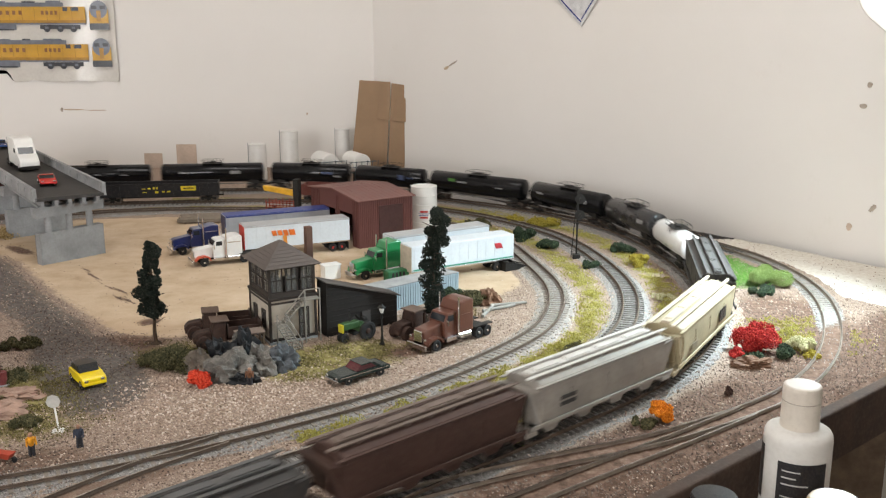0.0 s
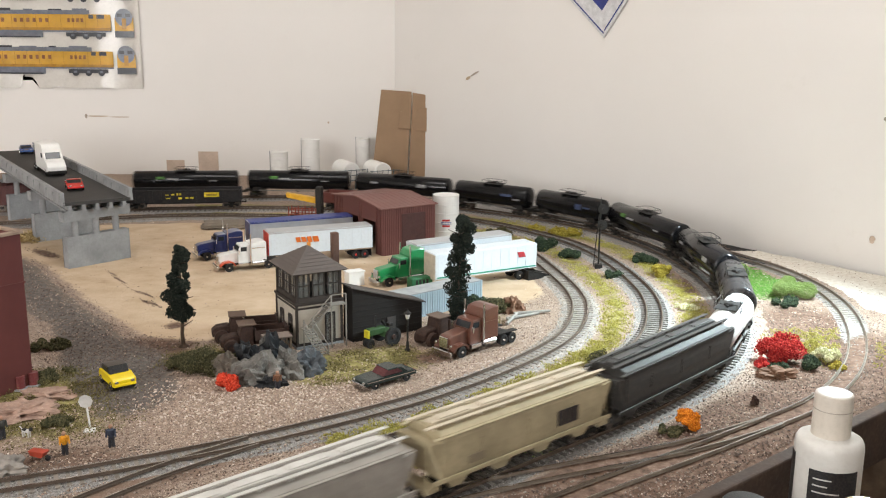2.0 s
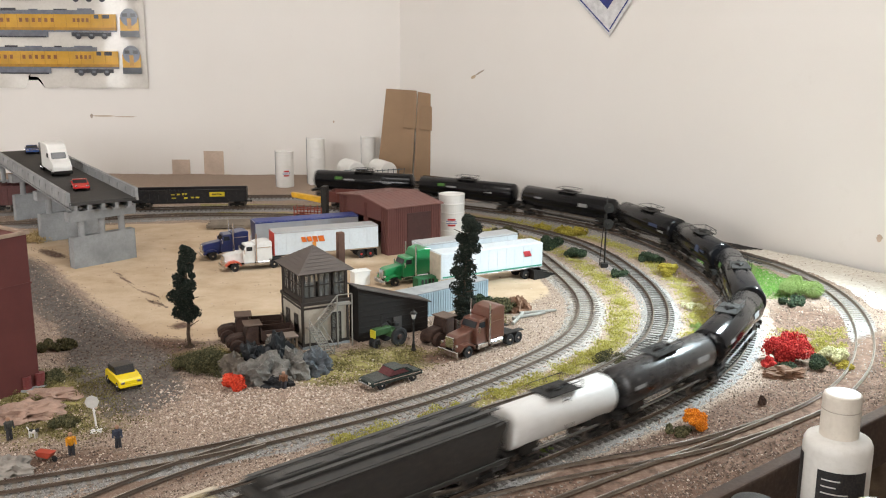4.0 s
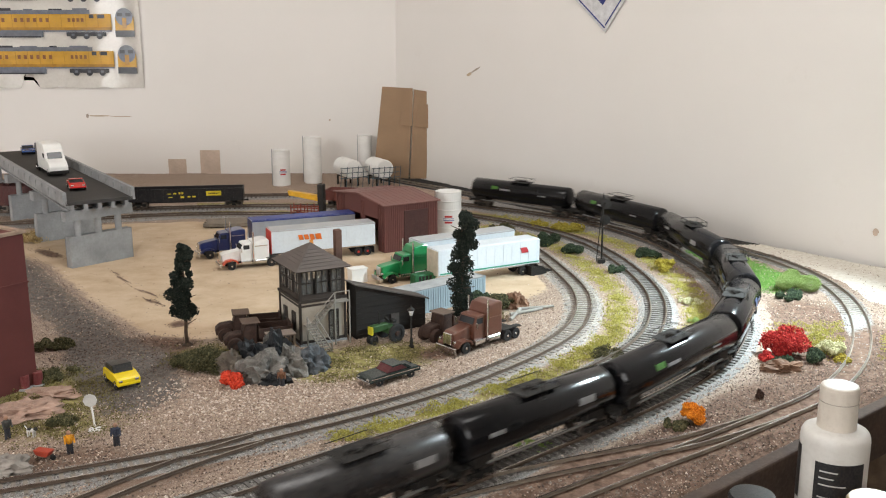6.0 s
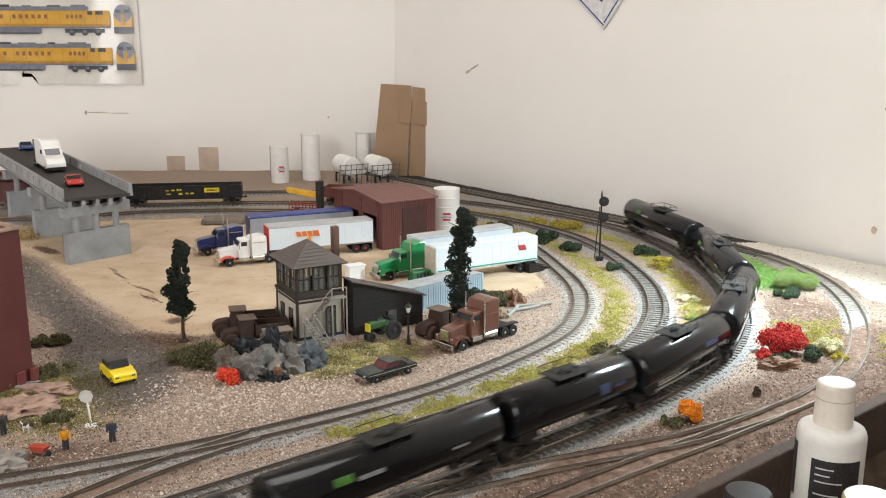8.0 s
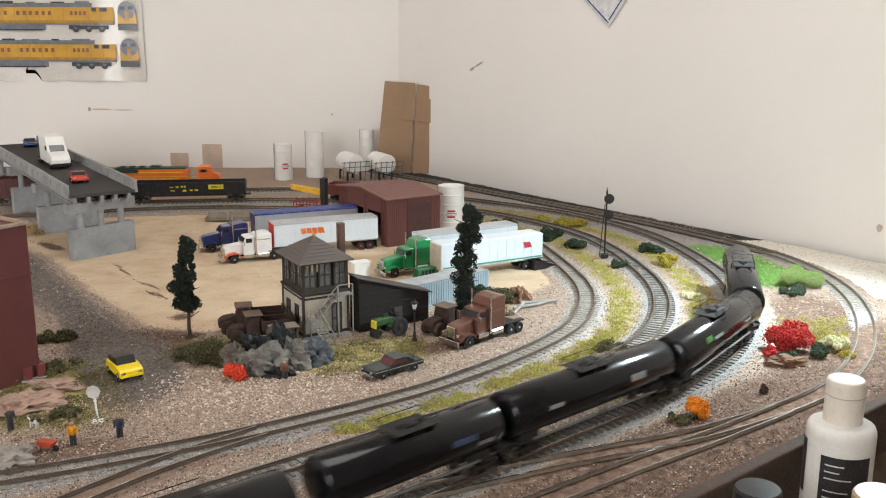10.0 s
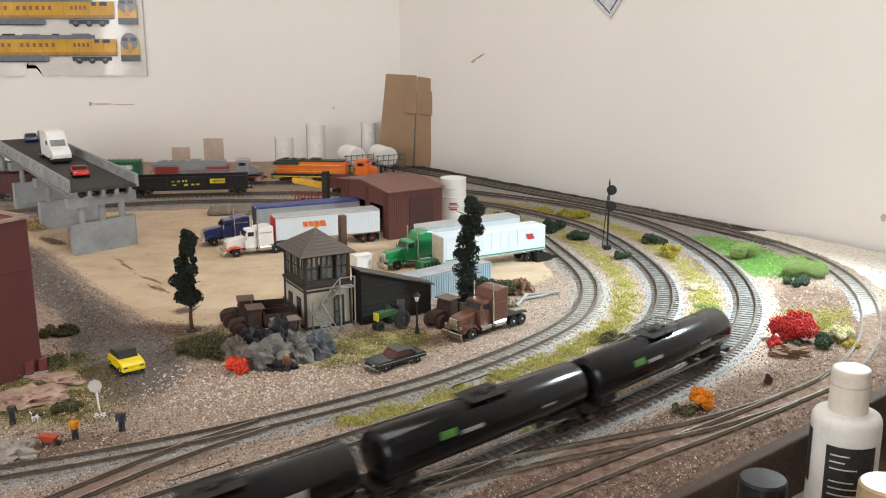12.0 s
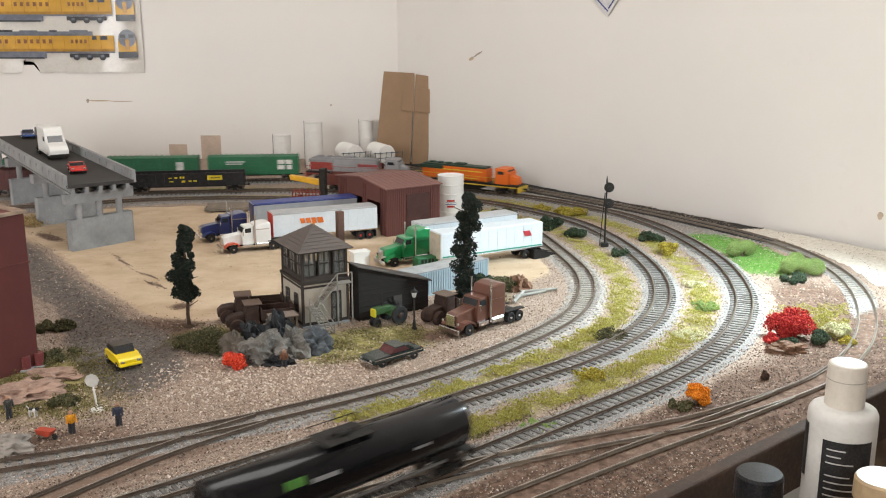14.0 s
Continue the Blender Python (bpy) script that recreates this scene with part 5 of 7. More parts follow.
def truck_shed():
    # front wall from (-0.080, 1.344) back to (-0.162, 1.469); flank to (-0.008, 1.432)
    ang = math.degrees(math.atan2(0.125, -0.082))
    t = thing("metal_garage", pose(-0.080, 1.344, 0, 0, 0, ang), "maroon corrugated metal truck garage with two open bays", "garage")
    mar = paint("maroon_metal", (0.135, 0.052, 0.044), 0.55, 0.0, 0.15, 40.0, (0.2, 0.1, 0.08), 0.12)
    roofm = paint("maroon_roof", (0.19, 0.085, 0.072), 0.5, 0.0, 0.15, 40.0)
    L, D, H, Rz = 0.150, 0.090, 0.0690, 0.0765   # x along the front, y = -D..0 towards the rear
    # front wall in pieces round the bays
    bays = ((0.018, 0.058), (0.072, 0.118))
    bm = bmesh.new()
    xs = [0.0, bays[0][0], bays[0][1], bays[1][0], bays[1][1], L]
    for a, b in ((0, 1), (2, 3), (4, 5)):
        box(bm, ((xs[a] + xs[b]) / 2, -0.001, 0.0235), (xs[b] - xs[a], 0.002, 0.047))
    extrude_profile(bm, [(0, 0.047), (L, 0.047), (L, H), (L / 2, Rz), (0, H)], -0.002, 0.0)
    part("front_wall", bm, mar, t)
    part("rear_wall", extrude_profile(bmesh.new(), [(0, 0), (L, 0), (L, H), (L / 2, Rz), (0, H)], -D, -D + 0.002), mar, t)
    for x in (0.001, L - 0.001):
        part("side_wall", one_box((x, -D / 2, H / 2), (0.002, D - 0.004, H)), mar, t)
    rib = one_box((0, 0, 0), (0.0012, 0.0016, H - 0.001), 0.0003)
    first = part("siding_rib", rib, mar, t)
    first.matrix_basis = Matrix.Translation((-0.0003, -0.003, H / 2))
    for i in range(1, 28):
        again(first, Matrix.Translation((-0.0003, -0.003 - i * (D - 0.006) / 27, H / 2)))
    for i in range(30):
        x = 0.002 + i * (L - 0.004) / 29
        if not any(a < x < b for a, b in bays):
            again(first, Matrix.Translation((x, 0.0004, H / 2)) @ Matrix.Rotation(math.pi / 2, 4, "Z"))
    part("side_door", one_box((-0.0012, -0.052, 0.030), (0.0016, 0.040, 0.058), 0.0003), paint("door_maroon", (0.055, 0.020, 0.018), 0.6), t, "dark maroon sliding door")
    for s in (0, 1):
        pts = [(-0.004, H - 0.0005), (L / 2, Rz + 0.0003), (L / 2, Rz + 0.0018), (-0.004, H + 0.0010)]
        if s:
            pts = [(L - x, z) for x, z in pts]
        part("roof_panel", extrude_profile(bmesh.new(), pts, -D - 0.003, 0.004), roofm, t)
    for i in range(12):
        for s in (0, 1):
            x0, x1 = (-0.003, L / 2) if s == 0 else (L + 0.003, L / 2)
            part("roof_seam", one_rod((x0, 0.003 - i * (D + 0.004) / 11, H + 0.0012), (x1, 0.003 - i * (D + 0.004) / 11, Rz + 0.0020), 0.0002, seg=5), roofm, t)


def red_building():
    a = math.degrees(math.atan2(-0.83, -0.56))
    t = thing("brick_red_building", pose(-0.366, 0.822, 0, 0, 0, a), "tall dark red building with a flat parapet roof", "building")
    red = paint("dark_red_wall", (0.115, 0.030, 0.026), 0.6, 0.0, 0.2, 25.0, (0.08, 0.03, 0.03), 0.2)
    L, D, H = 0.16, 0.14, 0.142
    part("wall", one_box((L / 2, -D / 2, H / 2), (L, D, H), 0.0005), red, t)
    cap = paint("tan_coping", (0.33, 0.24, 0.18), 0.7)
    for c, s in (((L / 2, 0, H + 0.0015), (L + 0.004, 0.004, 0.003)), ((L / 2, -D, H + 0.0015), (L + 0.004, 0.004, 0.003)), ((0, -D / 2, H + 0.0015), (0.004, D, 0.003)), ((L, -D / 2, H + 0.0015), (0.004, D, 0.003))):
        part("coping", one_box(c, s, 0.0004), cap, t, "tan parapet coping")
    part("string_course", one_box((L / 2, -D / 2, 0.098), (L + 0.0016, D + 0.0016, 0.0014)), red, t)


def overpass():
    t = thing("highway_overpass", pose(0, 0, 0), "grey plastic highway overpass ramp on concrete piers", "bridge")
    asphalt = paint("dark_asphalt", (0.045, 0.043, 0.042), 0.75, 0.0, 0.2, 60.0)
    near, far = Vector((-0.461, 1.278, 0.0905)), Vector((-0.807, 1.793, 0.0905))
    d = far - near
    ang = math.atan2(d.y, d.x)
    slope = math.atan2(d.z, math.hypot(d.x, d.y))
    L = d.length
    M = Matrix.Translation(near) @ Matrix.Rotation(ang, 4, "Z") @ Matrix.Rotation(-slope, 4, "Y")
    hw = 0.044
    part("deck", one_box((L / 2, 0, -0.002), (L, 2 * hw, 0.004), 0.0003, M), asphalt, t, "dark asphalt deck")
    for y in (-1, 1):
        part("parapet", extrude_profile(bmesh.new(), [(-0.0030, -0.004), (0.0030, -0.004), (0.0024, 0.004), (0.0013, 0.0105), (-0.0013, 0.0105), (-0.0024, 0.004)], -L / 2, L / 2, M @ Matrix.Translation((L / 2, y * (hw + 0.001), 0)) @ Matrix.Rotation(math.pi / 2, 4, "Z"), 0.0003), CONCRETE, t)
        part("coping", one_box((L / 2, y * (hw + 0.001), 0.0118), (L, 0.0042, 0.0024), 0.0005, M), CONCRETE, t)
        n = 16
        b = part("baluster", one_box((0, 0, -0.001), (0.004, 0.0062, 0.012), 0.0004), CONCRETE, t)
        b.matrix_basis = M @ Matrix.Translation((0.004, y * (hw + 0.001), 0.0045))
        for i in range(1, n):
            again(b, M @ Matrix.Translation((0.004 + (L - 0.008) * i / (n - 1), y * (hw + 0.001), 0.0045)))
    for i in range(5):
        y = -hw + 0.008 + i * (2 * hw - 0.016) / 4
        bm = bmesh.new()
        box(bm, (L / 2, y, -0.008), (L - 0.002, 0.004, 0.009), 0.0004, M)
        box(bm, (L / 2, y, -0.0125), (L - 0.002, 0.009, 0.002), 0.0003, M)
        part("girder", bm, CONCRETE, t)
    for k, f in enumerate((0.03, 0.34, 0.66, 0.95)):
        c = near + d * f
        nx, ny = -math.sin(ang), math.cos(ang)
        zt = c.z - 0.0135
        R = pose(c.x, c.y, 0, 0, 0, math.degrees(ang) + 90 + (15 if k == 0 else 10))
        part("cap_beam", one_box((0, 0, zt - 0.006), (2 * hw + 0.010, 0.014, 0.012), 0.0008, R), CONCRETE, t)
        wall_h = 0.042
        part("pier_wall", one_box((0, 0, wall_h / 2), (2 * hw + 0.004, 0.012, wall_h), 0.0008, R), CONCRETE, t)
        for x in (-0.030, 0, 0.030):
            part("column", one_rod(R @ Vector((x, 0, wall_h - 0.001)), R @ Vector((x, 0, zt - 0.011)), 0.0045, seg=16), CONCRETE, t)
    return M, L


def container():
    t = thing("shipping_container", pose(-0.009, 1.070, 0, 0, 0, 39.9), "pale blue-grey corrugated shipping container on the ground", "container")
    c = paint("container_blue", (0.36, 0.45, 0.50), 0.5, 0.0, 0.12, 40.0, (0.3, 0.25, 0.2), 0.2)
    L, w, h = 0.140, 0.0285, 0.0295
    part("body", one_box((0, 0, h / 2), (L - 0.002, w - 0.0016, h - 0.002)), c, t)
    part("roof", one_box((0, 0, h - 0.0006), (L, w, 0.0012), 0.0003), paint("container_roof", (0.33, 0.34, 0.34), 0.6), t)
    for x in (-1, 1):
        for y in (-1, 1):
            part("corner_post", one_box((x * (L / 2 - 0.001), y * (w / 2 - 0.001), h / 2), (0.0024, 0.0024, h), 0.0003), c, t)
    b = part("corrugation", one_box((0, 0, 0), (0.0018, 0.0012, h - 0.004), 0.0003), c, t)
    b.matrix_basis = Matrix.Translation((-L / 2 + 0.004, -w / 2 + 0.0006, h / 2))
    for i in range(1, 38):
        again(b, Matrix.Translation((-L / 2 + 0.004 + (L - 0.008) * i / 37, -w / 2 + 0.0006, h / 2)))
    for y in (-1, 1):
        part("bottom_rail", one_box((0, y * (w / 2 - 0.0005), 0.0012), (L, 0.0012, 0.0024), 0.0002), c, t)


def ringed_tank(x, y, r, h, label, logo=True, turn=0.0):
    t = thing("storage_tank", pose(x, y, 0, 0, 0, turn), label, "tank", "white storage tanks")
    prof = [(r, 0.0)]
    n = 5
    for i in range(1, n):
        z = h * i / n
        prof += [(r, z - 0.0010), (r * 1.025, z - 0.0006), (r * 1.025, z + 0.0006), (r, z + 0.0010)]
    prof += [(r, h - 0.0012), (r * 1.02, h - 0.0008), (r * 1.02, h), (r * 0.95, h), (r * 0.94, h - 0.0012), (0.0002, h - 0.0004)]
    part("shell", lathe(bmesh.new(), prof, 36), WHITE, t)
    part("ladder", rod(rod(bmesh.new(), (-r - 0.001, 0.002, 0), (-r - 0.001, 0.002, h + 0.002), 0.0004, seg=5), (-r - 0.001, -0.002, 0), (-r - 0.001, -0.002, h + 0.002), 0.0004, seg=5), CONCRETE, t)
    if logo:
        for k, (c, dz, hh, ww) in enumerate((((0.55, 0.05, 0.05), 0.0045, 0.0030, 0.30), ((0.05, 0.10, 0.35), 0.0, 0.0035, 0.42), ((0.55, 0.05, 0.05), -0.0045, 0.0030, 0.30))):
            bm = bmesh.new()
            rows = []
            for i in range(7):
                a = -math.pi / 2 + ww * (i / 3 - 1)
                rows.append([bm.verts.new((r * 1.012 * math.cos(a), r * 1.012 * math.sin(a), h * 0.40 + dz + s * hh / 2)) for s in (-1, 1)])
            for p, q in zip(rows, rows[1:]):
                bm.faces.new((p[0], q[0], q[1], p[1]))
            part("emblem", bm, paint("emblem_" + str(c), c, 0.5), t, "red and blue painted emblem shape")


def lying_tank(x, y, ang, label):
    t = thing("horizontal_tank", pose(x, y, 0, 0, 0, ang), label, "tank", "horizontal tanks")
    r, L = 0.0195, 0.062
    m = Matrix.Translation((0, 0, 0.036)) @ Matrix.Rotation(math.pi / 2, 4, "Y")
    prof = [(0.0002, -L / 2), (r * 0.9, -L / 2), (r, -L / 2 + 0.002), (r, -0.0104), (r * 1.02, -0.010), (r * 1.02, -0.009), (r, -0.0086), (r, L / 2 - 0.002), (r * 0.9, L / 2), (0.0002, L / 2)]
    part("shell", lathe(bmesh.new(), prof, 32, m), WHITE, t, smooth=False)
    for x0 in (-0.02, 0.02):
        bm = one_box((x0, 0, 0.0185), (0.003, 0.030, 0.003))
        for yy in (-0.014, 0.014):
            box(bm, (x0, yy, 0.009), (0.003, 0.003, 0.018))
        part("cradle", bm, DARK, t)
    rb = paint("rack_blue", (0.06, 0.10, 0.12), 0.5)
    for z in (0.020, 0.030, 0.040):
        part("pipe", one_rod((L / 2 + 0.003, -0.03, z), (L / 2 + 0.003, 0.03, z), 0.0007, seg=6), rb, t)
    for i in range(6):
        part("strut", one_rod((L / 2 + 0.003, -0.03 + i * 0.012, 0), (L / 2 + 0.003, -0.03 + i * 0.012 + 0.004, 0.042), 0.0007, seg=6), rb, t)


def street_lamp():
    t = thing("street_lamp", pose(-0.029, 0.926, 0), "black cast-iron street lamp with a frosted lantern", "lamp")
    part("post", lathe(bmesh.new(), [(0.0030, 0), (0.0030, 0.002), (0.0018, 0.004), (0.0014, 0.010), (0.0010, 0.011), (0.0009, 0.033), (0.0016, 0.0335), (0.0016, 0.0345)], 14), DARK, t)
    part("lantern", lathe(bmesh.new(), [(0.0014, 0.0345), (0.0028, 0.0395), (0.0026, 0.0400)], 10), paint("frosted", (0.6, 0.6, 0.58), 0.3), t)
    part("cap", lathe(bmesh.new(), [(0.0040, 0.0400), (0.0034, 0.0412), (0.0012, 0.0430), (0.0004, 0.0450)], 12), DARK, t)


def signal_mast():
    t = thing("railway_signal", pose(0.222, 1.285, 0), "black two-headed railway signal mast with ladder", "signal")
    part("base", one_box((0, 0, 0.003), (0.010, 0.010, 0.006), 0.0008), DARK, t)
    part("mast", one_rod((0, 0, 0.004), (0, 0, 0.093), 0.0012, seg=10), DARK, t)
    part("finial", one_rod((0, 0, 0.092), (0, 0, 0.099), 0.0012, 0.0002, seg=8), DARK, t)
    for z in (0.083, 0.061):
        disc = bmesh.new()
        rod(disc, (0.003, -0.0022, z), (0.003, -0.0010, z), 0.0068, seg=24)
        h = part("signal_head", disc, DARK, t, "round black signal target")
        part("lens_hood", one_rod((0.003, -0.0062, z), (0.003, -0.002, z), 0.0022, seg=12), DARK, h)
    bm = bmesh.new()
    for y in (-0.0014, 0.0014):
        rod(bm, (-0.007, y, 0.002), (-0.002, y, 0.075), 0.00035, seg=5)
    for i in range(18):
        f = i / 18
        rod(bm, (-0.007 + 0.005 * f, -0.0014, 0.004 + 0.07 * f), (-0.007 + 0.005 * f, 0.0014, 0.004 + 0.07 * f), 0.0003, seg=4)
    part("ladder", bm, DARK, t)
    part("platform", one_box((-0.001, 0, 0.050), (0.007, 0.006, 0.0008)), DARK, t)


def stop_sign():
    t = thing("railway_sign", pose(-0.279, 0.723, 0, 0, 0, 8), "white octagonal sign on a post with a white base", "sign")
    part("foot", lathe(bmesh.new(), [(0.0058, 0), (0.0056, 0.0008), (0.0020, 0.0014), (0.0010, 0.0020)], 16), WHITE, t)
    part("post", one_rod((0, 0, 0.001), (-0.002, 0, 0.025), 0.0008), WHITE, t)
    part("sign_plate", one_rod((-0.0021, -0.0014, 0.0258), (-0.0021, -0.0006, 0.0258), 0.0056, seg=8), paint("pale_grey_sign", (0.55, 0.54, 0.51), 0.5), t)


def figure(x, y, ang, shirt, label, h=0.0190):
    """A model figure as one plain shape."""
    bm = bmesh.new()
    for s in (-1, 1):
        rod(bm, (0.0, s * 0.0014, 0.0), (0, s * 0.0010, h * 0.46), 0.0012, 0.0014, seg=8)
        rod(bm, (0.0, s * 0.0030, h * 0.80), (0.002, s * 0.0034, h * 0.48), 0.0009, 0.0007, seg=6)
    lathe(bm, [(0.0016, h * 0.44), (0.0026, h * 0.55), (0.0030, h * 0.78), (0.0012, h * 0.84), (0.0016, h * 0.88), (0.0018, h * 0.94), (0.0009, h)], 10)
    ob = part("model_figure", bm, paint("figure_" + str(shirt), shirt, 0.6, 0.0, 0.5, 400.0))
    ob.data.materials.append(paint("figure_trousers", (0.035, 0.036, 0.045), 0.7))
    ob.data.materials.append(paint("figure_skin", (0.42, 0.24, 0.16), 0.6))
    for f in ob.data.polygons:
        f.material_index = 1 if f.center.z < h * 0.47 else 2 if f.center.z > h * 0.86 else 0
    ob.matrix_basis = pose(x, y, 0.0005, 0, 0, ang)
    tagged(ob, label, "figurine", "small painted figures")


def rock_thing(x, y, sx, sy, sz, mat, label, seed, z=0.0, turn=0.0, name="rock"):
    bm = bmesh.new()
    bmesh.ops.create_icosphere(bm, subdivisions=4, radius=1.0)
    for v in bm.verts:
        p = v.co.copy()
        k = 1.08 + 0.34 * noise.noise(p * 1.3 + Vector((seed, 0, 0))) - 0.62 * abs(noise.noise(p * 2.1 + Vector((seed, 3, 1)))) - 0.30 * abs(noise.noise(Vector((p.x * 2.5, p.y * 2.5, p.z * 6.0)) + Vector((0, seed, 0)))) + 0.07 * noise.noise(p * 9 + Vector((seed, seed, 0)))
        r = noise.noise(p * 2.0 + Vector((seed * 2, 1, 5)))
        k += 0.12 * (abs(r) - 0.2)
        v.co = Vector((p.x * sx * k, p.y * sy * k, max(p.z * k, -0.25) * sz))
    ob = part(name, bm, mat)
    ob.matrix_basis = pose(x, y, z + sz * 0.2, 0, 0, turn)
    return tagged(ob, label, "rock", "rocks on the layout")


def bush(x, y, w, h, stops, label, seed, name="bush", n=900, size=0.0017, lumps=9, wy=None, z=0.0):
    rng = np.random.default_rng(seed)
    wy = wy or w
    if h < 0.5 * w:
        lumps *= 4
    ang, q = rng.uniform(0, 6.283, lumps), 0.74 * np.sqrt(rng.uniform(0, 1, lumps))
    c = np.c_[q * np.cos(ang) * w, q * np.sin(ang) * wy, (0.2 + rng.uniform(0, 1, lumps) * (0.62 - 0.35 * q)) * h]
    r = rng.uniform(0.22, 0.46, lumps) * min(w, wy, h * 1.3)
    p = lumpy_points(rng, c, r, int(n * 2.2))
    me = grain_mesh("foliage", p, size * 0.66, grains("foam_" + str(seed % 7) + name + str(stops[0]), stops), rng, 1.0)
    t = thing(name, pose(x, y, z), label, "bush", "layout shrubs")
    f = new("foliage", me)
    f.parent = t
    for k in range(4):
        part("stem", one_rod((0, 0, 0), (*(c[k][:2] * 0.8), c[k][2]), 0.0008, 0.0004, seg=5), WOOD, t)
    return t


def conifer(x, y, h, label, seed, w=0.013, low=0.2):
    rng = np.random.default_rng(seed)
    t = thing("tree", pose(x, y, 0), label, "tree", "layout trees")
    bm = bmesh.new()
    last = (0, 0, 0)
    for k in range(7):
        nx = (rng.uniform(-0.0012, 0.0012), rng.uniform(-0.0012, 0.0012), h * 0.9 * (k + 1) / 7)
        rod(bm, last, nx, 0.0022 * (1 - k / 8), 0.0022 * (1 - (k + 1) / 8), seg=8)
        last = nx
    for k in range(16):
        zz = h * (0.2 + 0.7 * k / 16)
        a = rng.uniform(0, 6.28)
        rod(bm, (0, 0, zz), (w * 0.8 * math.cos(a), w * 0.8 * math.sin(a), zz + 0.004), 0.0007, 0.0003, seg=5)
    lathe(bm, [(0.006, 0), (0.005, 0.001), (0.0025, 0.003)], 8)
    part("trunk", bm, paint("bark", (0.07, 0.045, 0.03), 0.85, 0.0, 0.4, 200.0), t)
    n = 64
    zc = np.sort(rng.uniform(low, 0.97, n))
    prof = np.interp(zc, [0.1, 0.28, 0.5, 0.78, 0.97], [0.70, 0.95, 1.0, 0.70, 0.45]) * rng.uniform(0.7, 1.15, n)
    a = rng.uniform(0, 6.28, n)
    rr = w * prof * rng.uniform(0.1, 0.75, n)
    c = np.c_[rr * np.cos(a) + 0.003 * np.sin(zc * 9), rr * np.sin(a), zc * h]
    r = w * rng.uniform(0.30, 0.52, n) * prof ** 0.5
    p = lumpy_points(rng, c, r, 14000, 0.9)
    me = grain_mesh("crown", p, 0.0010, grains("dark_conifer", ((0.0, (0.006, 0.009, 0.007)), (0.6, (0.014, 0.020, 0.014)), (1.0, (0.040, 0.044, 0.032)))), rng, 1.0)
    f = new("crown", me)
    f.parent = t

# ---- the yard ----
signal_tower()
lean_to()
truck_shed()
red_building()
DECK, DECK_L = overpass()
container()
street_lamp()
signal_mast()
stop_sign()
ringed_tank(0.012, 1.470, 0.0200, 0.070, "white ringed storage tank with a red and blue emblem")
ringed_tank(-0.328, 1.955, 0.0180, 0.073, "white ringed storage tank with an emblem by the wall", True, 20)
ringed_tank(-0.268, 1.990, 0.0185, 0.095, "tall white ringed storage tank by the wall", False)
ringed_tank(-0.165, 2.070, 0.0150, 0.090, "tall white ringed storage tank by the corner", False)
lying_tank(-0.192, 1.955, -62, "white horizontal fuel tank on a cradle by the wall")
lying_tank(-0.128, 1.955, -62, "white horizontal fuel tank behind a dark pipe rack")

ORANGE = (0.72, 0.16, 0.02)
semi_truck(pose(0.041, 0.937, 0.001, 0, 0, 223), (0.115, 0.042, 0.026), "brown_truck", "brown long-nose semi truck with chrome trim, no trailer", True, None, True, 0.094)
semi_truck(pose(-0.258, 1.270, 0, 0, 0, 206), (0.76, 0.75, 0.73), "white_truck", "white long-nose semi truck with red fenders", True, (0.62, 0.10, 0.05))
semi_truck(pose(-0.303, 1.335, 0, 0, 0, 206), (0.012, 0.022, 0.10), "blue_truck", "dark blue long-nose semi truck with chrome stacks", True)
semi_truck(pose(-0.042, 1.203, 0, 0, 0, 211), (0.012, 0.23, 0.07), "green_truck", "bright green semi truck with a rounded sleeper", True, None, True)
GREYTOP = paint("trailer_roof_grey", (0.42, 0.42, 0.42), 0.5, 0.0, 0.15, 40.0)
WTRAIL = paint("trailer_white", (0.64, 0.69, 0.73), 0.35, 0.0, 0.05, 30.0)
trailer(pose(-0.168, 1.322, 0, 0, 0, 203.3), WTRAIL, GREYTOP, "white box trailer with an orange marking and red wheels", 0.150, paint("red_rim", (0.55, 0.03, 0.02), 0.4),
        ((0.004, 0.012, 0.030, 0.038, ORANGE, 0.002), (0.014, 0.020, 0.030, 0.038, ORANGE, 0.002), (0.022, 0.028, 0.031, 0.038, ORANGE, 0.002), (0.030, 0.036, 0.031, 0.038, ORANGE, 0.002), (0.016, 0.021, 0.016, 0.030, (0.75, 0.30, 0.05), 0.001)),
        paint("red_nose", (0.60, 0.05, 0.03), 0.4))
trailer(pose(-0.205, 1.392, 0, 0, 0, 203.3), SILVER, paint("blue_roof", (0.03, 0.05, 0.22), 0.45), "silver box trailer with a blue top, backed into the garage", 0.155, CHROME, (), paint("blue_nose", (0.02, 0.03, 0.12), 0.4), True)
trailer(pose(0.057, 1.205, 0, 0, 0, 209), WTRAIL, WTRAIL, "white box trailer with a green stripe and red emblem", 0.152, CHROME,
        ((-0.074, 0.074, 0.0165, 0.0180, (0.05, 0.30, 0.20), 0.0), (-0.058, -0.048, 0.031, 0.038, (0.45, 0.04, 0.05), 0.003)), paint("beige_nose", (0.55, 0.49, 0.40), 0.5))
trailer(pose(0.030, 1.262, 0, 0, 0, 211), WTRAIL, GREYTOP, "white box trailer with grey roof behind the green truck", 0.150, CHROME, ((0.062, 0.070, 0.026, 0.036, (0.40, 0.10, 0.10), 0.0),))
car(pose(-0.047, 0.836, 0.0008, 0, 0, 220), (0.012, 0.022, 0.020), "black_car", "black two-door classic car with chrome side trim")
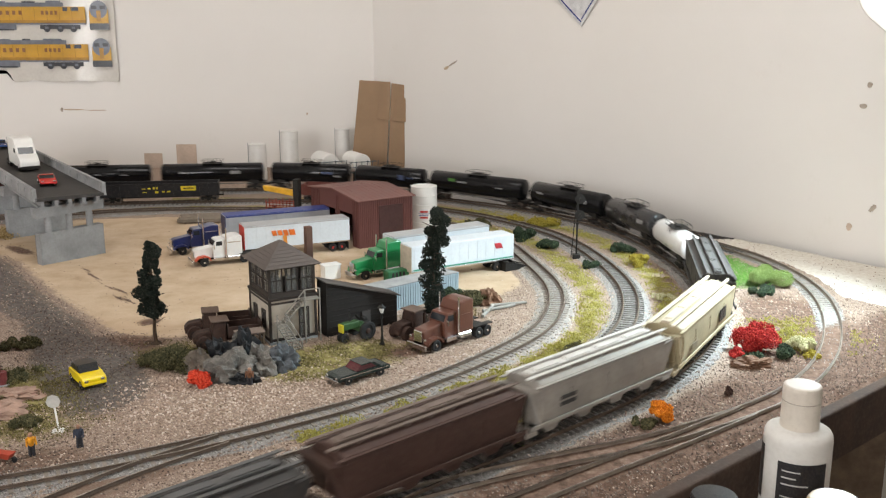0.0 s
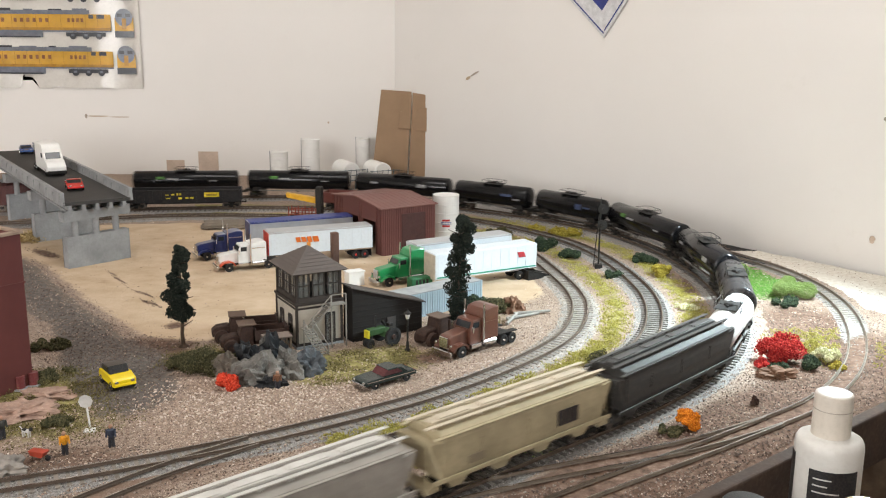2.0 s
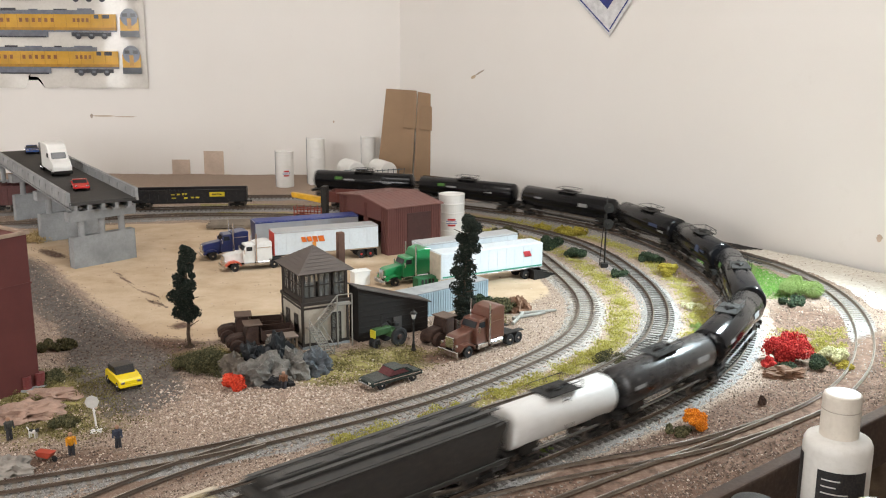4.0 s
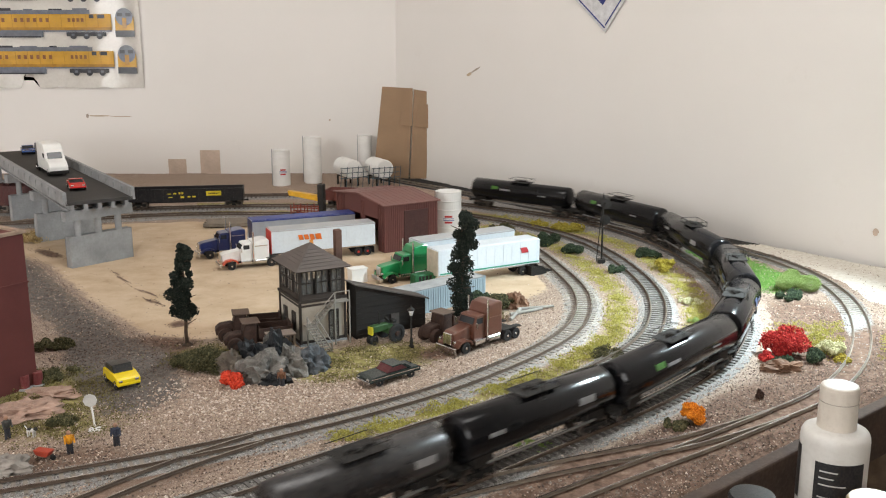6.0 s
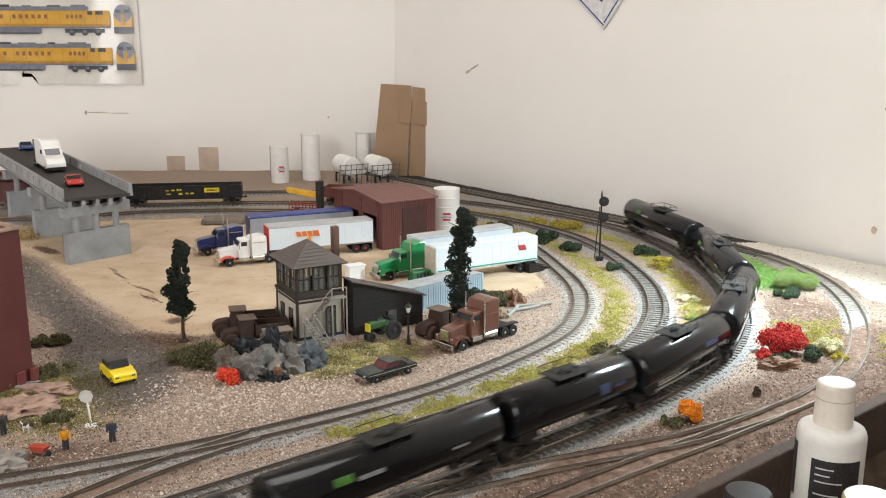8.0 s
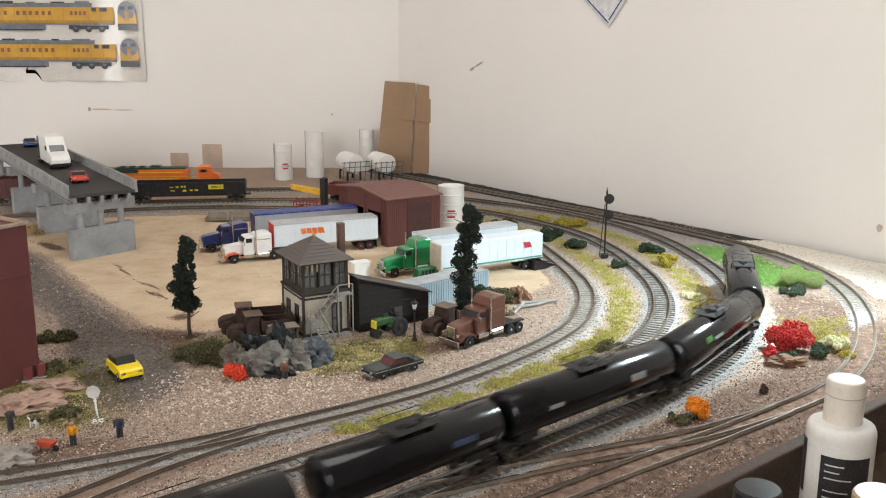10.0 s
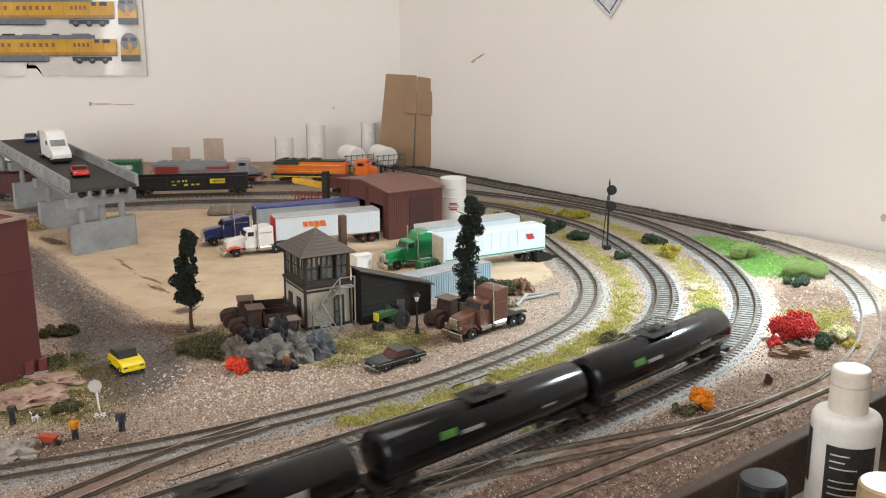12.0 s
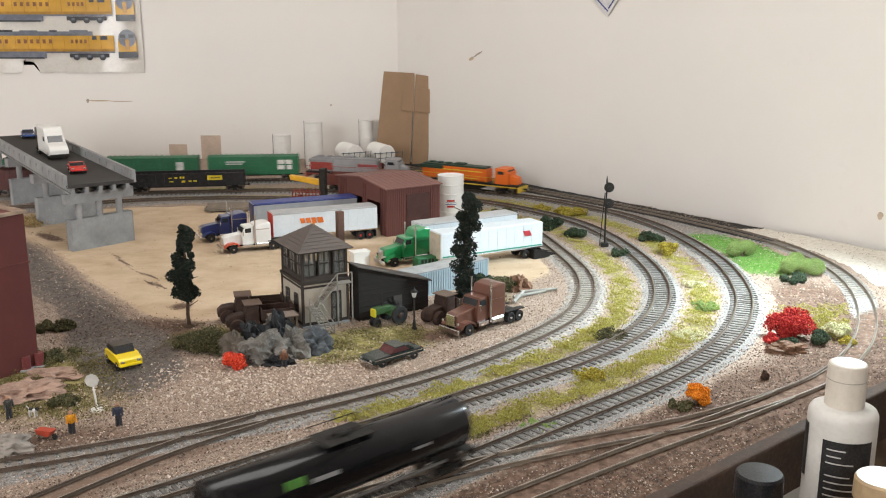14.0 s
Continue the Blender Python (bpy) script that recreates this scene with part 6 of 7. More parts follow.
car(pose(-0.290, 0.824, 0.0008, 0, 0, -52) @ Matrix.Diagonal((0.90, 1.0, 1.14, 1.0)), (0.75, 0.55, 0.01), "yellow_car", "yellow compact hatchback with a black roof", "hatch", (0.02, 0.02, 0.02), 0.041, 0.0215)
farm_tractor(pose(-0.058, 0.945, 0.0005, 0, 0, 222))
rust_truck(pose(-0.205, 0.962, 0, 0, 0, 195), "derelict rusty dump truck beside the tower")
rust_truck(pose(-0.188, 0.925, 0.002, 0, 0, 200), "second rusted truck wreck behind the rock pile")
rust_truck(pose(0.005, 0.965, 0, 0, 0, 225), "small rusted flatbed truck beneath the tree")


# vehicles on the overpass
def on_deck(x, y, turn):
    p = DECK @ Vector((x, y, 0.0003))
    e = DECK.to_3x3().to_4x4()
    return Matrix.Translation(p) @ e @ Matrix.Rotation(radians(turn), 4, "Z")


car(on_deck(0.112, 0.003, 172), (0.55, 0.02, 0.02), "red_car", "red sports car on the overpass", "sport", None, 0.050, 0.0225)
car(on_deck(0.575, -0.022, 172), (0.03, 0.08, 0.25), "blue_car", "blue car far up the overpass", "sport", None, 0.050, 0.0225)


def cabover(m):
    t = thing("white_box_truck", m, "white aerodynamic semi truck on the overpass", "truck")
    part("chassis", one_box((0, 0, 0.007), (0.10, 0.022, 0.004), 0.0005), DARK, t)
    part("cab", extrude_profile(bmesh.new(), [(0.005, 0.006), (0.052, 0.006), (0.053, 0.015), (0.046, 0.021), (0.032, 0.0245), (0.026, 0.036), (0.015, 0.047), (0.005, 0.048)], -0.0145, 0.0145, None, 0.002), WHITE, t)
    part("windshield", one_box((0, 0, 0), (0.0008, 0.022, 0.0105), 0.0003, Matrix.Translation((0.0296, 0, 0.0300)) @ Matrix.Rotation(-0.48, 4, "Y")), GLASS, t)
    part("sleeper", one_box((-0.012, 0, 0.0275), (0.036, 0.029, 0.041), 0.002), WHITE, t)
    part("bumper", one_box((0.0535, 0, 0.0060), (0.003, 0.029, 0.005), 0.001), DARK, t)
    for y in (-1, 1):
        part("side_window", one_box((0.019, y * 0.0147, 0.0300), (0.010, 0.0006, 0.007), 0.0002), GLASS, t)
        for x in (0.038, -0.030, -0.043):
            wheel(t, x, y * 0.0145, 0.0056, 0.0034)


cabover(on_deck(0.300, -0.004, 180))

# parked freight cars
gon = box_car(0.212, (0.012, 0.012, 0.014), "black_gondola", "black open gondola car with yellow markings on the siding", "gondola car", 0.034, 14,
              ((-0.030, -0.024, 0.025, 0.0265, YEL), (-0.020, -0.015, 0.025, 0.0275, YEL), (-0.011, -0.008, 0.025, 0.0285, YEL), (-0.006, -0.003, 0.025, 0.0285, YEL), (-0.029, -0.022, 0.019, 0.0205, YEL), (-0.008, -0.002, 0.018, 0.0215, YEL), (0.004, 0.009, 0.019, 0.0215, YEL), (0.012, 0.018, 0.019, 0.0215, YEL), (0.036, 0.062, 0.0215, 0.0295, YEL), (0.040, 0.058, 0.0240, 0.0268, (0.03, 0.03, 0.03))), False, True)


def parked(ob, key, px, py, flip=0):
    L = LINES[key]
    i = int(np.argmin(np.hypot(L[:, 0] - px, L[:, 1] - py)))
    d = L[i + 12] - L[i - 12]
    ob.matrix_basis = pose(L[i, 0], L[i, 1], RAIL_TOP, 0, 0, math.degrees(math.atan2(d[1], d[0])) + flip)


parked(gon, "M", -0.452, 1.683, 0)
bx = box_car(0.178, (0.085, 0.022, 0.020), "oxide_boxcar", "dark oxide red boxcar parked behind the overpass", marks=((0.03, 0.07, 0.035, 0.037, (0.4, 0.35, 0.3)), (0.05, 0.06, 0.02, 0.026, (0.4, 0.35, 0.3))))
parked(bx, "M", -0.70, 1.65)
bx2 = box_car(0.160, (0.15, 0.045, 0.035), "red_flat", "red low freight car parked behind the garage", "gondola car", 0.030, 12, (), False, True)
parked(bx2, "M", -0.13, 1.68)


def loader():
    t = thing("yellow_crane", pose(-0.225, 1.60, 0, 0, 0, 170), "yellow and black mobile lifting machine by the siding", "machine")
    Y = paint("crane_yellow", (0.70, 0.38, 0.02), 0.45)
    part("boom", extrude_profile(bmesh.new(), [(-0.028, 0.030), (0.032, 0.040), (0.034, 0.048), (-0.028, 0.040)], -0.006, 0.006, None, 0.001), Y, t)
    part("mast", one_box((-0.024, 0, 0.030), (0.010, 0.016, 0.060), 0.001), DARK, t)
    bm = bmesh.new()
    for y in (-0.008, 0.008):
        box(bm, (0.004, y, 0.02), (0.05, 0.0015, 0.0015))
        box(bm, (0.004, y, 0.012), (0.05, 0.0015, 0.0015))
        for i in range(5):
            box(bm, (-0.02 + i * 0.012, y, 0.014), (0.0015, 0.0015, 0.022))
    part("lattice", bm, paint("lattice_red", (0.28, 0.05, 0.03), 0.6), t)
    for x in (-0.02, 0.02):
        for y in (-1, 1):
            wheel(t, x, y * 0.011, 0.006, 0.004, Y)


loader()


def pallet_stack():
    t = thing("lumber_pile", pose(-0.345, 1.548, 0, 0, 0, 8), "low stack of weathered grey boards on the ground", "lumber")
    b = part("board", one_box((0, 0, 0), (0.082, 0.0048, 0.0022), 0.0003), paint("weathered_board", (0.22, 0.18, 0.14), 0.85, 0.0, 0.35, 80.0), t)
    b.matrix_basis = pose(0, -0.024, 0.0035)
    rng = random.Random(3)
    for k in range(2):
        for i in range(9):
            again(b, pose(rng.uniform(-0.004, 0.004), -0.022 + i * 0.0055, 0.0036 + k * 0.0025, 0, 0, rng.uniform(-2, 2)))
    for x in (-0.03, 0.0, 0.03):
        part("bearer", one_box((x, 0, 0.0012), (0.004, 0.05, 0.0024)), WOOD, t)


pallet_stack()


def ramp_thing():
    t = thing("loading_ramp", pose(0.133, 1.232, 0, 0, 0, 30), "dark steel loading ramp behind the white trailer", "ramp")
    part("plate", extrude_profile(bmesh.new(), [(-0.022, 0.0), (0.022, 0.0), (-0.022, 0.013)], -0.010, 0.010), DARK, t)
    for y in (-1, 1):
        part("kerb", one_rod((-0.022, y * 0.010, 0.0140), (0.022, y * 0.010, 0.001), 0.0009, seg=6), DARK, t)


ramp_thing()


def small_shed():
    t = thing("white_booth", pose(-0.106, 1.185, 0, 0, 0, 30), "small white pump booth behind the tower", "booth")
    part("body", one_box((0, 0, 0.009), (0.022, 0.014, 0.018), 0.0008), WHITE, t)
    part("lid", one_box((0, 0, 0.0185), (0.024, 0.016, 0.0012), 0.0003), WHITE, t)


small_shed()


def green_locker():
    t = thing("green_machine", pose(-0.022, 1.165, 0, 0, 0, 30), "green engine housing beside the truck", "machine")
    g = paint("locker_green", (0.02, 0.13, 0.05), 0.5)
    part("body", one_box((0, 0, 0.0085), (0.030, 0.014, 0.017), 0.0012), g, t)
    for i in range(4):
        part("louver", one_box((-0.008 + i * 0.005, -0.0072, 0.010), (0.003, 0.0006, 0.009), 0.0002), DARK, t)


green_locker()

# ---- planting ----
OLIVE = ((0.0, (0.028, 0.030, 0.014)), (0.6, (0.080, 0.075, 0.034)), (1.0, (0.16, 0.14, 0.07)))
DKGREEN = ((0.0, (0.012, 0.024, 0.014)), (0.6, (0.035, 0.055, 0.030)), (1.0, (0.08, 0.11, 0.06)))
YELLOW = ((0.0, (0.16, 0.12, 0.014)), (0.6, (0.36, 0.29, 0.035)), (1.0, (0.50, 0.43, 0.10)))
LIME = ((0.0, (0.17, 0.25, 0.06)), (0.6, (0.25, 0.35, 0.11)), (1.0, (0.34, 0.43, 0.18)))
REDF = ((0.0, (0.20, 0.010, 0.012)), (0.6, (0.48, 0.030, 0.028)), (1.0, (0.66, 0.09, 0.07)))
ORAN = ((0.0, (0.40, 0.09, 0.006)), (0.6, (0.72, 0.22, 0.012)), (1.0, (0.85, 0.36, 0.04)))
PALE = ((0.0, (0.36, 0.36, 0.18)), (0.6, (0.62, 0.60, 0.36)), (1.0, (0.80, 0.78, 0.58)))
conifer(-0.259, 0.935, 0.108, "dark green foam conifer on a thin trunk", 11, 0.0155, 0.30)
conifer(0.024, 0.995, 0.132, "tall dark green conifer beside the container", 12, 0.0185, 0.10)
bush(0.343, 0.905, 0.022, 0.034, REDF, "red autumn foam bush beside the main line", 21, n=2600, size=0.0017, lumps=24)
bush(0.318, 0.885, 0.008, 0.012, REDF, "small red foam bush", 22, n=500)
bush(0.365, 0.885, 0.014, 0.012, DKGREEN, "dark green clump below the red bush", 23, n=900)
bush(0.335, 0.875, 0.012, 0.010, DKGREEN, "dark green clump below the red bush", 24, n=700)
bush(0.385, 0.905, 0.018, 0.016, PALE, "pale cream foam bush", 25, n=1200)
bush(0.392, 0.880, 0.010, 0.008, YELLOW, "yellow flowering ground clump", 26, n=500)
# Glare on the turf, put into the pale cream colour of two patches.
bush(0.245, 0.905, 0.022, 0.005, PALE, "pale cream flock patch that paints in glare between the main lines", 51, n=1500, size=0.0010)
bush(0.297, 1.090, 0.018, 0.005, PALE, "pale cream flock patch that paints in glare between the main lines", 52, n=1200, size=0.0010)
bush(0.285, 1.00, 0.020, 0.006, LIME, "pale green flock patch between the main lines", 53, n=1200, size=0.0010)
bush(0.128, 0.795, 0.018, 0.007, YELLOW, "yellow-green grass clump beside the siding", 54, n=900, size=0.0011)
bush(0.075, 0.685, 0.020, 0.005, LIME, "pale green flock patch beside the main line", 55, n=1000, size=0.0010)
bush(0.165, 0.90, 0.022, 0.008, OLIVE, "olive grass clump between the tracks", 56, n=1200, size=0.0011)
bush(0.207, 0.733, 0.0125, 0.0215, ORAN, "round orange foam bush beside the track", 27, n=1700, size=0.0014, lumps=10)
bush(0.192, 0.727, 0.012, 0.007, OLIVE, "olive clump at the foot of the orange bush", 28, n=600)
bush(0.395, 1.225, 0.026, 0.024, LIME, "pale lime foam bush by the outer track", 29, n=6000, size=0.0009, lumps=5)
bush(0.440, 1.150, 0.034, 0.022, LIME, "pale lime foam bush by the outer track", 30, n=7000, size=0.0009, lumps=6)
bush(0.420, 1.105, 0.020, 0.010, DKGREEN, "green clump by the outer track", 31, n=900)
bush(0.160, 1.405, 0.020, 0.018, DKGREEN, "dark green bush between the tracks", 32, n=1500, wy=0.03)
bush(0.195, 1.345, 0.024, 0.014, DKGREEN, "dark green bush between the tracks", 33, n=1500)
bush(0.232, 1.235, 0.014, 0.012, DKGREEN, "dark green bush by the signal", 34, n=900)
bush(0.292, 1.315, 0.018, 0.015, DKGREEN, "dark green bush between the main lines", 35, n=1200)
bush(0.302, 1.245, 0.017, 0.020, YELLOW, "yellow-green bush between the main lines", 36, n=1400)
bush(0.200, 1.495, 0.034, 0.014, YELLOW, "yellow broom bush between the main lines", 37, n=1700, wy=0.02)
bush(0.160, 1.53, 0.018, 0.012, YELLOW, "yellow broom bush between the main lines", 38, n=800)
bush(0.095, 1.480, 0.022, 0.016, OLIVE, "olive bush beside the siding", 39, n=1000)
bush(0.068, 1.065, 0.024, 0.024, OLIVE, "olive scrub bush beside the container", 40, n=2000)
bush(0.045, 1.075, 0.018, 0.020, DKGREEN, "green scrub beside the container", 41, n=1200)
bush(0.040, 0.980, 0.010, 0.012, YELLOW, "yellow clump behind the brown truck", 42, n=300)
bush(-0.218, 0.865, 0.038, 0.020, OLIVE, "olive scrub at the rock pile", 43, n=4200, size=0.0013, lumps=22, wy=0.026)
bush(-0.243, 0.875, 0.024, 0.012, OLIVE, "low dark scrub at the rock pile", 44, n=2000, size=0.0013, lumps=14)
bush(-0.186, 0.824, 0.0145, 0.018, ((0.0, (0.35, 0.02, 0.01)), (0.6, (0.70, 0.06, 0.025)), (1.0, (0.80, 0.14, 0.07))), "scarlet foam bush at the rock pile", 45, n=1500, size=0.0014)
bush(-0.310, 0.735, 0.014, 0.008, OLIVE, "olive clump beside the sign", 46, n=800)
bush(-0.362, 0.835, 0.016, 0.010, OLIVE, "olive clump by the red building", 47, n=900)
bush(-0.345, 0.86, 0.010, 0.005, OLIVE, "olive clump by the red building", 48, n=500)
bush(-0.395, 0.93, 0.026, 0.007, OLIVE, "olive ivy by the red building", 49, n=1200)
bush(-0.620, 1.43, 0.034, 0.014, ((0.0, (0.20, 0.13, 0.05)), (0.6, (0.40, 0.29, 0.13)), (1.0, (0.55, 0.42, 0.22))), "dry straw-coloured brush by the overpass", 50, n=1500)

# ---- rocks ----
COAL = paint("dark_rock", (0.011, 0.012, 0.014), 0.55, 0.0, 0.5, 80.0, (0.10, 0.10, 0.10), 0.05)
BLUEROCK = paint("blue_rock", (0.085, 0.098, 0.112), 0.65, 0.0, 0.5, 80.0)
rock_thing(-0.161, 0.838, 0.026, 0.017, 0.023, ROCKM, "large creased grey rock in the pile", 3.1, turn=15)
rock_thing(-0.141, 0.856, 0.018, 0.015, 0.021, ROCKM, "upright creased grey rock in the pile", 7.7, turn=-20)
rock_thing(-0.178, 0.866, 0.019, 0.015, 0.026, COAL, "dark coal-like rock in the pile", 9.2)
rock_thing(-0.158, 0.874, 0.018, 0.012, 0.029, COAL, "dark coal-like rock behind the grey rocks", 11.4, turn=30)
rock_thing(-0.196, 0.853, 0.014, 0.012, 0.020, paint("brown_grey_rock", (0.15, 0.125, 0.10), 0.8, 0.0, 0.5, 70.0), "brownish grey rock in the pile", 12.9)
rock_thing(-0.151, 0.826, 0.016, 0.008, 0.009, COAL, "low black rock at the foot of the pile", 13.6)
rock_thing(-0.121, 0.863, 0.019, 0.013, 0.020, BLUEROCK, "blue-grey rock beside the stair", 5.4, turn=25)
rock_thing(-0.166, 0.890, 0.010, 0.008, 0.026, ROCKM, "small pale grey rock at the back of the pile", 14.2)
rock_thing(-0.352, 0.752, 0.034, 0.020, 0.010, PINKROCK, "flat pinkish sandstone slab", 1.3, turn=20)
rock_thing(-0.345, 0.795, 0.026, 0.014, 0.007, PINKROCK, "flat pinkish sandstone slab", 2.6, turn=10)
rock_thing(0.325, 0.862, 0.020, 0.012, 0.008, paint("brown_rock", (0.16, 0.085, 0.05), 0.8, 0.0, 0.3, 80.0), "rounded brown rock under the red bush", 4.4)
rock_thing(0.088, 1.072, 0.016, 0.014, 0.016, paint("rust_rock", (0.22, 0.12, 0.075), 0.85, 0.0, 0.4, 80.0), "rust-coloured rock by the scrub", 6.1)
rock_thing(-0.318, 0.648, 0.020, 0.014, 0.010, paint("pale_rubble", (0.30, 0.27, 0.24), 0.9, 0.0, 0.3, 120.0), "heap of pale rubble by the siding", 8.3)
rock_thing(0.282, 0.792, 0.0035, 0.003, 0.007, RUST, "small dark stump beside the track", 8.9, name="stump")


def platform_crate():
    t = thing("wooden_platform", pose(-0.158, 0.905, 0, 0, 0, 25), "small weathered wooden platform above the rocks", "platform")
    part("top", one_box((0, 0, 0.0225), (0.028, 0.018, 0.0016), 0.0004), paint("platform_wood", (0.20, 0.15, 0.12), 0.8), t)
    for x in (-0.012, 0.012):
        for y in (-0.007, 0.007):
            part("leg", one_box((x, y, 0.011), (0.002, 0.002, 0.022)), WOOD, t)


platform_crate()

# ---- figures and small things ----
figure(-0.282, 0.677, -60, (0.72, 0.30, 0.01), "workman figurine in an orange jacket")
figure(-0.251, 0.691, -80, (0.035, 0.045, 0.075), "workman figurine in dark blue overalls")
figure(-0.342, 0.705, -40, (0.05, 0.05, 0.045), "figurine in dark clothes beside a dog")
figure(-0.143, 0.818, -90, (0.16, 0.07, 0.035), "figurine in brown beside the rocks", 0.017)


def dog():
    t = thing("dog", pose(-0.325, 0.709, 0.0005, 0, 0, -20), "small black and white dog figurine", "dog")
    w = paint("dog_white", (0.6, 0.58, 0.55), 0.7, 0.0, 0.1, 200.0)
    k = paint("dog_black", (0.03, 0.03, 0.03), 0.7)
    part("body", one_box((0, 0, 0.0052), (0.0075, 0.0028, 0.0030), 0.001), w, t)
    part("saddle", one_box((-0.001, 0, 0.0060), (0.004, 0.0030, 0.0020), 0.0008), k, t)
    part("head", one_box((0.0048, 0, 0.0072), (0.0030, 0.0024, 0.0026), 0.0008), k, t)
    part("tail", one_rod((-0.0036, 0, 0.006), (-0.0062, 0, 0.0082), 0.0005, seg=5), w, t)
    for x in (-0.0028, 0.0028):
        for y in (-0.0010, 0.0010):
            part("leg", one_rod((x, y, 0), (x, y, 0.0045), 0.0006, seg=6), w, t)


dog()


def wheelbarrow():
    t = thing("wheelbarrow", pose(-0.298, 0.668, 0.0005, 0, 0, -15), "tiny red wheelbarrow beside the workman", "wheelbarrow")
    r = paint("barrow_red", (0.45, 0.06, 0.03), 0.5)
    part("tray", extrude_profile(bmesh.new(), [(-0.005, 0.004), (0.004, 0.003), (0.007, 0.0075), (-0.007, 0.0075)], -0.0035, 0.0035), r, t)
    wheel(t, 0.0075, 0.0006, 0.0024, 0.0014, RUST)
    for y in (-1, 1):
        part("handle", one_rod((0.006, y * 0.001, 0.0028), (-0.013, y * 0.0032, 0.006), 0.0004, seg=5), WOOD, t)
        part("leg", one_rod((-0.004, y * 0.003, 0.004), (-0.004, y * 0.003, 0), 0.0004, seg=5), WOOD, t)


wheelbarrow()
for k, (x, y) in enumerate(((-0.374, 0.812), (-0.366, 0.822))):
    d = thing("barrel", pose(x, y, 0), "small dark red oil barrel on a pale pad", "barrel", "barrels")
    part("drum", lathe(bmesh.new(), [(0.0045, 0.002), (0.0045, 0.006), (0.0047, 0.0065), (0.0045, 0.007), (0.0045, 0.013), (0.0042, 0.0134), (0.0002, 0.0130)], 18), paint("barrel_red", (0.17, 0.035, 0.035), 0.5), d)
    part("pad", one_box((0, 0, 0.001), (0.012, 0.012, 0.002), 0.0004), CONCRETE, d)
for k, (x, y, a) in enumerate(((0.098, 1.045, 30), (0.110, 1.060, 15), (0.085, 1.035, 70))):
    lg = part("log", one_rod((-0.022, 0, 0.0022), (0.022, 0, 0.0026), 0.0020, 0.0016, seg=9), paint("grey_log", (0.32, 0.31, 0.28), 0.85, 0.0, 0.3, 120.0))
    lg.matrix_basis = pose(x, y, 0.0005, 0, 0, a)
    tagged(lg, "weathered pale grey log lying in the scrub", "log", "logs")


# ---- on the walls ----
def wall_frame(x, z, out=0.002):
    """A place on the back wall: local x along the wall, y up."""
    return Matrix.Translation((x, 2.12 + (x + 0.098) * 0.0091 - out, z)) @ Matrix.Rotation(math.pi / 2, 4, "X")


def east_frame(along, z, out=0.002):
    p = CORNER + RIGHT_DIR * along - RIGHT_N * out
    return Matrix.Translation((p[0], p[1], z)) @ Matrix.Rotation(math.atan2(RIGHT_DIR[1], RIGHT_DIR[0]), 4, "Z") @ Matrix.Rotation(math.pi / 2, 4, "X")


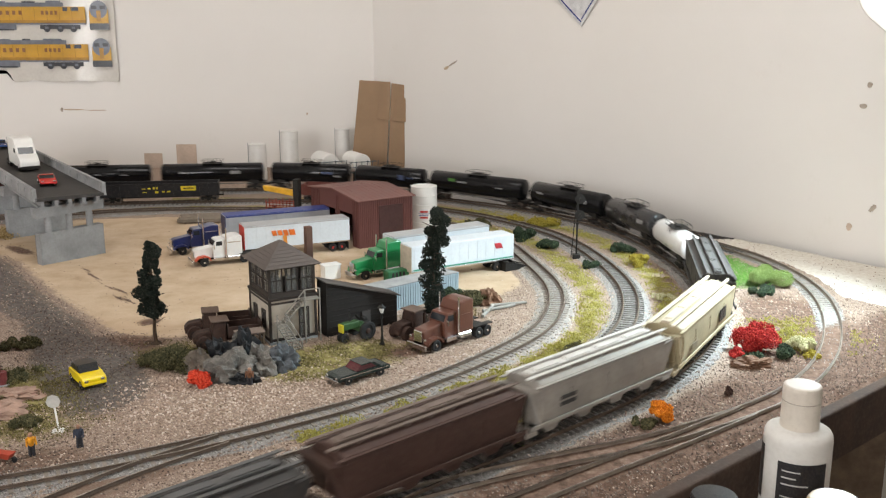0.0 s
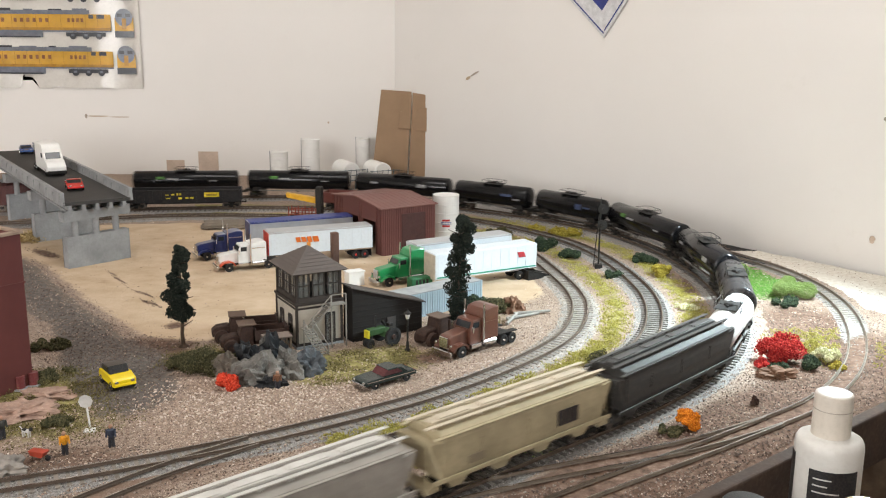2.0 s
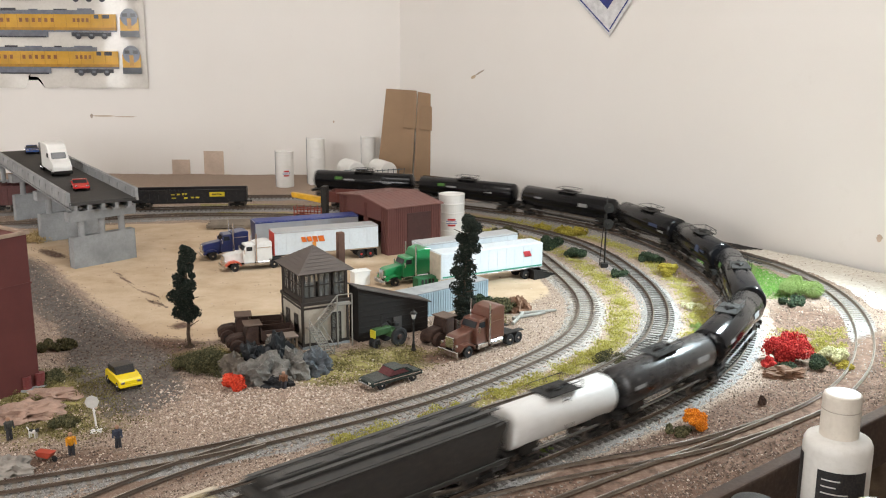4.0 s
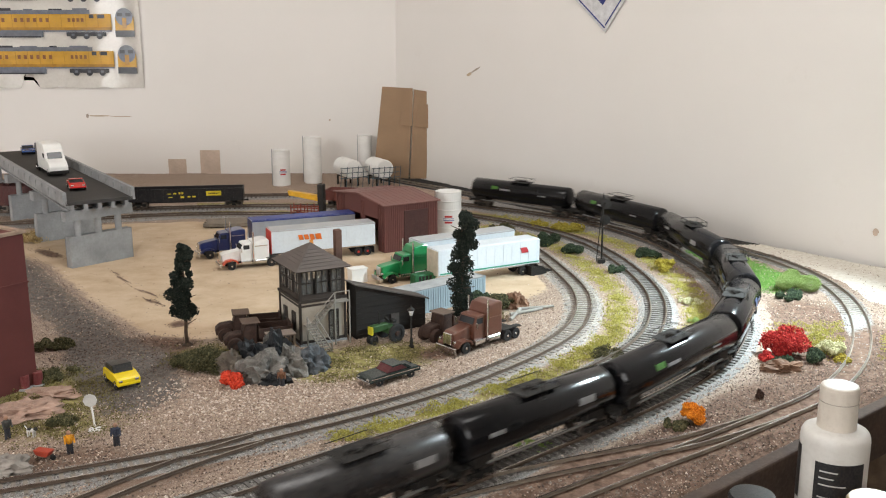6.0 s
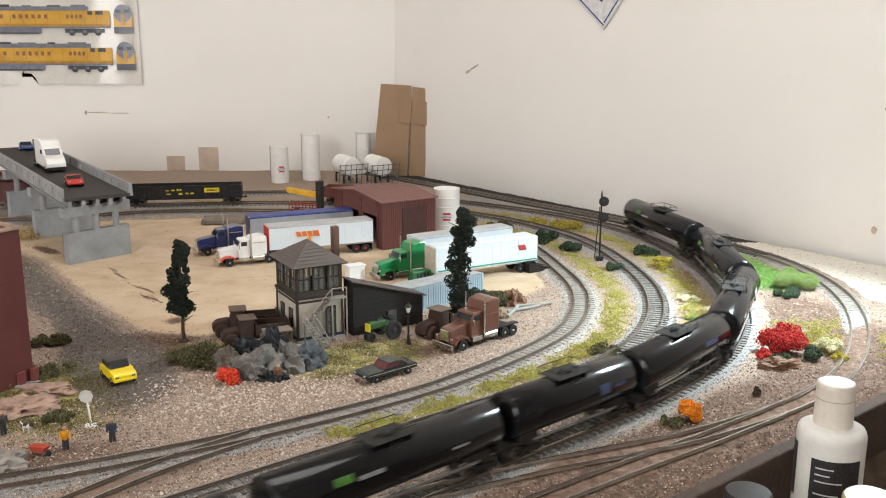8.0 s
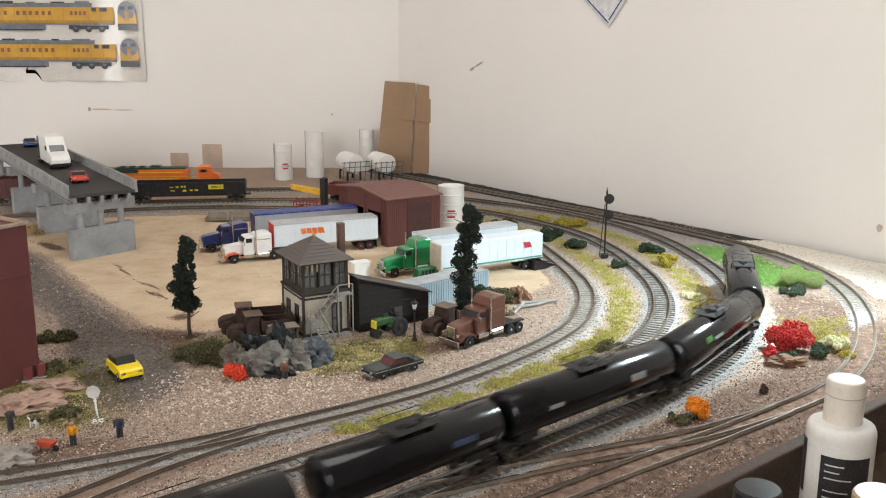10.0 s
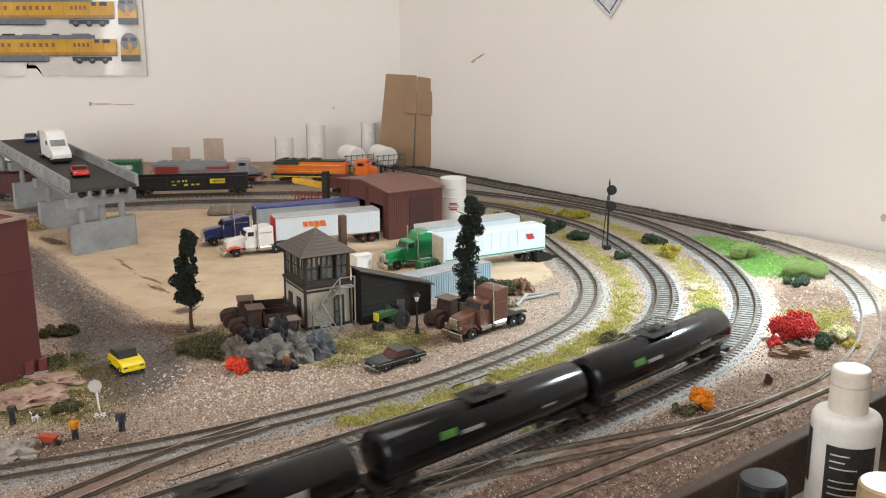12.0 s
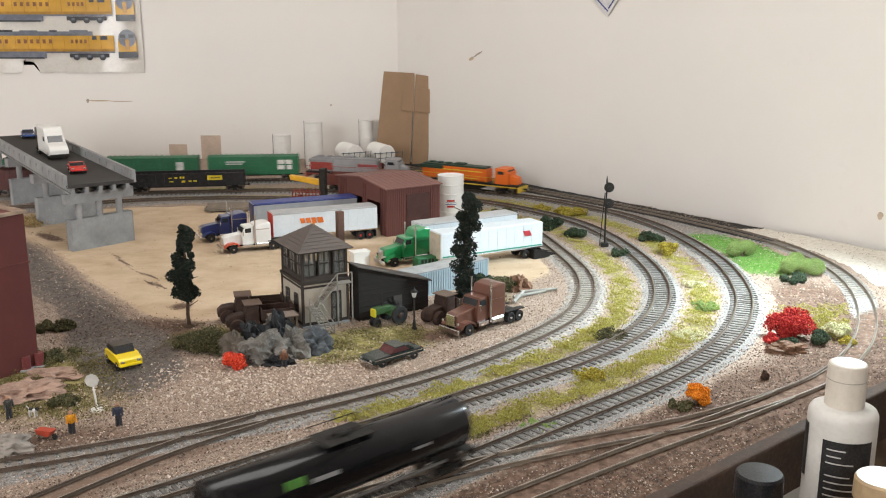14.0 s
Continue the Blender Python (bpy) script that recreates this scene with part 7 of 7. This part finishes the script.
def poster():
    t = thing("train_poster", wall_frame(-0.645, 0.188, 0.004), "curled glossy poster of yellow and grey locomotives", "poster")
    paper = paint("poster_paper", (0.66, 0.63, 0.58), 0.14, 0.0, 0.08, 20.0)
    bm = bmesh.new()
    nx, ny = 44, 24
    grid = []
    for j in range(ny + 1):
        row = []
        for i in range(nx + 1):
            x, y = -0.62 * (1 - i / nx), 0.40 * j / ny
            wob = 0.0012 * math.sin(x * 38 + 0.6 * math.sin(y * 20)) + 0.0022 * math.sin(x * 55) * (1 - j / ny) ** 2 + 0.0022 * max(0, 1 - y / 0.04) * max(0, math.sin((x + 0.03) * 14)) ** 4
            if j == 0:
                y += 0.008 * max(0, noise.noise((x * 30, 0, 4))) + (0.028 if -0.262 < x < -0.235 else 0)
            row.append(bm.verts.new((x, y, 0.0008 + wob)))
        grid.append(row)
    for j in range(ny):
        for i in range(nx):
            bm.faces.new((grid[j][i], grid[j][i + 1], grid[j + 1][i + 1], grid[j + 1][i]))
    part("sheet", bm, paper, t, "cream paper with a torn curled edge", True)
    yl, gr, dk, rd = (paint("ink_yellow", (0.60, 0.33, 0.03), 0.16, 0.0, 0.2, 30.0), paint("ink_grey", (0.15, 0.165, 0.20), 0.16), paint("ink_dark", (0.030, 0.033, 0.042), 0.16), paint("ink_red", (0.24, 0.10, 0.03), 0.16))
    ym = paint("ink_ochre", (0.42, 0.21, 0.02), 0.16)
    rng = random.Random(8)
    def ink(name, x, y, w, h, layer, mat, parent):
        return part(name, one_box((x, y, 0.0040 + 0.0003 * layer), (w, h, 0.0004)), mat, parent)
    for k in range(5):
        y0 = 0.034 + k * 0.0775
        pic = ink("printed_locomotive", -0.265, y0 + 0.0275, 0.41, 0.035, 0, yl, t)
        pic["label"] = "printed locomotive side view"
        ink("roof_band", -0.285, y0 + 0.0490, 0.36, 0.009, 0, gr, pic)
        for q in range(7):
            ink("roof_gear", -0.445 + q * 0.052 + rng.uniform(-0.008, 0.008), y0 + 0.0545, rng.uniform(0.016, 0.042), rng.uniform(0.002, 0.006), 1, dk if q % 2 else gr, pic)
        ink("cab_window", -0.082, y0 + 0.0400, 0.016, 0.008, 1, dk, pic)
        ink("cab_window", -0.102, y0 + 0.0400, 0.010, 0.008, 1, dk, pic)
        ink("sill_line", -0.265, y0 + 0.0098, 0.41, 0.0032, 1, gr, pic)
        ink("shade_line", -0.265, y0 + 0.0142, 0.41, 0.0060, 1, ym, pic)
        ink("printed_fuel_tank", -0.265, y0 + 0.0030, 0.115, 0.0120, 0, gr, pic)
        ink("tank_shadow", -0.265, y0 - 0.0025, 0.105, 0.0030, 1, dk, pic)
        for s in (-0.115, -0.400):
            ink("printed_bogie", s, y0 + 0.0030, 0.085, 0.0085, 0, dk, pic)
            for q in range(3):
                part("printed_wheel", one_rod((s - 0.028 + q * 0.028, y0 - 0.0005, 0.0040), (s - 0.028 + q * 0.028, y0 - 0.0005, 0.0047), 0.0070, seg=16), dk, pic)
                ink("axle_box", s - 0.028 + q * 0.028, y0 + 0.0015, 0.007, 0.005, 3, gr, pic)
        for q in range(12):
            if q != 5:
                ink("lettering_bar", -0.345 + q * 0.0135, y0 + 0.0325, 0.0065, 0.0085, 1, rd, pic)
        for q in range(4):
            ink("lettering_bar", -0.150 + q * 0.0095, y0 + 0.0325, 0.0055, 0.0080, 1, rd, pic)
        for q in range(15):
            ink("panel_line", -0.455 + q * 0.0262, y0 + 0.0270, 0.0008, 0.034, 1, ym, pic)
        for q in range(6):
            ink("grille", -0.455 + q * 0.018, y0 + 0.0405, 0.013, 0.0060, 1, ym if q % 2 else gr, pic)
        end = ink("printed_end_view", -0.032, y0 + 0.0245, 0.040, 0.028, 0, yl, t)
        end["label"] = "printed locomotive end view"
        part("end_roof", lathe(bmesh.new(), [(0.0002, 0.0044), (0.0185, 0.0044), (0.0185, 0.0040), (0.0002, 0.0040)], 28, Matrix.Translation((-0.032, y0 + 0.0390, 0))), gr, end)
        ink("end_window", -0.041, y0 + 0.0435, 0.011, 0.0070, 2, dk, end)
        ink("end_window", -0.023, y0 + 0.0435, 0.011, 0.0070, 2, dk, end)
        ink("end_pilot", -0.032, y0 + 0.0040, 0.041, 0.0135, 1, dk, end)
        ink("end_door", -0.032, y0 + 0.0260, 0.009, 0.022, 1, ym, end)


poster()


def plate():
    t = thing("wall_plate", east_frame(0.594, 0.308, 0.003) @ Matrix.Rotation(radians(-38), 4, "Z"), "white metal number plate with blue characters, hung askew", "plate")
    # its lowest corner is the local origin
    part("sheet", one_box((-0.065, 0.15, 0), (0.13, 0.30, 0.0016), 0.0006), paint("plate_white", (0.66, 0.66, 0.67), 0.35), t)
    blue = paint("plate_blue", (0.035, 0.05, 0.22), 0.4)
    for c, s in (((-0.065, 0.006, 0.0012), (0.12, 0.002, 0.0008)), ((-0.007, 0.15, 0.0012), (0.002, 0.28, 0.0008)), ((-0.123, 0.15, 0.0012), (0.002, 0.28, 0.0008))):
        part("border_line", one_box(c, s), blue, t)
    for q in range(5):
        part("character_bar", one_box((-0.065, 0.045 + q * 0.045, 0.0014), (0.065, 0.026, 0.0010), 0.0004), blue, t)


plate()


def scuffs():
    dk = paint("scuff", (0.42, 0.36, 0.30), 0.9)
    br = paint("tape_stain", (0.58, 0.46, 0.37), 0.85, 0.0, 0.25, 22.0)
    def mark(m, w, h, mat, label):
        bm = bmesh.new()
        n = 14
        vs = [bm.verts.new((w / 2 * math.cos(a) * (1 + 0.35 * noise.noise((math.cos(a) * 2, math.sin(a) * 2, w * 90))), h / 2 * math.sin(a) * (1 + 0.3 * noise.noise((math.sin(a) * 3, w * 50, 1))), 0.0)) for a in [6.283 * i / n for i in range(n)]]
        r = bmesh.ops.extrude_face_region(bm, geom=[bm.faces.new(vs)])
        for v in r["geom"]:
            if isinstance(v, bmesh.types.BMVert):
                v.co.z += 0.0006
        ob = part("wall_mark", bm, mat)
        ob.matrix_basis = m
        tagged(ob, label, "mark", "marks on the wall")
    mark(east_frame(0.262, 0.235, 0.0004) @ Matrix.Rotation(0.42, 4, "Z"), 0.026, 0.0035, dk, "dark scrape on the plaster wall")
    mark(east_frame(0.243, 0.226, 0.0004) @ Matrix.Rotation(0.42, 4, "Z"), 0.016, 0.006, paint("bare_plaster", (0.55, 0.43, 0.30), 0.9), "tan chip of bare plaster on the wall")
    mark(east_frame(1.098, 0.237, 0.0004), 0.007, 0.007, dk, "small dark chip in the plaster wall")
    mark(east_frame(1.092, 0.209, 0.0004), 0.011, 0.006, dk, "small dark chip in the plaster wall")
    mark(east_frame(1.119, 0.075, 0.0004) @ Matrix.Rotation(0.9, 4, "Z"), 0.014, 0.006, dk, "dark gouge in the plaster wall")
    mark(east_frame(1.089, 0.045, 0.0004), 0.008, 0.010, br, "faint grey stain on the plaster wall")
    mark(wall_frame(-0.775, 0.128, 0.0004), 0.006, 0.009, dk, "brown nick in the back wall")
    mark(wall_frame(-0.748, 0.128, 0.0004), 0.052, 0.0032, paint("scrape_tan", (0.58, 0.47, 0.36), 0.9), "thin tan scrape on the back wall")
    mark(wall_frame(-0.700, 0.1265, 0.0004), 0.050, 0.0022, br, "faint scrape on the back wall")
    mark(wall_frame(-0.245, 0.118, 0.0004), 0.004, 0.005, br, "small fleck on the back wall")
    for x, z, w, h in ((-0.585, -0.010, 0.040, 0.085), (-0.512, 0.002, 0.044, 0.100)):
        ob = part("wall_mark", one_box((0, 0, 0.0003), (w, h, 0.0008), 0.0004), br)
        ob.matrix_basis = wall_frame(x, z, 0.0004)
        tagged(ob, "faded brown rectangle of old tape on the wall", "mark", "marks on the wall")


scuffs()


def cardboard():
    t = thing("cardboard_box", pose(-0.108, 2.045, 0, 0, 0, 0), "flattened brown cardboard box leaning in the corner", "box")
    k = paint("cardboard", (0.33, 0.215, 0.130), 0.8, 0.0, 0.12, 25.0)
    def panel(name, pts, y0, y1):
        part(name, extrude_profile(bmesh.new(), pts, y0, y1, None, 0.0006), k, t)
    panel("panel", [(-0.038, 0.0), (0.038, 0.0), (0.048, 0.191), (-0.016, 0.195)], -0.004, 0.002)
    panel("panel", [(0.041, 0.0), (0.076, 0.0), (0.086, 0.184), (0.051, 0.189)], -0.007, -0.001)
    panel("flap", [(0.020, 0.115), (0.046, 0.112), (0.049, 0.188), (0.040, 0.155), (0.024, 0.150)], -0.0085, -0.0062)
    panel("flap", [(0.052, 0.112), (0.082, 0.108), (0.085, 0.158), (0.060, 0.160)], -0.0105, -0.0085)


cardboard()


# ---- bottles in front of the table ----
def bench():
    t = thing("side_bench", pose(0, 0, 0), "dark wooden work bench in front of the layout", "bench")
    dk = paint("bench_wood", (0.060, 0.036, 0.024), 0.5, 0.0, 0.4, 20.0)
    part("top", one_box((0.42, 0.36, -0.075), (0.62, 0.42, 0.03), 0.003), dk, t)
    for x in (0.16, 0.68):
        for y in (0.2, 0.52):
            part("leg", one_box((x, y, -0.52), (0.04, 0.04, 0.86), 0.003), dk, t)


bench()


def glue_bottle():
    t = thing("squeeze_bottle", pose(0.2505, 0.56, -0.06), "translucent white plastic bottle with a flip cap and black label", "bottle")
    body = paint("milky_plastic", (0.66, 0.64, 0.60), 0.32, 0.0, 0.06, 30.0)
    r = 0.0209
    part("body", lathe(bmesh.new(), [(r * 0.9, 0.0), (r, 0.004), (r, 0.126), (r * 0.985, 0.1290), (r * 0.93, 0.1315), (r * 0.82, 0.1328), (r * 0.58, 0.1335), (r * 0.52, 0.135)], 48), body, t, smooth=True)
    cap = paint("cap_cream", (0.66, 0.60, 0.52), 0.38, 0.0, 0.06, 40.0)
    part("cap", lathe(bmesh.new(), [(0.0119, 0.1305), (0.0116, 0.1590), (0.0112, 0.1608), (0.0101, 0.1614), (0.0002, 0.1614)], 40), cap, t, "cream flip-top cap")
    part("cap_seam", lathe(bmesh.new(), [(0.01185, 0.1510), (0.01185, 0.1514), (0.0116, 0.1516)], 40), paint("seam", (0.42, 0.37, 0.31), 0.5), t)
    ink = paint("label_black", (0.018, 0.018, 0.020), 0.45)
    pal = paint("label_print", (0.58, 0.57, 0.55), 0.5)
    def curved(a0, a1, z0, z1, rr, mat, name, parent):
        bm = bmesh.new()
        n = max(3, int(abs(a1 - a0) / 6))
        for i in range(n):
            x = [radians(a0 + (a1 - a0) * (i + d) / n) for d in (0, 1)]
            v = [bm.verts.new((rr * math.cos(x[0]), rr * math.sin(x[0]), z)) for z in (z0, z1)] + [bm.verts.new((rr * math.cos(x[1]), rr * math.sin(x[1]), z)) for z in (z1, z0)]
            bm.faces.new(v)
        bmesh.ops.remove_doubles(bm, verts=bm.verts, dist=1e-6)
        return part(name, bm, mat, parent)
    lab = curved(-142, -57, 0.012, 0.1165, r + 0.0003, ink, "label", t)
    for k in range(16):
        z = 0.1105 - k * 0.0044 - (0.004 if k > 2 else 0)
        curved(-134, -134 + (30, 24, 44, 40, 56, 50, 58, 44, 54, 30, 52, 56, 40, 52, 46, 38)[k], z, z + 0.0009, r + 0.0005, pal, "text_line", lab)
    curved(-206, -176, 0.086, 0.122, r + 0.0003, ink, "back_label", t)


glue_bottle()


def jar(x, y, top, r, capc, bodyc, label, cap_h=0.016, name="paint_jar"):
    t = thing(name, pose(x, y, -0.06), label, "jar", "paint jars")
    h = top + 0.06
    part("body", lathe(bmesh.new(), [(r * 0.9, 0.0), (r, 0.003), (r, h - cap_h - 0.010), (r * 0.85, h - cap_h - 0.004), (r * 0.8, h - cap_h)], 32), paint("jar_" + label[:8], bodyc, 0.25), t, smooth=True)
    part("cap", lathe(bmesh.new(), [(r * 0.92, h - cap_h), (r * 0.95, h - cap_h + 0.001), (r * 0.93, h - 0.002), (r * 0.86, h - 0.0003), (0.0002, h)], 32), paint("lid_" + label[:8], capc, 0.3), t)


jar(0.187, 0.52, 0.048, 0.0150, (0.010, 0.011, 0.014), (0.12, 0.10, 0.09), "black capped paint jar with a glossy lid")
jar(0.250, 0.50, 0.055, 0.0160, (0.46, 0.33, 0.19), (0.62, 0.28, 0.03), "orange bottle with a tan cap", 0.014, "craft_bottle")
jar(0.206, 0.475, 0.047, 0.0180, (0.03, 0.11, 0.16), (0.05, 0.12, 0.18), "teal lidded paint jar", 0.012)
pap = part("paper_sheet", one_box((0.165, 0.555, -0.0590), (0.05, 0.05, 0.0008), 0.0, pose(0, 0, 0)), WHITE)
tagged(pap, "loose white paper sheet on the bench", "paper")


# ---- clamp lamp on the east wall, shining down on the curve ----
def clamp_lamp():
    m0 = Matrix.Translation(CLAMP) @ clamp_dir.to_track_quat("Z", "Y").to_matrix().to_4x4()
    t = thing("clamp_lamp", m0, "clamp lamp with a white metal reflector, switched on", "lamp")
    m, nt, b = nodes_of("bulb_glow")
    b.inputs["Base Color"].default_value = (1, 0.95, 0.88, 1)
    b.inputs["Emission Color"].default_value = (1.0, 0.97, 0.92, 1)
    b.inputs["Emission Strength"].default_value = 14.0
    part("reflector", lathe(bmesh.new(), [(0.016, -0.058), (0.020, -0.054), (0.034, -0.034), (0.045, -0.008), (0.052, 0.006), (0.0535, 0.006), (0.0465, -0.009), (0.0355, -0.036), (0.0215, -0.056), (0.016, -0.062)], 40), WHITE, t, "white enamelled reflector shade", True)
    part("socket", one_rod((0, 0, -0.085), (0, 0, -0.056), 0.014, 0.016, seg=20), DARK, t)
    part("bulb", lathe(bmesh.new(), [(0.012, -0.054), (0.018, -0.046), (0.033, -0.028), (0.0395, -0.010), (0.036, -0.002), (0.020, 0.004), (0.0003, 0.006)], 32), m, t, "glowing frosted bulb", True)
    inv = m0.inverted()
    p = CORNER + RIGHT_DIR * 1.12
    part("arm", one_rod((0, 0, -0.080), inv @ Vector((p[0], p[1], 0.40)), 0.005, seg=10), DARK, t)


clamp_lamp()


def fixtures():
    t = thing("ceiling_light", pose(-0.05, 0.80, 1.53, 0, 0, 0), "flat white ceiling light panel", "lamp")
    part("frame", one_box((0, 0, 0.02), (1.2, 0.6, 0.04), 0.004), WHITE, t)


fixtures()

# ---- loose ballast, gravel and turf ----
def scatter():
    P, z, d, dirt, grass, brown, road, bed, white, dmin = FIELD
    rng = np.random.default_rng(5)
    vis = (P[:, 1] > 0.48) & (P[:, 1] < 1.62) & (np.abs(P[:, 0]) < 0.12 + 0.42 * P[:, 1])
    def pick(wgt, n):
        w = np.where(vis, wgt, 0) / np.maximum(P[:, 1], 0.5) ** 2
        i = rng.choice(len(P), n, p=w / w.sum())
        q = P[i] + rng.uniform(-0.0028, 0.0028, (n, 2))
        return np.c_[q, z[i] + 0.0003]
    off_rail = (dmin > 0.0098) | (dmin < 0.0075)
    gravel = np.clip(1 - dirt * 1.3 - grass * 0.6 - brown * 0.8 - road * 0.75, 0.02, 1) * (dmin > 0.017) * (1 - white * 0.9)
    me = grain_mesh("gravel", pick(gravel, 46000), 0.00085, grains("gravel_grains", ((0.0, (0.13, 0.088, 0.066)), (0.35, (0.30, 0.215, 0.165)), (0.75, (0.49, 0.375, 0.295)), (1.0, (0.68, 0.57, 0.48)))), rng)
    tagged(new("gravel", me), "loose pinkish grey gravel over the ground", "gravel", kind="stuff")
    heap = blob(P, -0.20, 0.785, 0.10, 0.055, 10) + blob(P, -0.10, 0.815, 0.08, 0.035, 25) + blob(P, 0.06, 0.88, 0.07, 0.03, 40) + 0.12 * gravel
    me = grain_mesh("pale_stones", pick(heap * gravel, 5200), 0.0013, grains("pale_stone_grains", ((0.0, (0.30, 0.21, 0.16)), (0.5, (0.50, 0.38, 0.30)), (1.0, (0.72, 0.63, 0.55)))), rng)
    tagged(new("pale_stones", me), "larger pale pinkish stones strewn over the gravel", "gravel", kind="stuff")
    me = grain_mesh("ballast", pick(bed * (dmin < 0.024), 26000), 0.00072, grains("ballast_grains", ((0.0, (0.09, 0.085, 0.08)), (0.4, (0.24, 0.225, 0.21)), (0.8, (0.40, 0.38, 0.36)), (1.0, (0.58, 0.55, 0.52)))), rng)
    me2 = tagged(new("ballast", me), "fine grey track ballast", "ballast", kind="stuff")
    me = grain_mesh("soil_crumbs", pick(np.clip(brown + road * 0.7, 0, 1) * (dmin > 0.012), 16000), 0.0009, grains("soil_grains", ((0.0, (0.07, 0.050, 0.040)), (0.5, (0.16, 0.118, 0.095)), (0.9, (0.25, 0.195, 0.16)), (1.0, (0.36, 0.30, 0.26)))), rng)
    tagged(new("soil_crumbs", me), "loose brown soil crumbs and small stones", "soil", kind="stuff")
    # turf: clumped yellow-green grains and short blades
    clump = np.array([noise.noise((x * 45, y * 45, 9)) for x, y in P])
    tw = np.clip(grass * 1.4 - 0.25, 0, 1) * np.clip(clump * 2.2 + 0.55, 0, 1) * (dmin > 0.018)
    p = pick(tw, 80000)
    hump = np.array([max(0.0, noise.noise((x * 70, y * 70, 2))) for x, y in p[:, :2]])
    p[:, 2] += np.abs(rng.normal(0, 0.0006, len(p))) + 0.0105 * hump * rng.random(len(p)) ** 0.5
    p = p[~((p[:, 0] < 0.0) & (p[:, 1] > 0.66) & (p[:, 1] < 0.97) & (rng.random(len(p)) < 0.6) & (near_line(p, LINES["M"]) > 0.05))]
    bright = (near_line(p, LINES["M"]) < 0.055) | (p[:, 0] > 0.12)
    me = grain_mesh("turf", p[bright], 0.00066, grains("turf_grains", ((0.0, (0.24, 0.21, 0.05)), (0.4, (0.35, 0.32, 0.07)), (0.8, (0.46, 0.42, 0.11)), (1.0, (0.55, 0.52, 0.22)))), rng, 1.2)
    tagged(new("turf", me), "yellow-green foam turf between the tracks", "turf", kind="stuff")
    me = grain_mesh("scrub_turf", p[~bright], 0.00060, grains("scrub_grains", ((0.0, (0.07, 0.055, 0.022)), (0.5, (0.15, 0.125, 0.045)), (1.0, (0.26, 0.23, 0.10)))), rng, 1.0)
    tagged(new("scrub_turf", me), "dull olive scrub turf on the bare ground", "turf", kind="stuff")
    lawn = np.clip(blob(P, 0.395, 1.30, 0.055, 0.035, -50) + blob(P, 0.41, 1.20, 0.04, 0.05), 0, 1) * (d["O"] > 0.02) * (d["T"] > 0.024)
    p = pick(lawn, 26000)
    me = grain_mesh("lawn", p, 0.0006, grains("lawn_grains", ((0.0, (0.05, 0.14, 0.02)), (0.5, (0.13, 0.30, 0.05)), (1.0, (0.26, 0.46, 0.12)))), rng, 1.2)
    tagged(new("lawn", me), "bright green flock grass beside the outer track", "grass", kind="stuff")


scatter()


random.seed(4)


def build_ties():
    """Sleepers, each its own piece on one shared mesh; those far from view last."""
    def tie_mesh(name, tone):
        bm = one_box((0, 0, 0.0032), (0.0029, 0.0300, 0.0022))
        me = bpy.data.meshes.new("tie")
        bm.to_mesh(me)
        bm.free()
        me.materials.append(ties_mat(name, tone))
        return me
    grey, dusty, black = tie_mesh("tie_wood", (0.088, 0.080, 0.073)), tie_mesh("dusty_tie_wood", (0.17, 0.145, 0.120)), tie_mesh("tarred_tie_wood", (0.030, 0.028, 0.027))
    for tr, L, tan in TRACKS:
        for i in range(0, len(L), 2):
            x, y = L[i]
            if not (-0.62 < x < 0.62 and 0.42 < y < 1.95):
                continue
            if tr is TRACKS[4][0] and (x > 0.235):
                continue
            outer = tr is TRACKS[3][0]
            me = black if outer and y > 1.30 else dusty if outer or tr in (TRACKS[2][0], TRACKS[4][0], TRACKS[5][0]) else grey
            o = new("tie", me)
            o.parent = tr
            w = float((L[i] - EDGE0) @ EDGE_W)
            sunk = 0.0017 if tr in (TRACKS[4][0], TRACKS[5][0]) or (tr is TRACKS[3][0] and w < 0.13) else (0.0007 if (outer and y < 1.30) or tr is TRACKS[2][0] else 0.0003)
            o.matrix_basis = pose(x, y, random.uniform(-0.0001, 0.0001) - sunk, 0, 0, math.degrees(math.atan2(tan[i, 1], tan[i, 0])) + random.uniform(-1.5, 1.5))


build_ties()

motions()
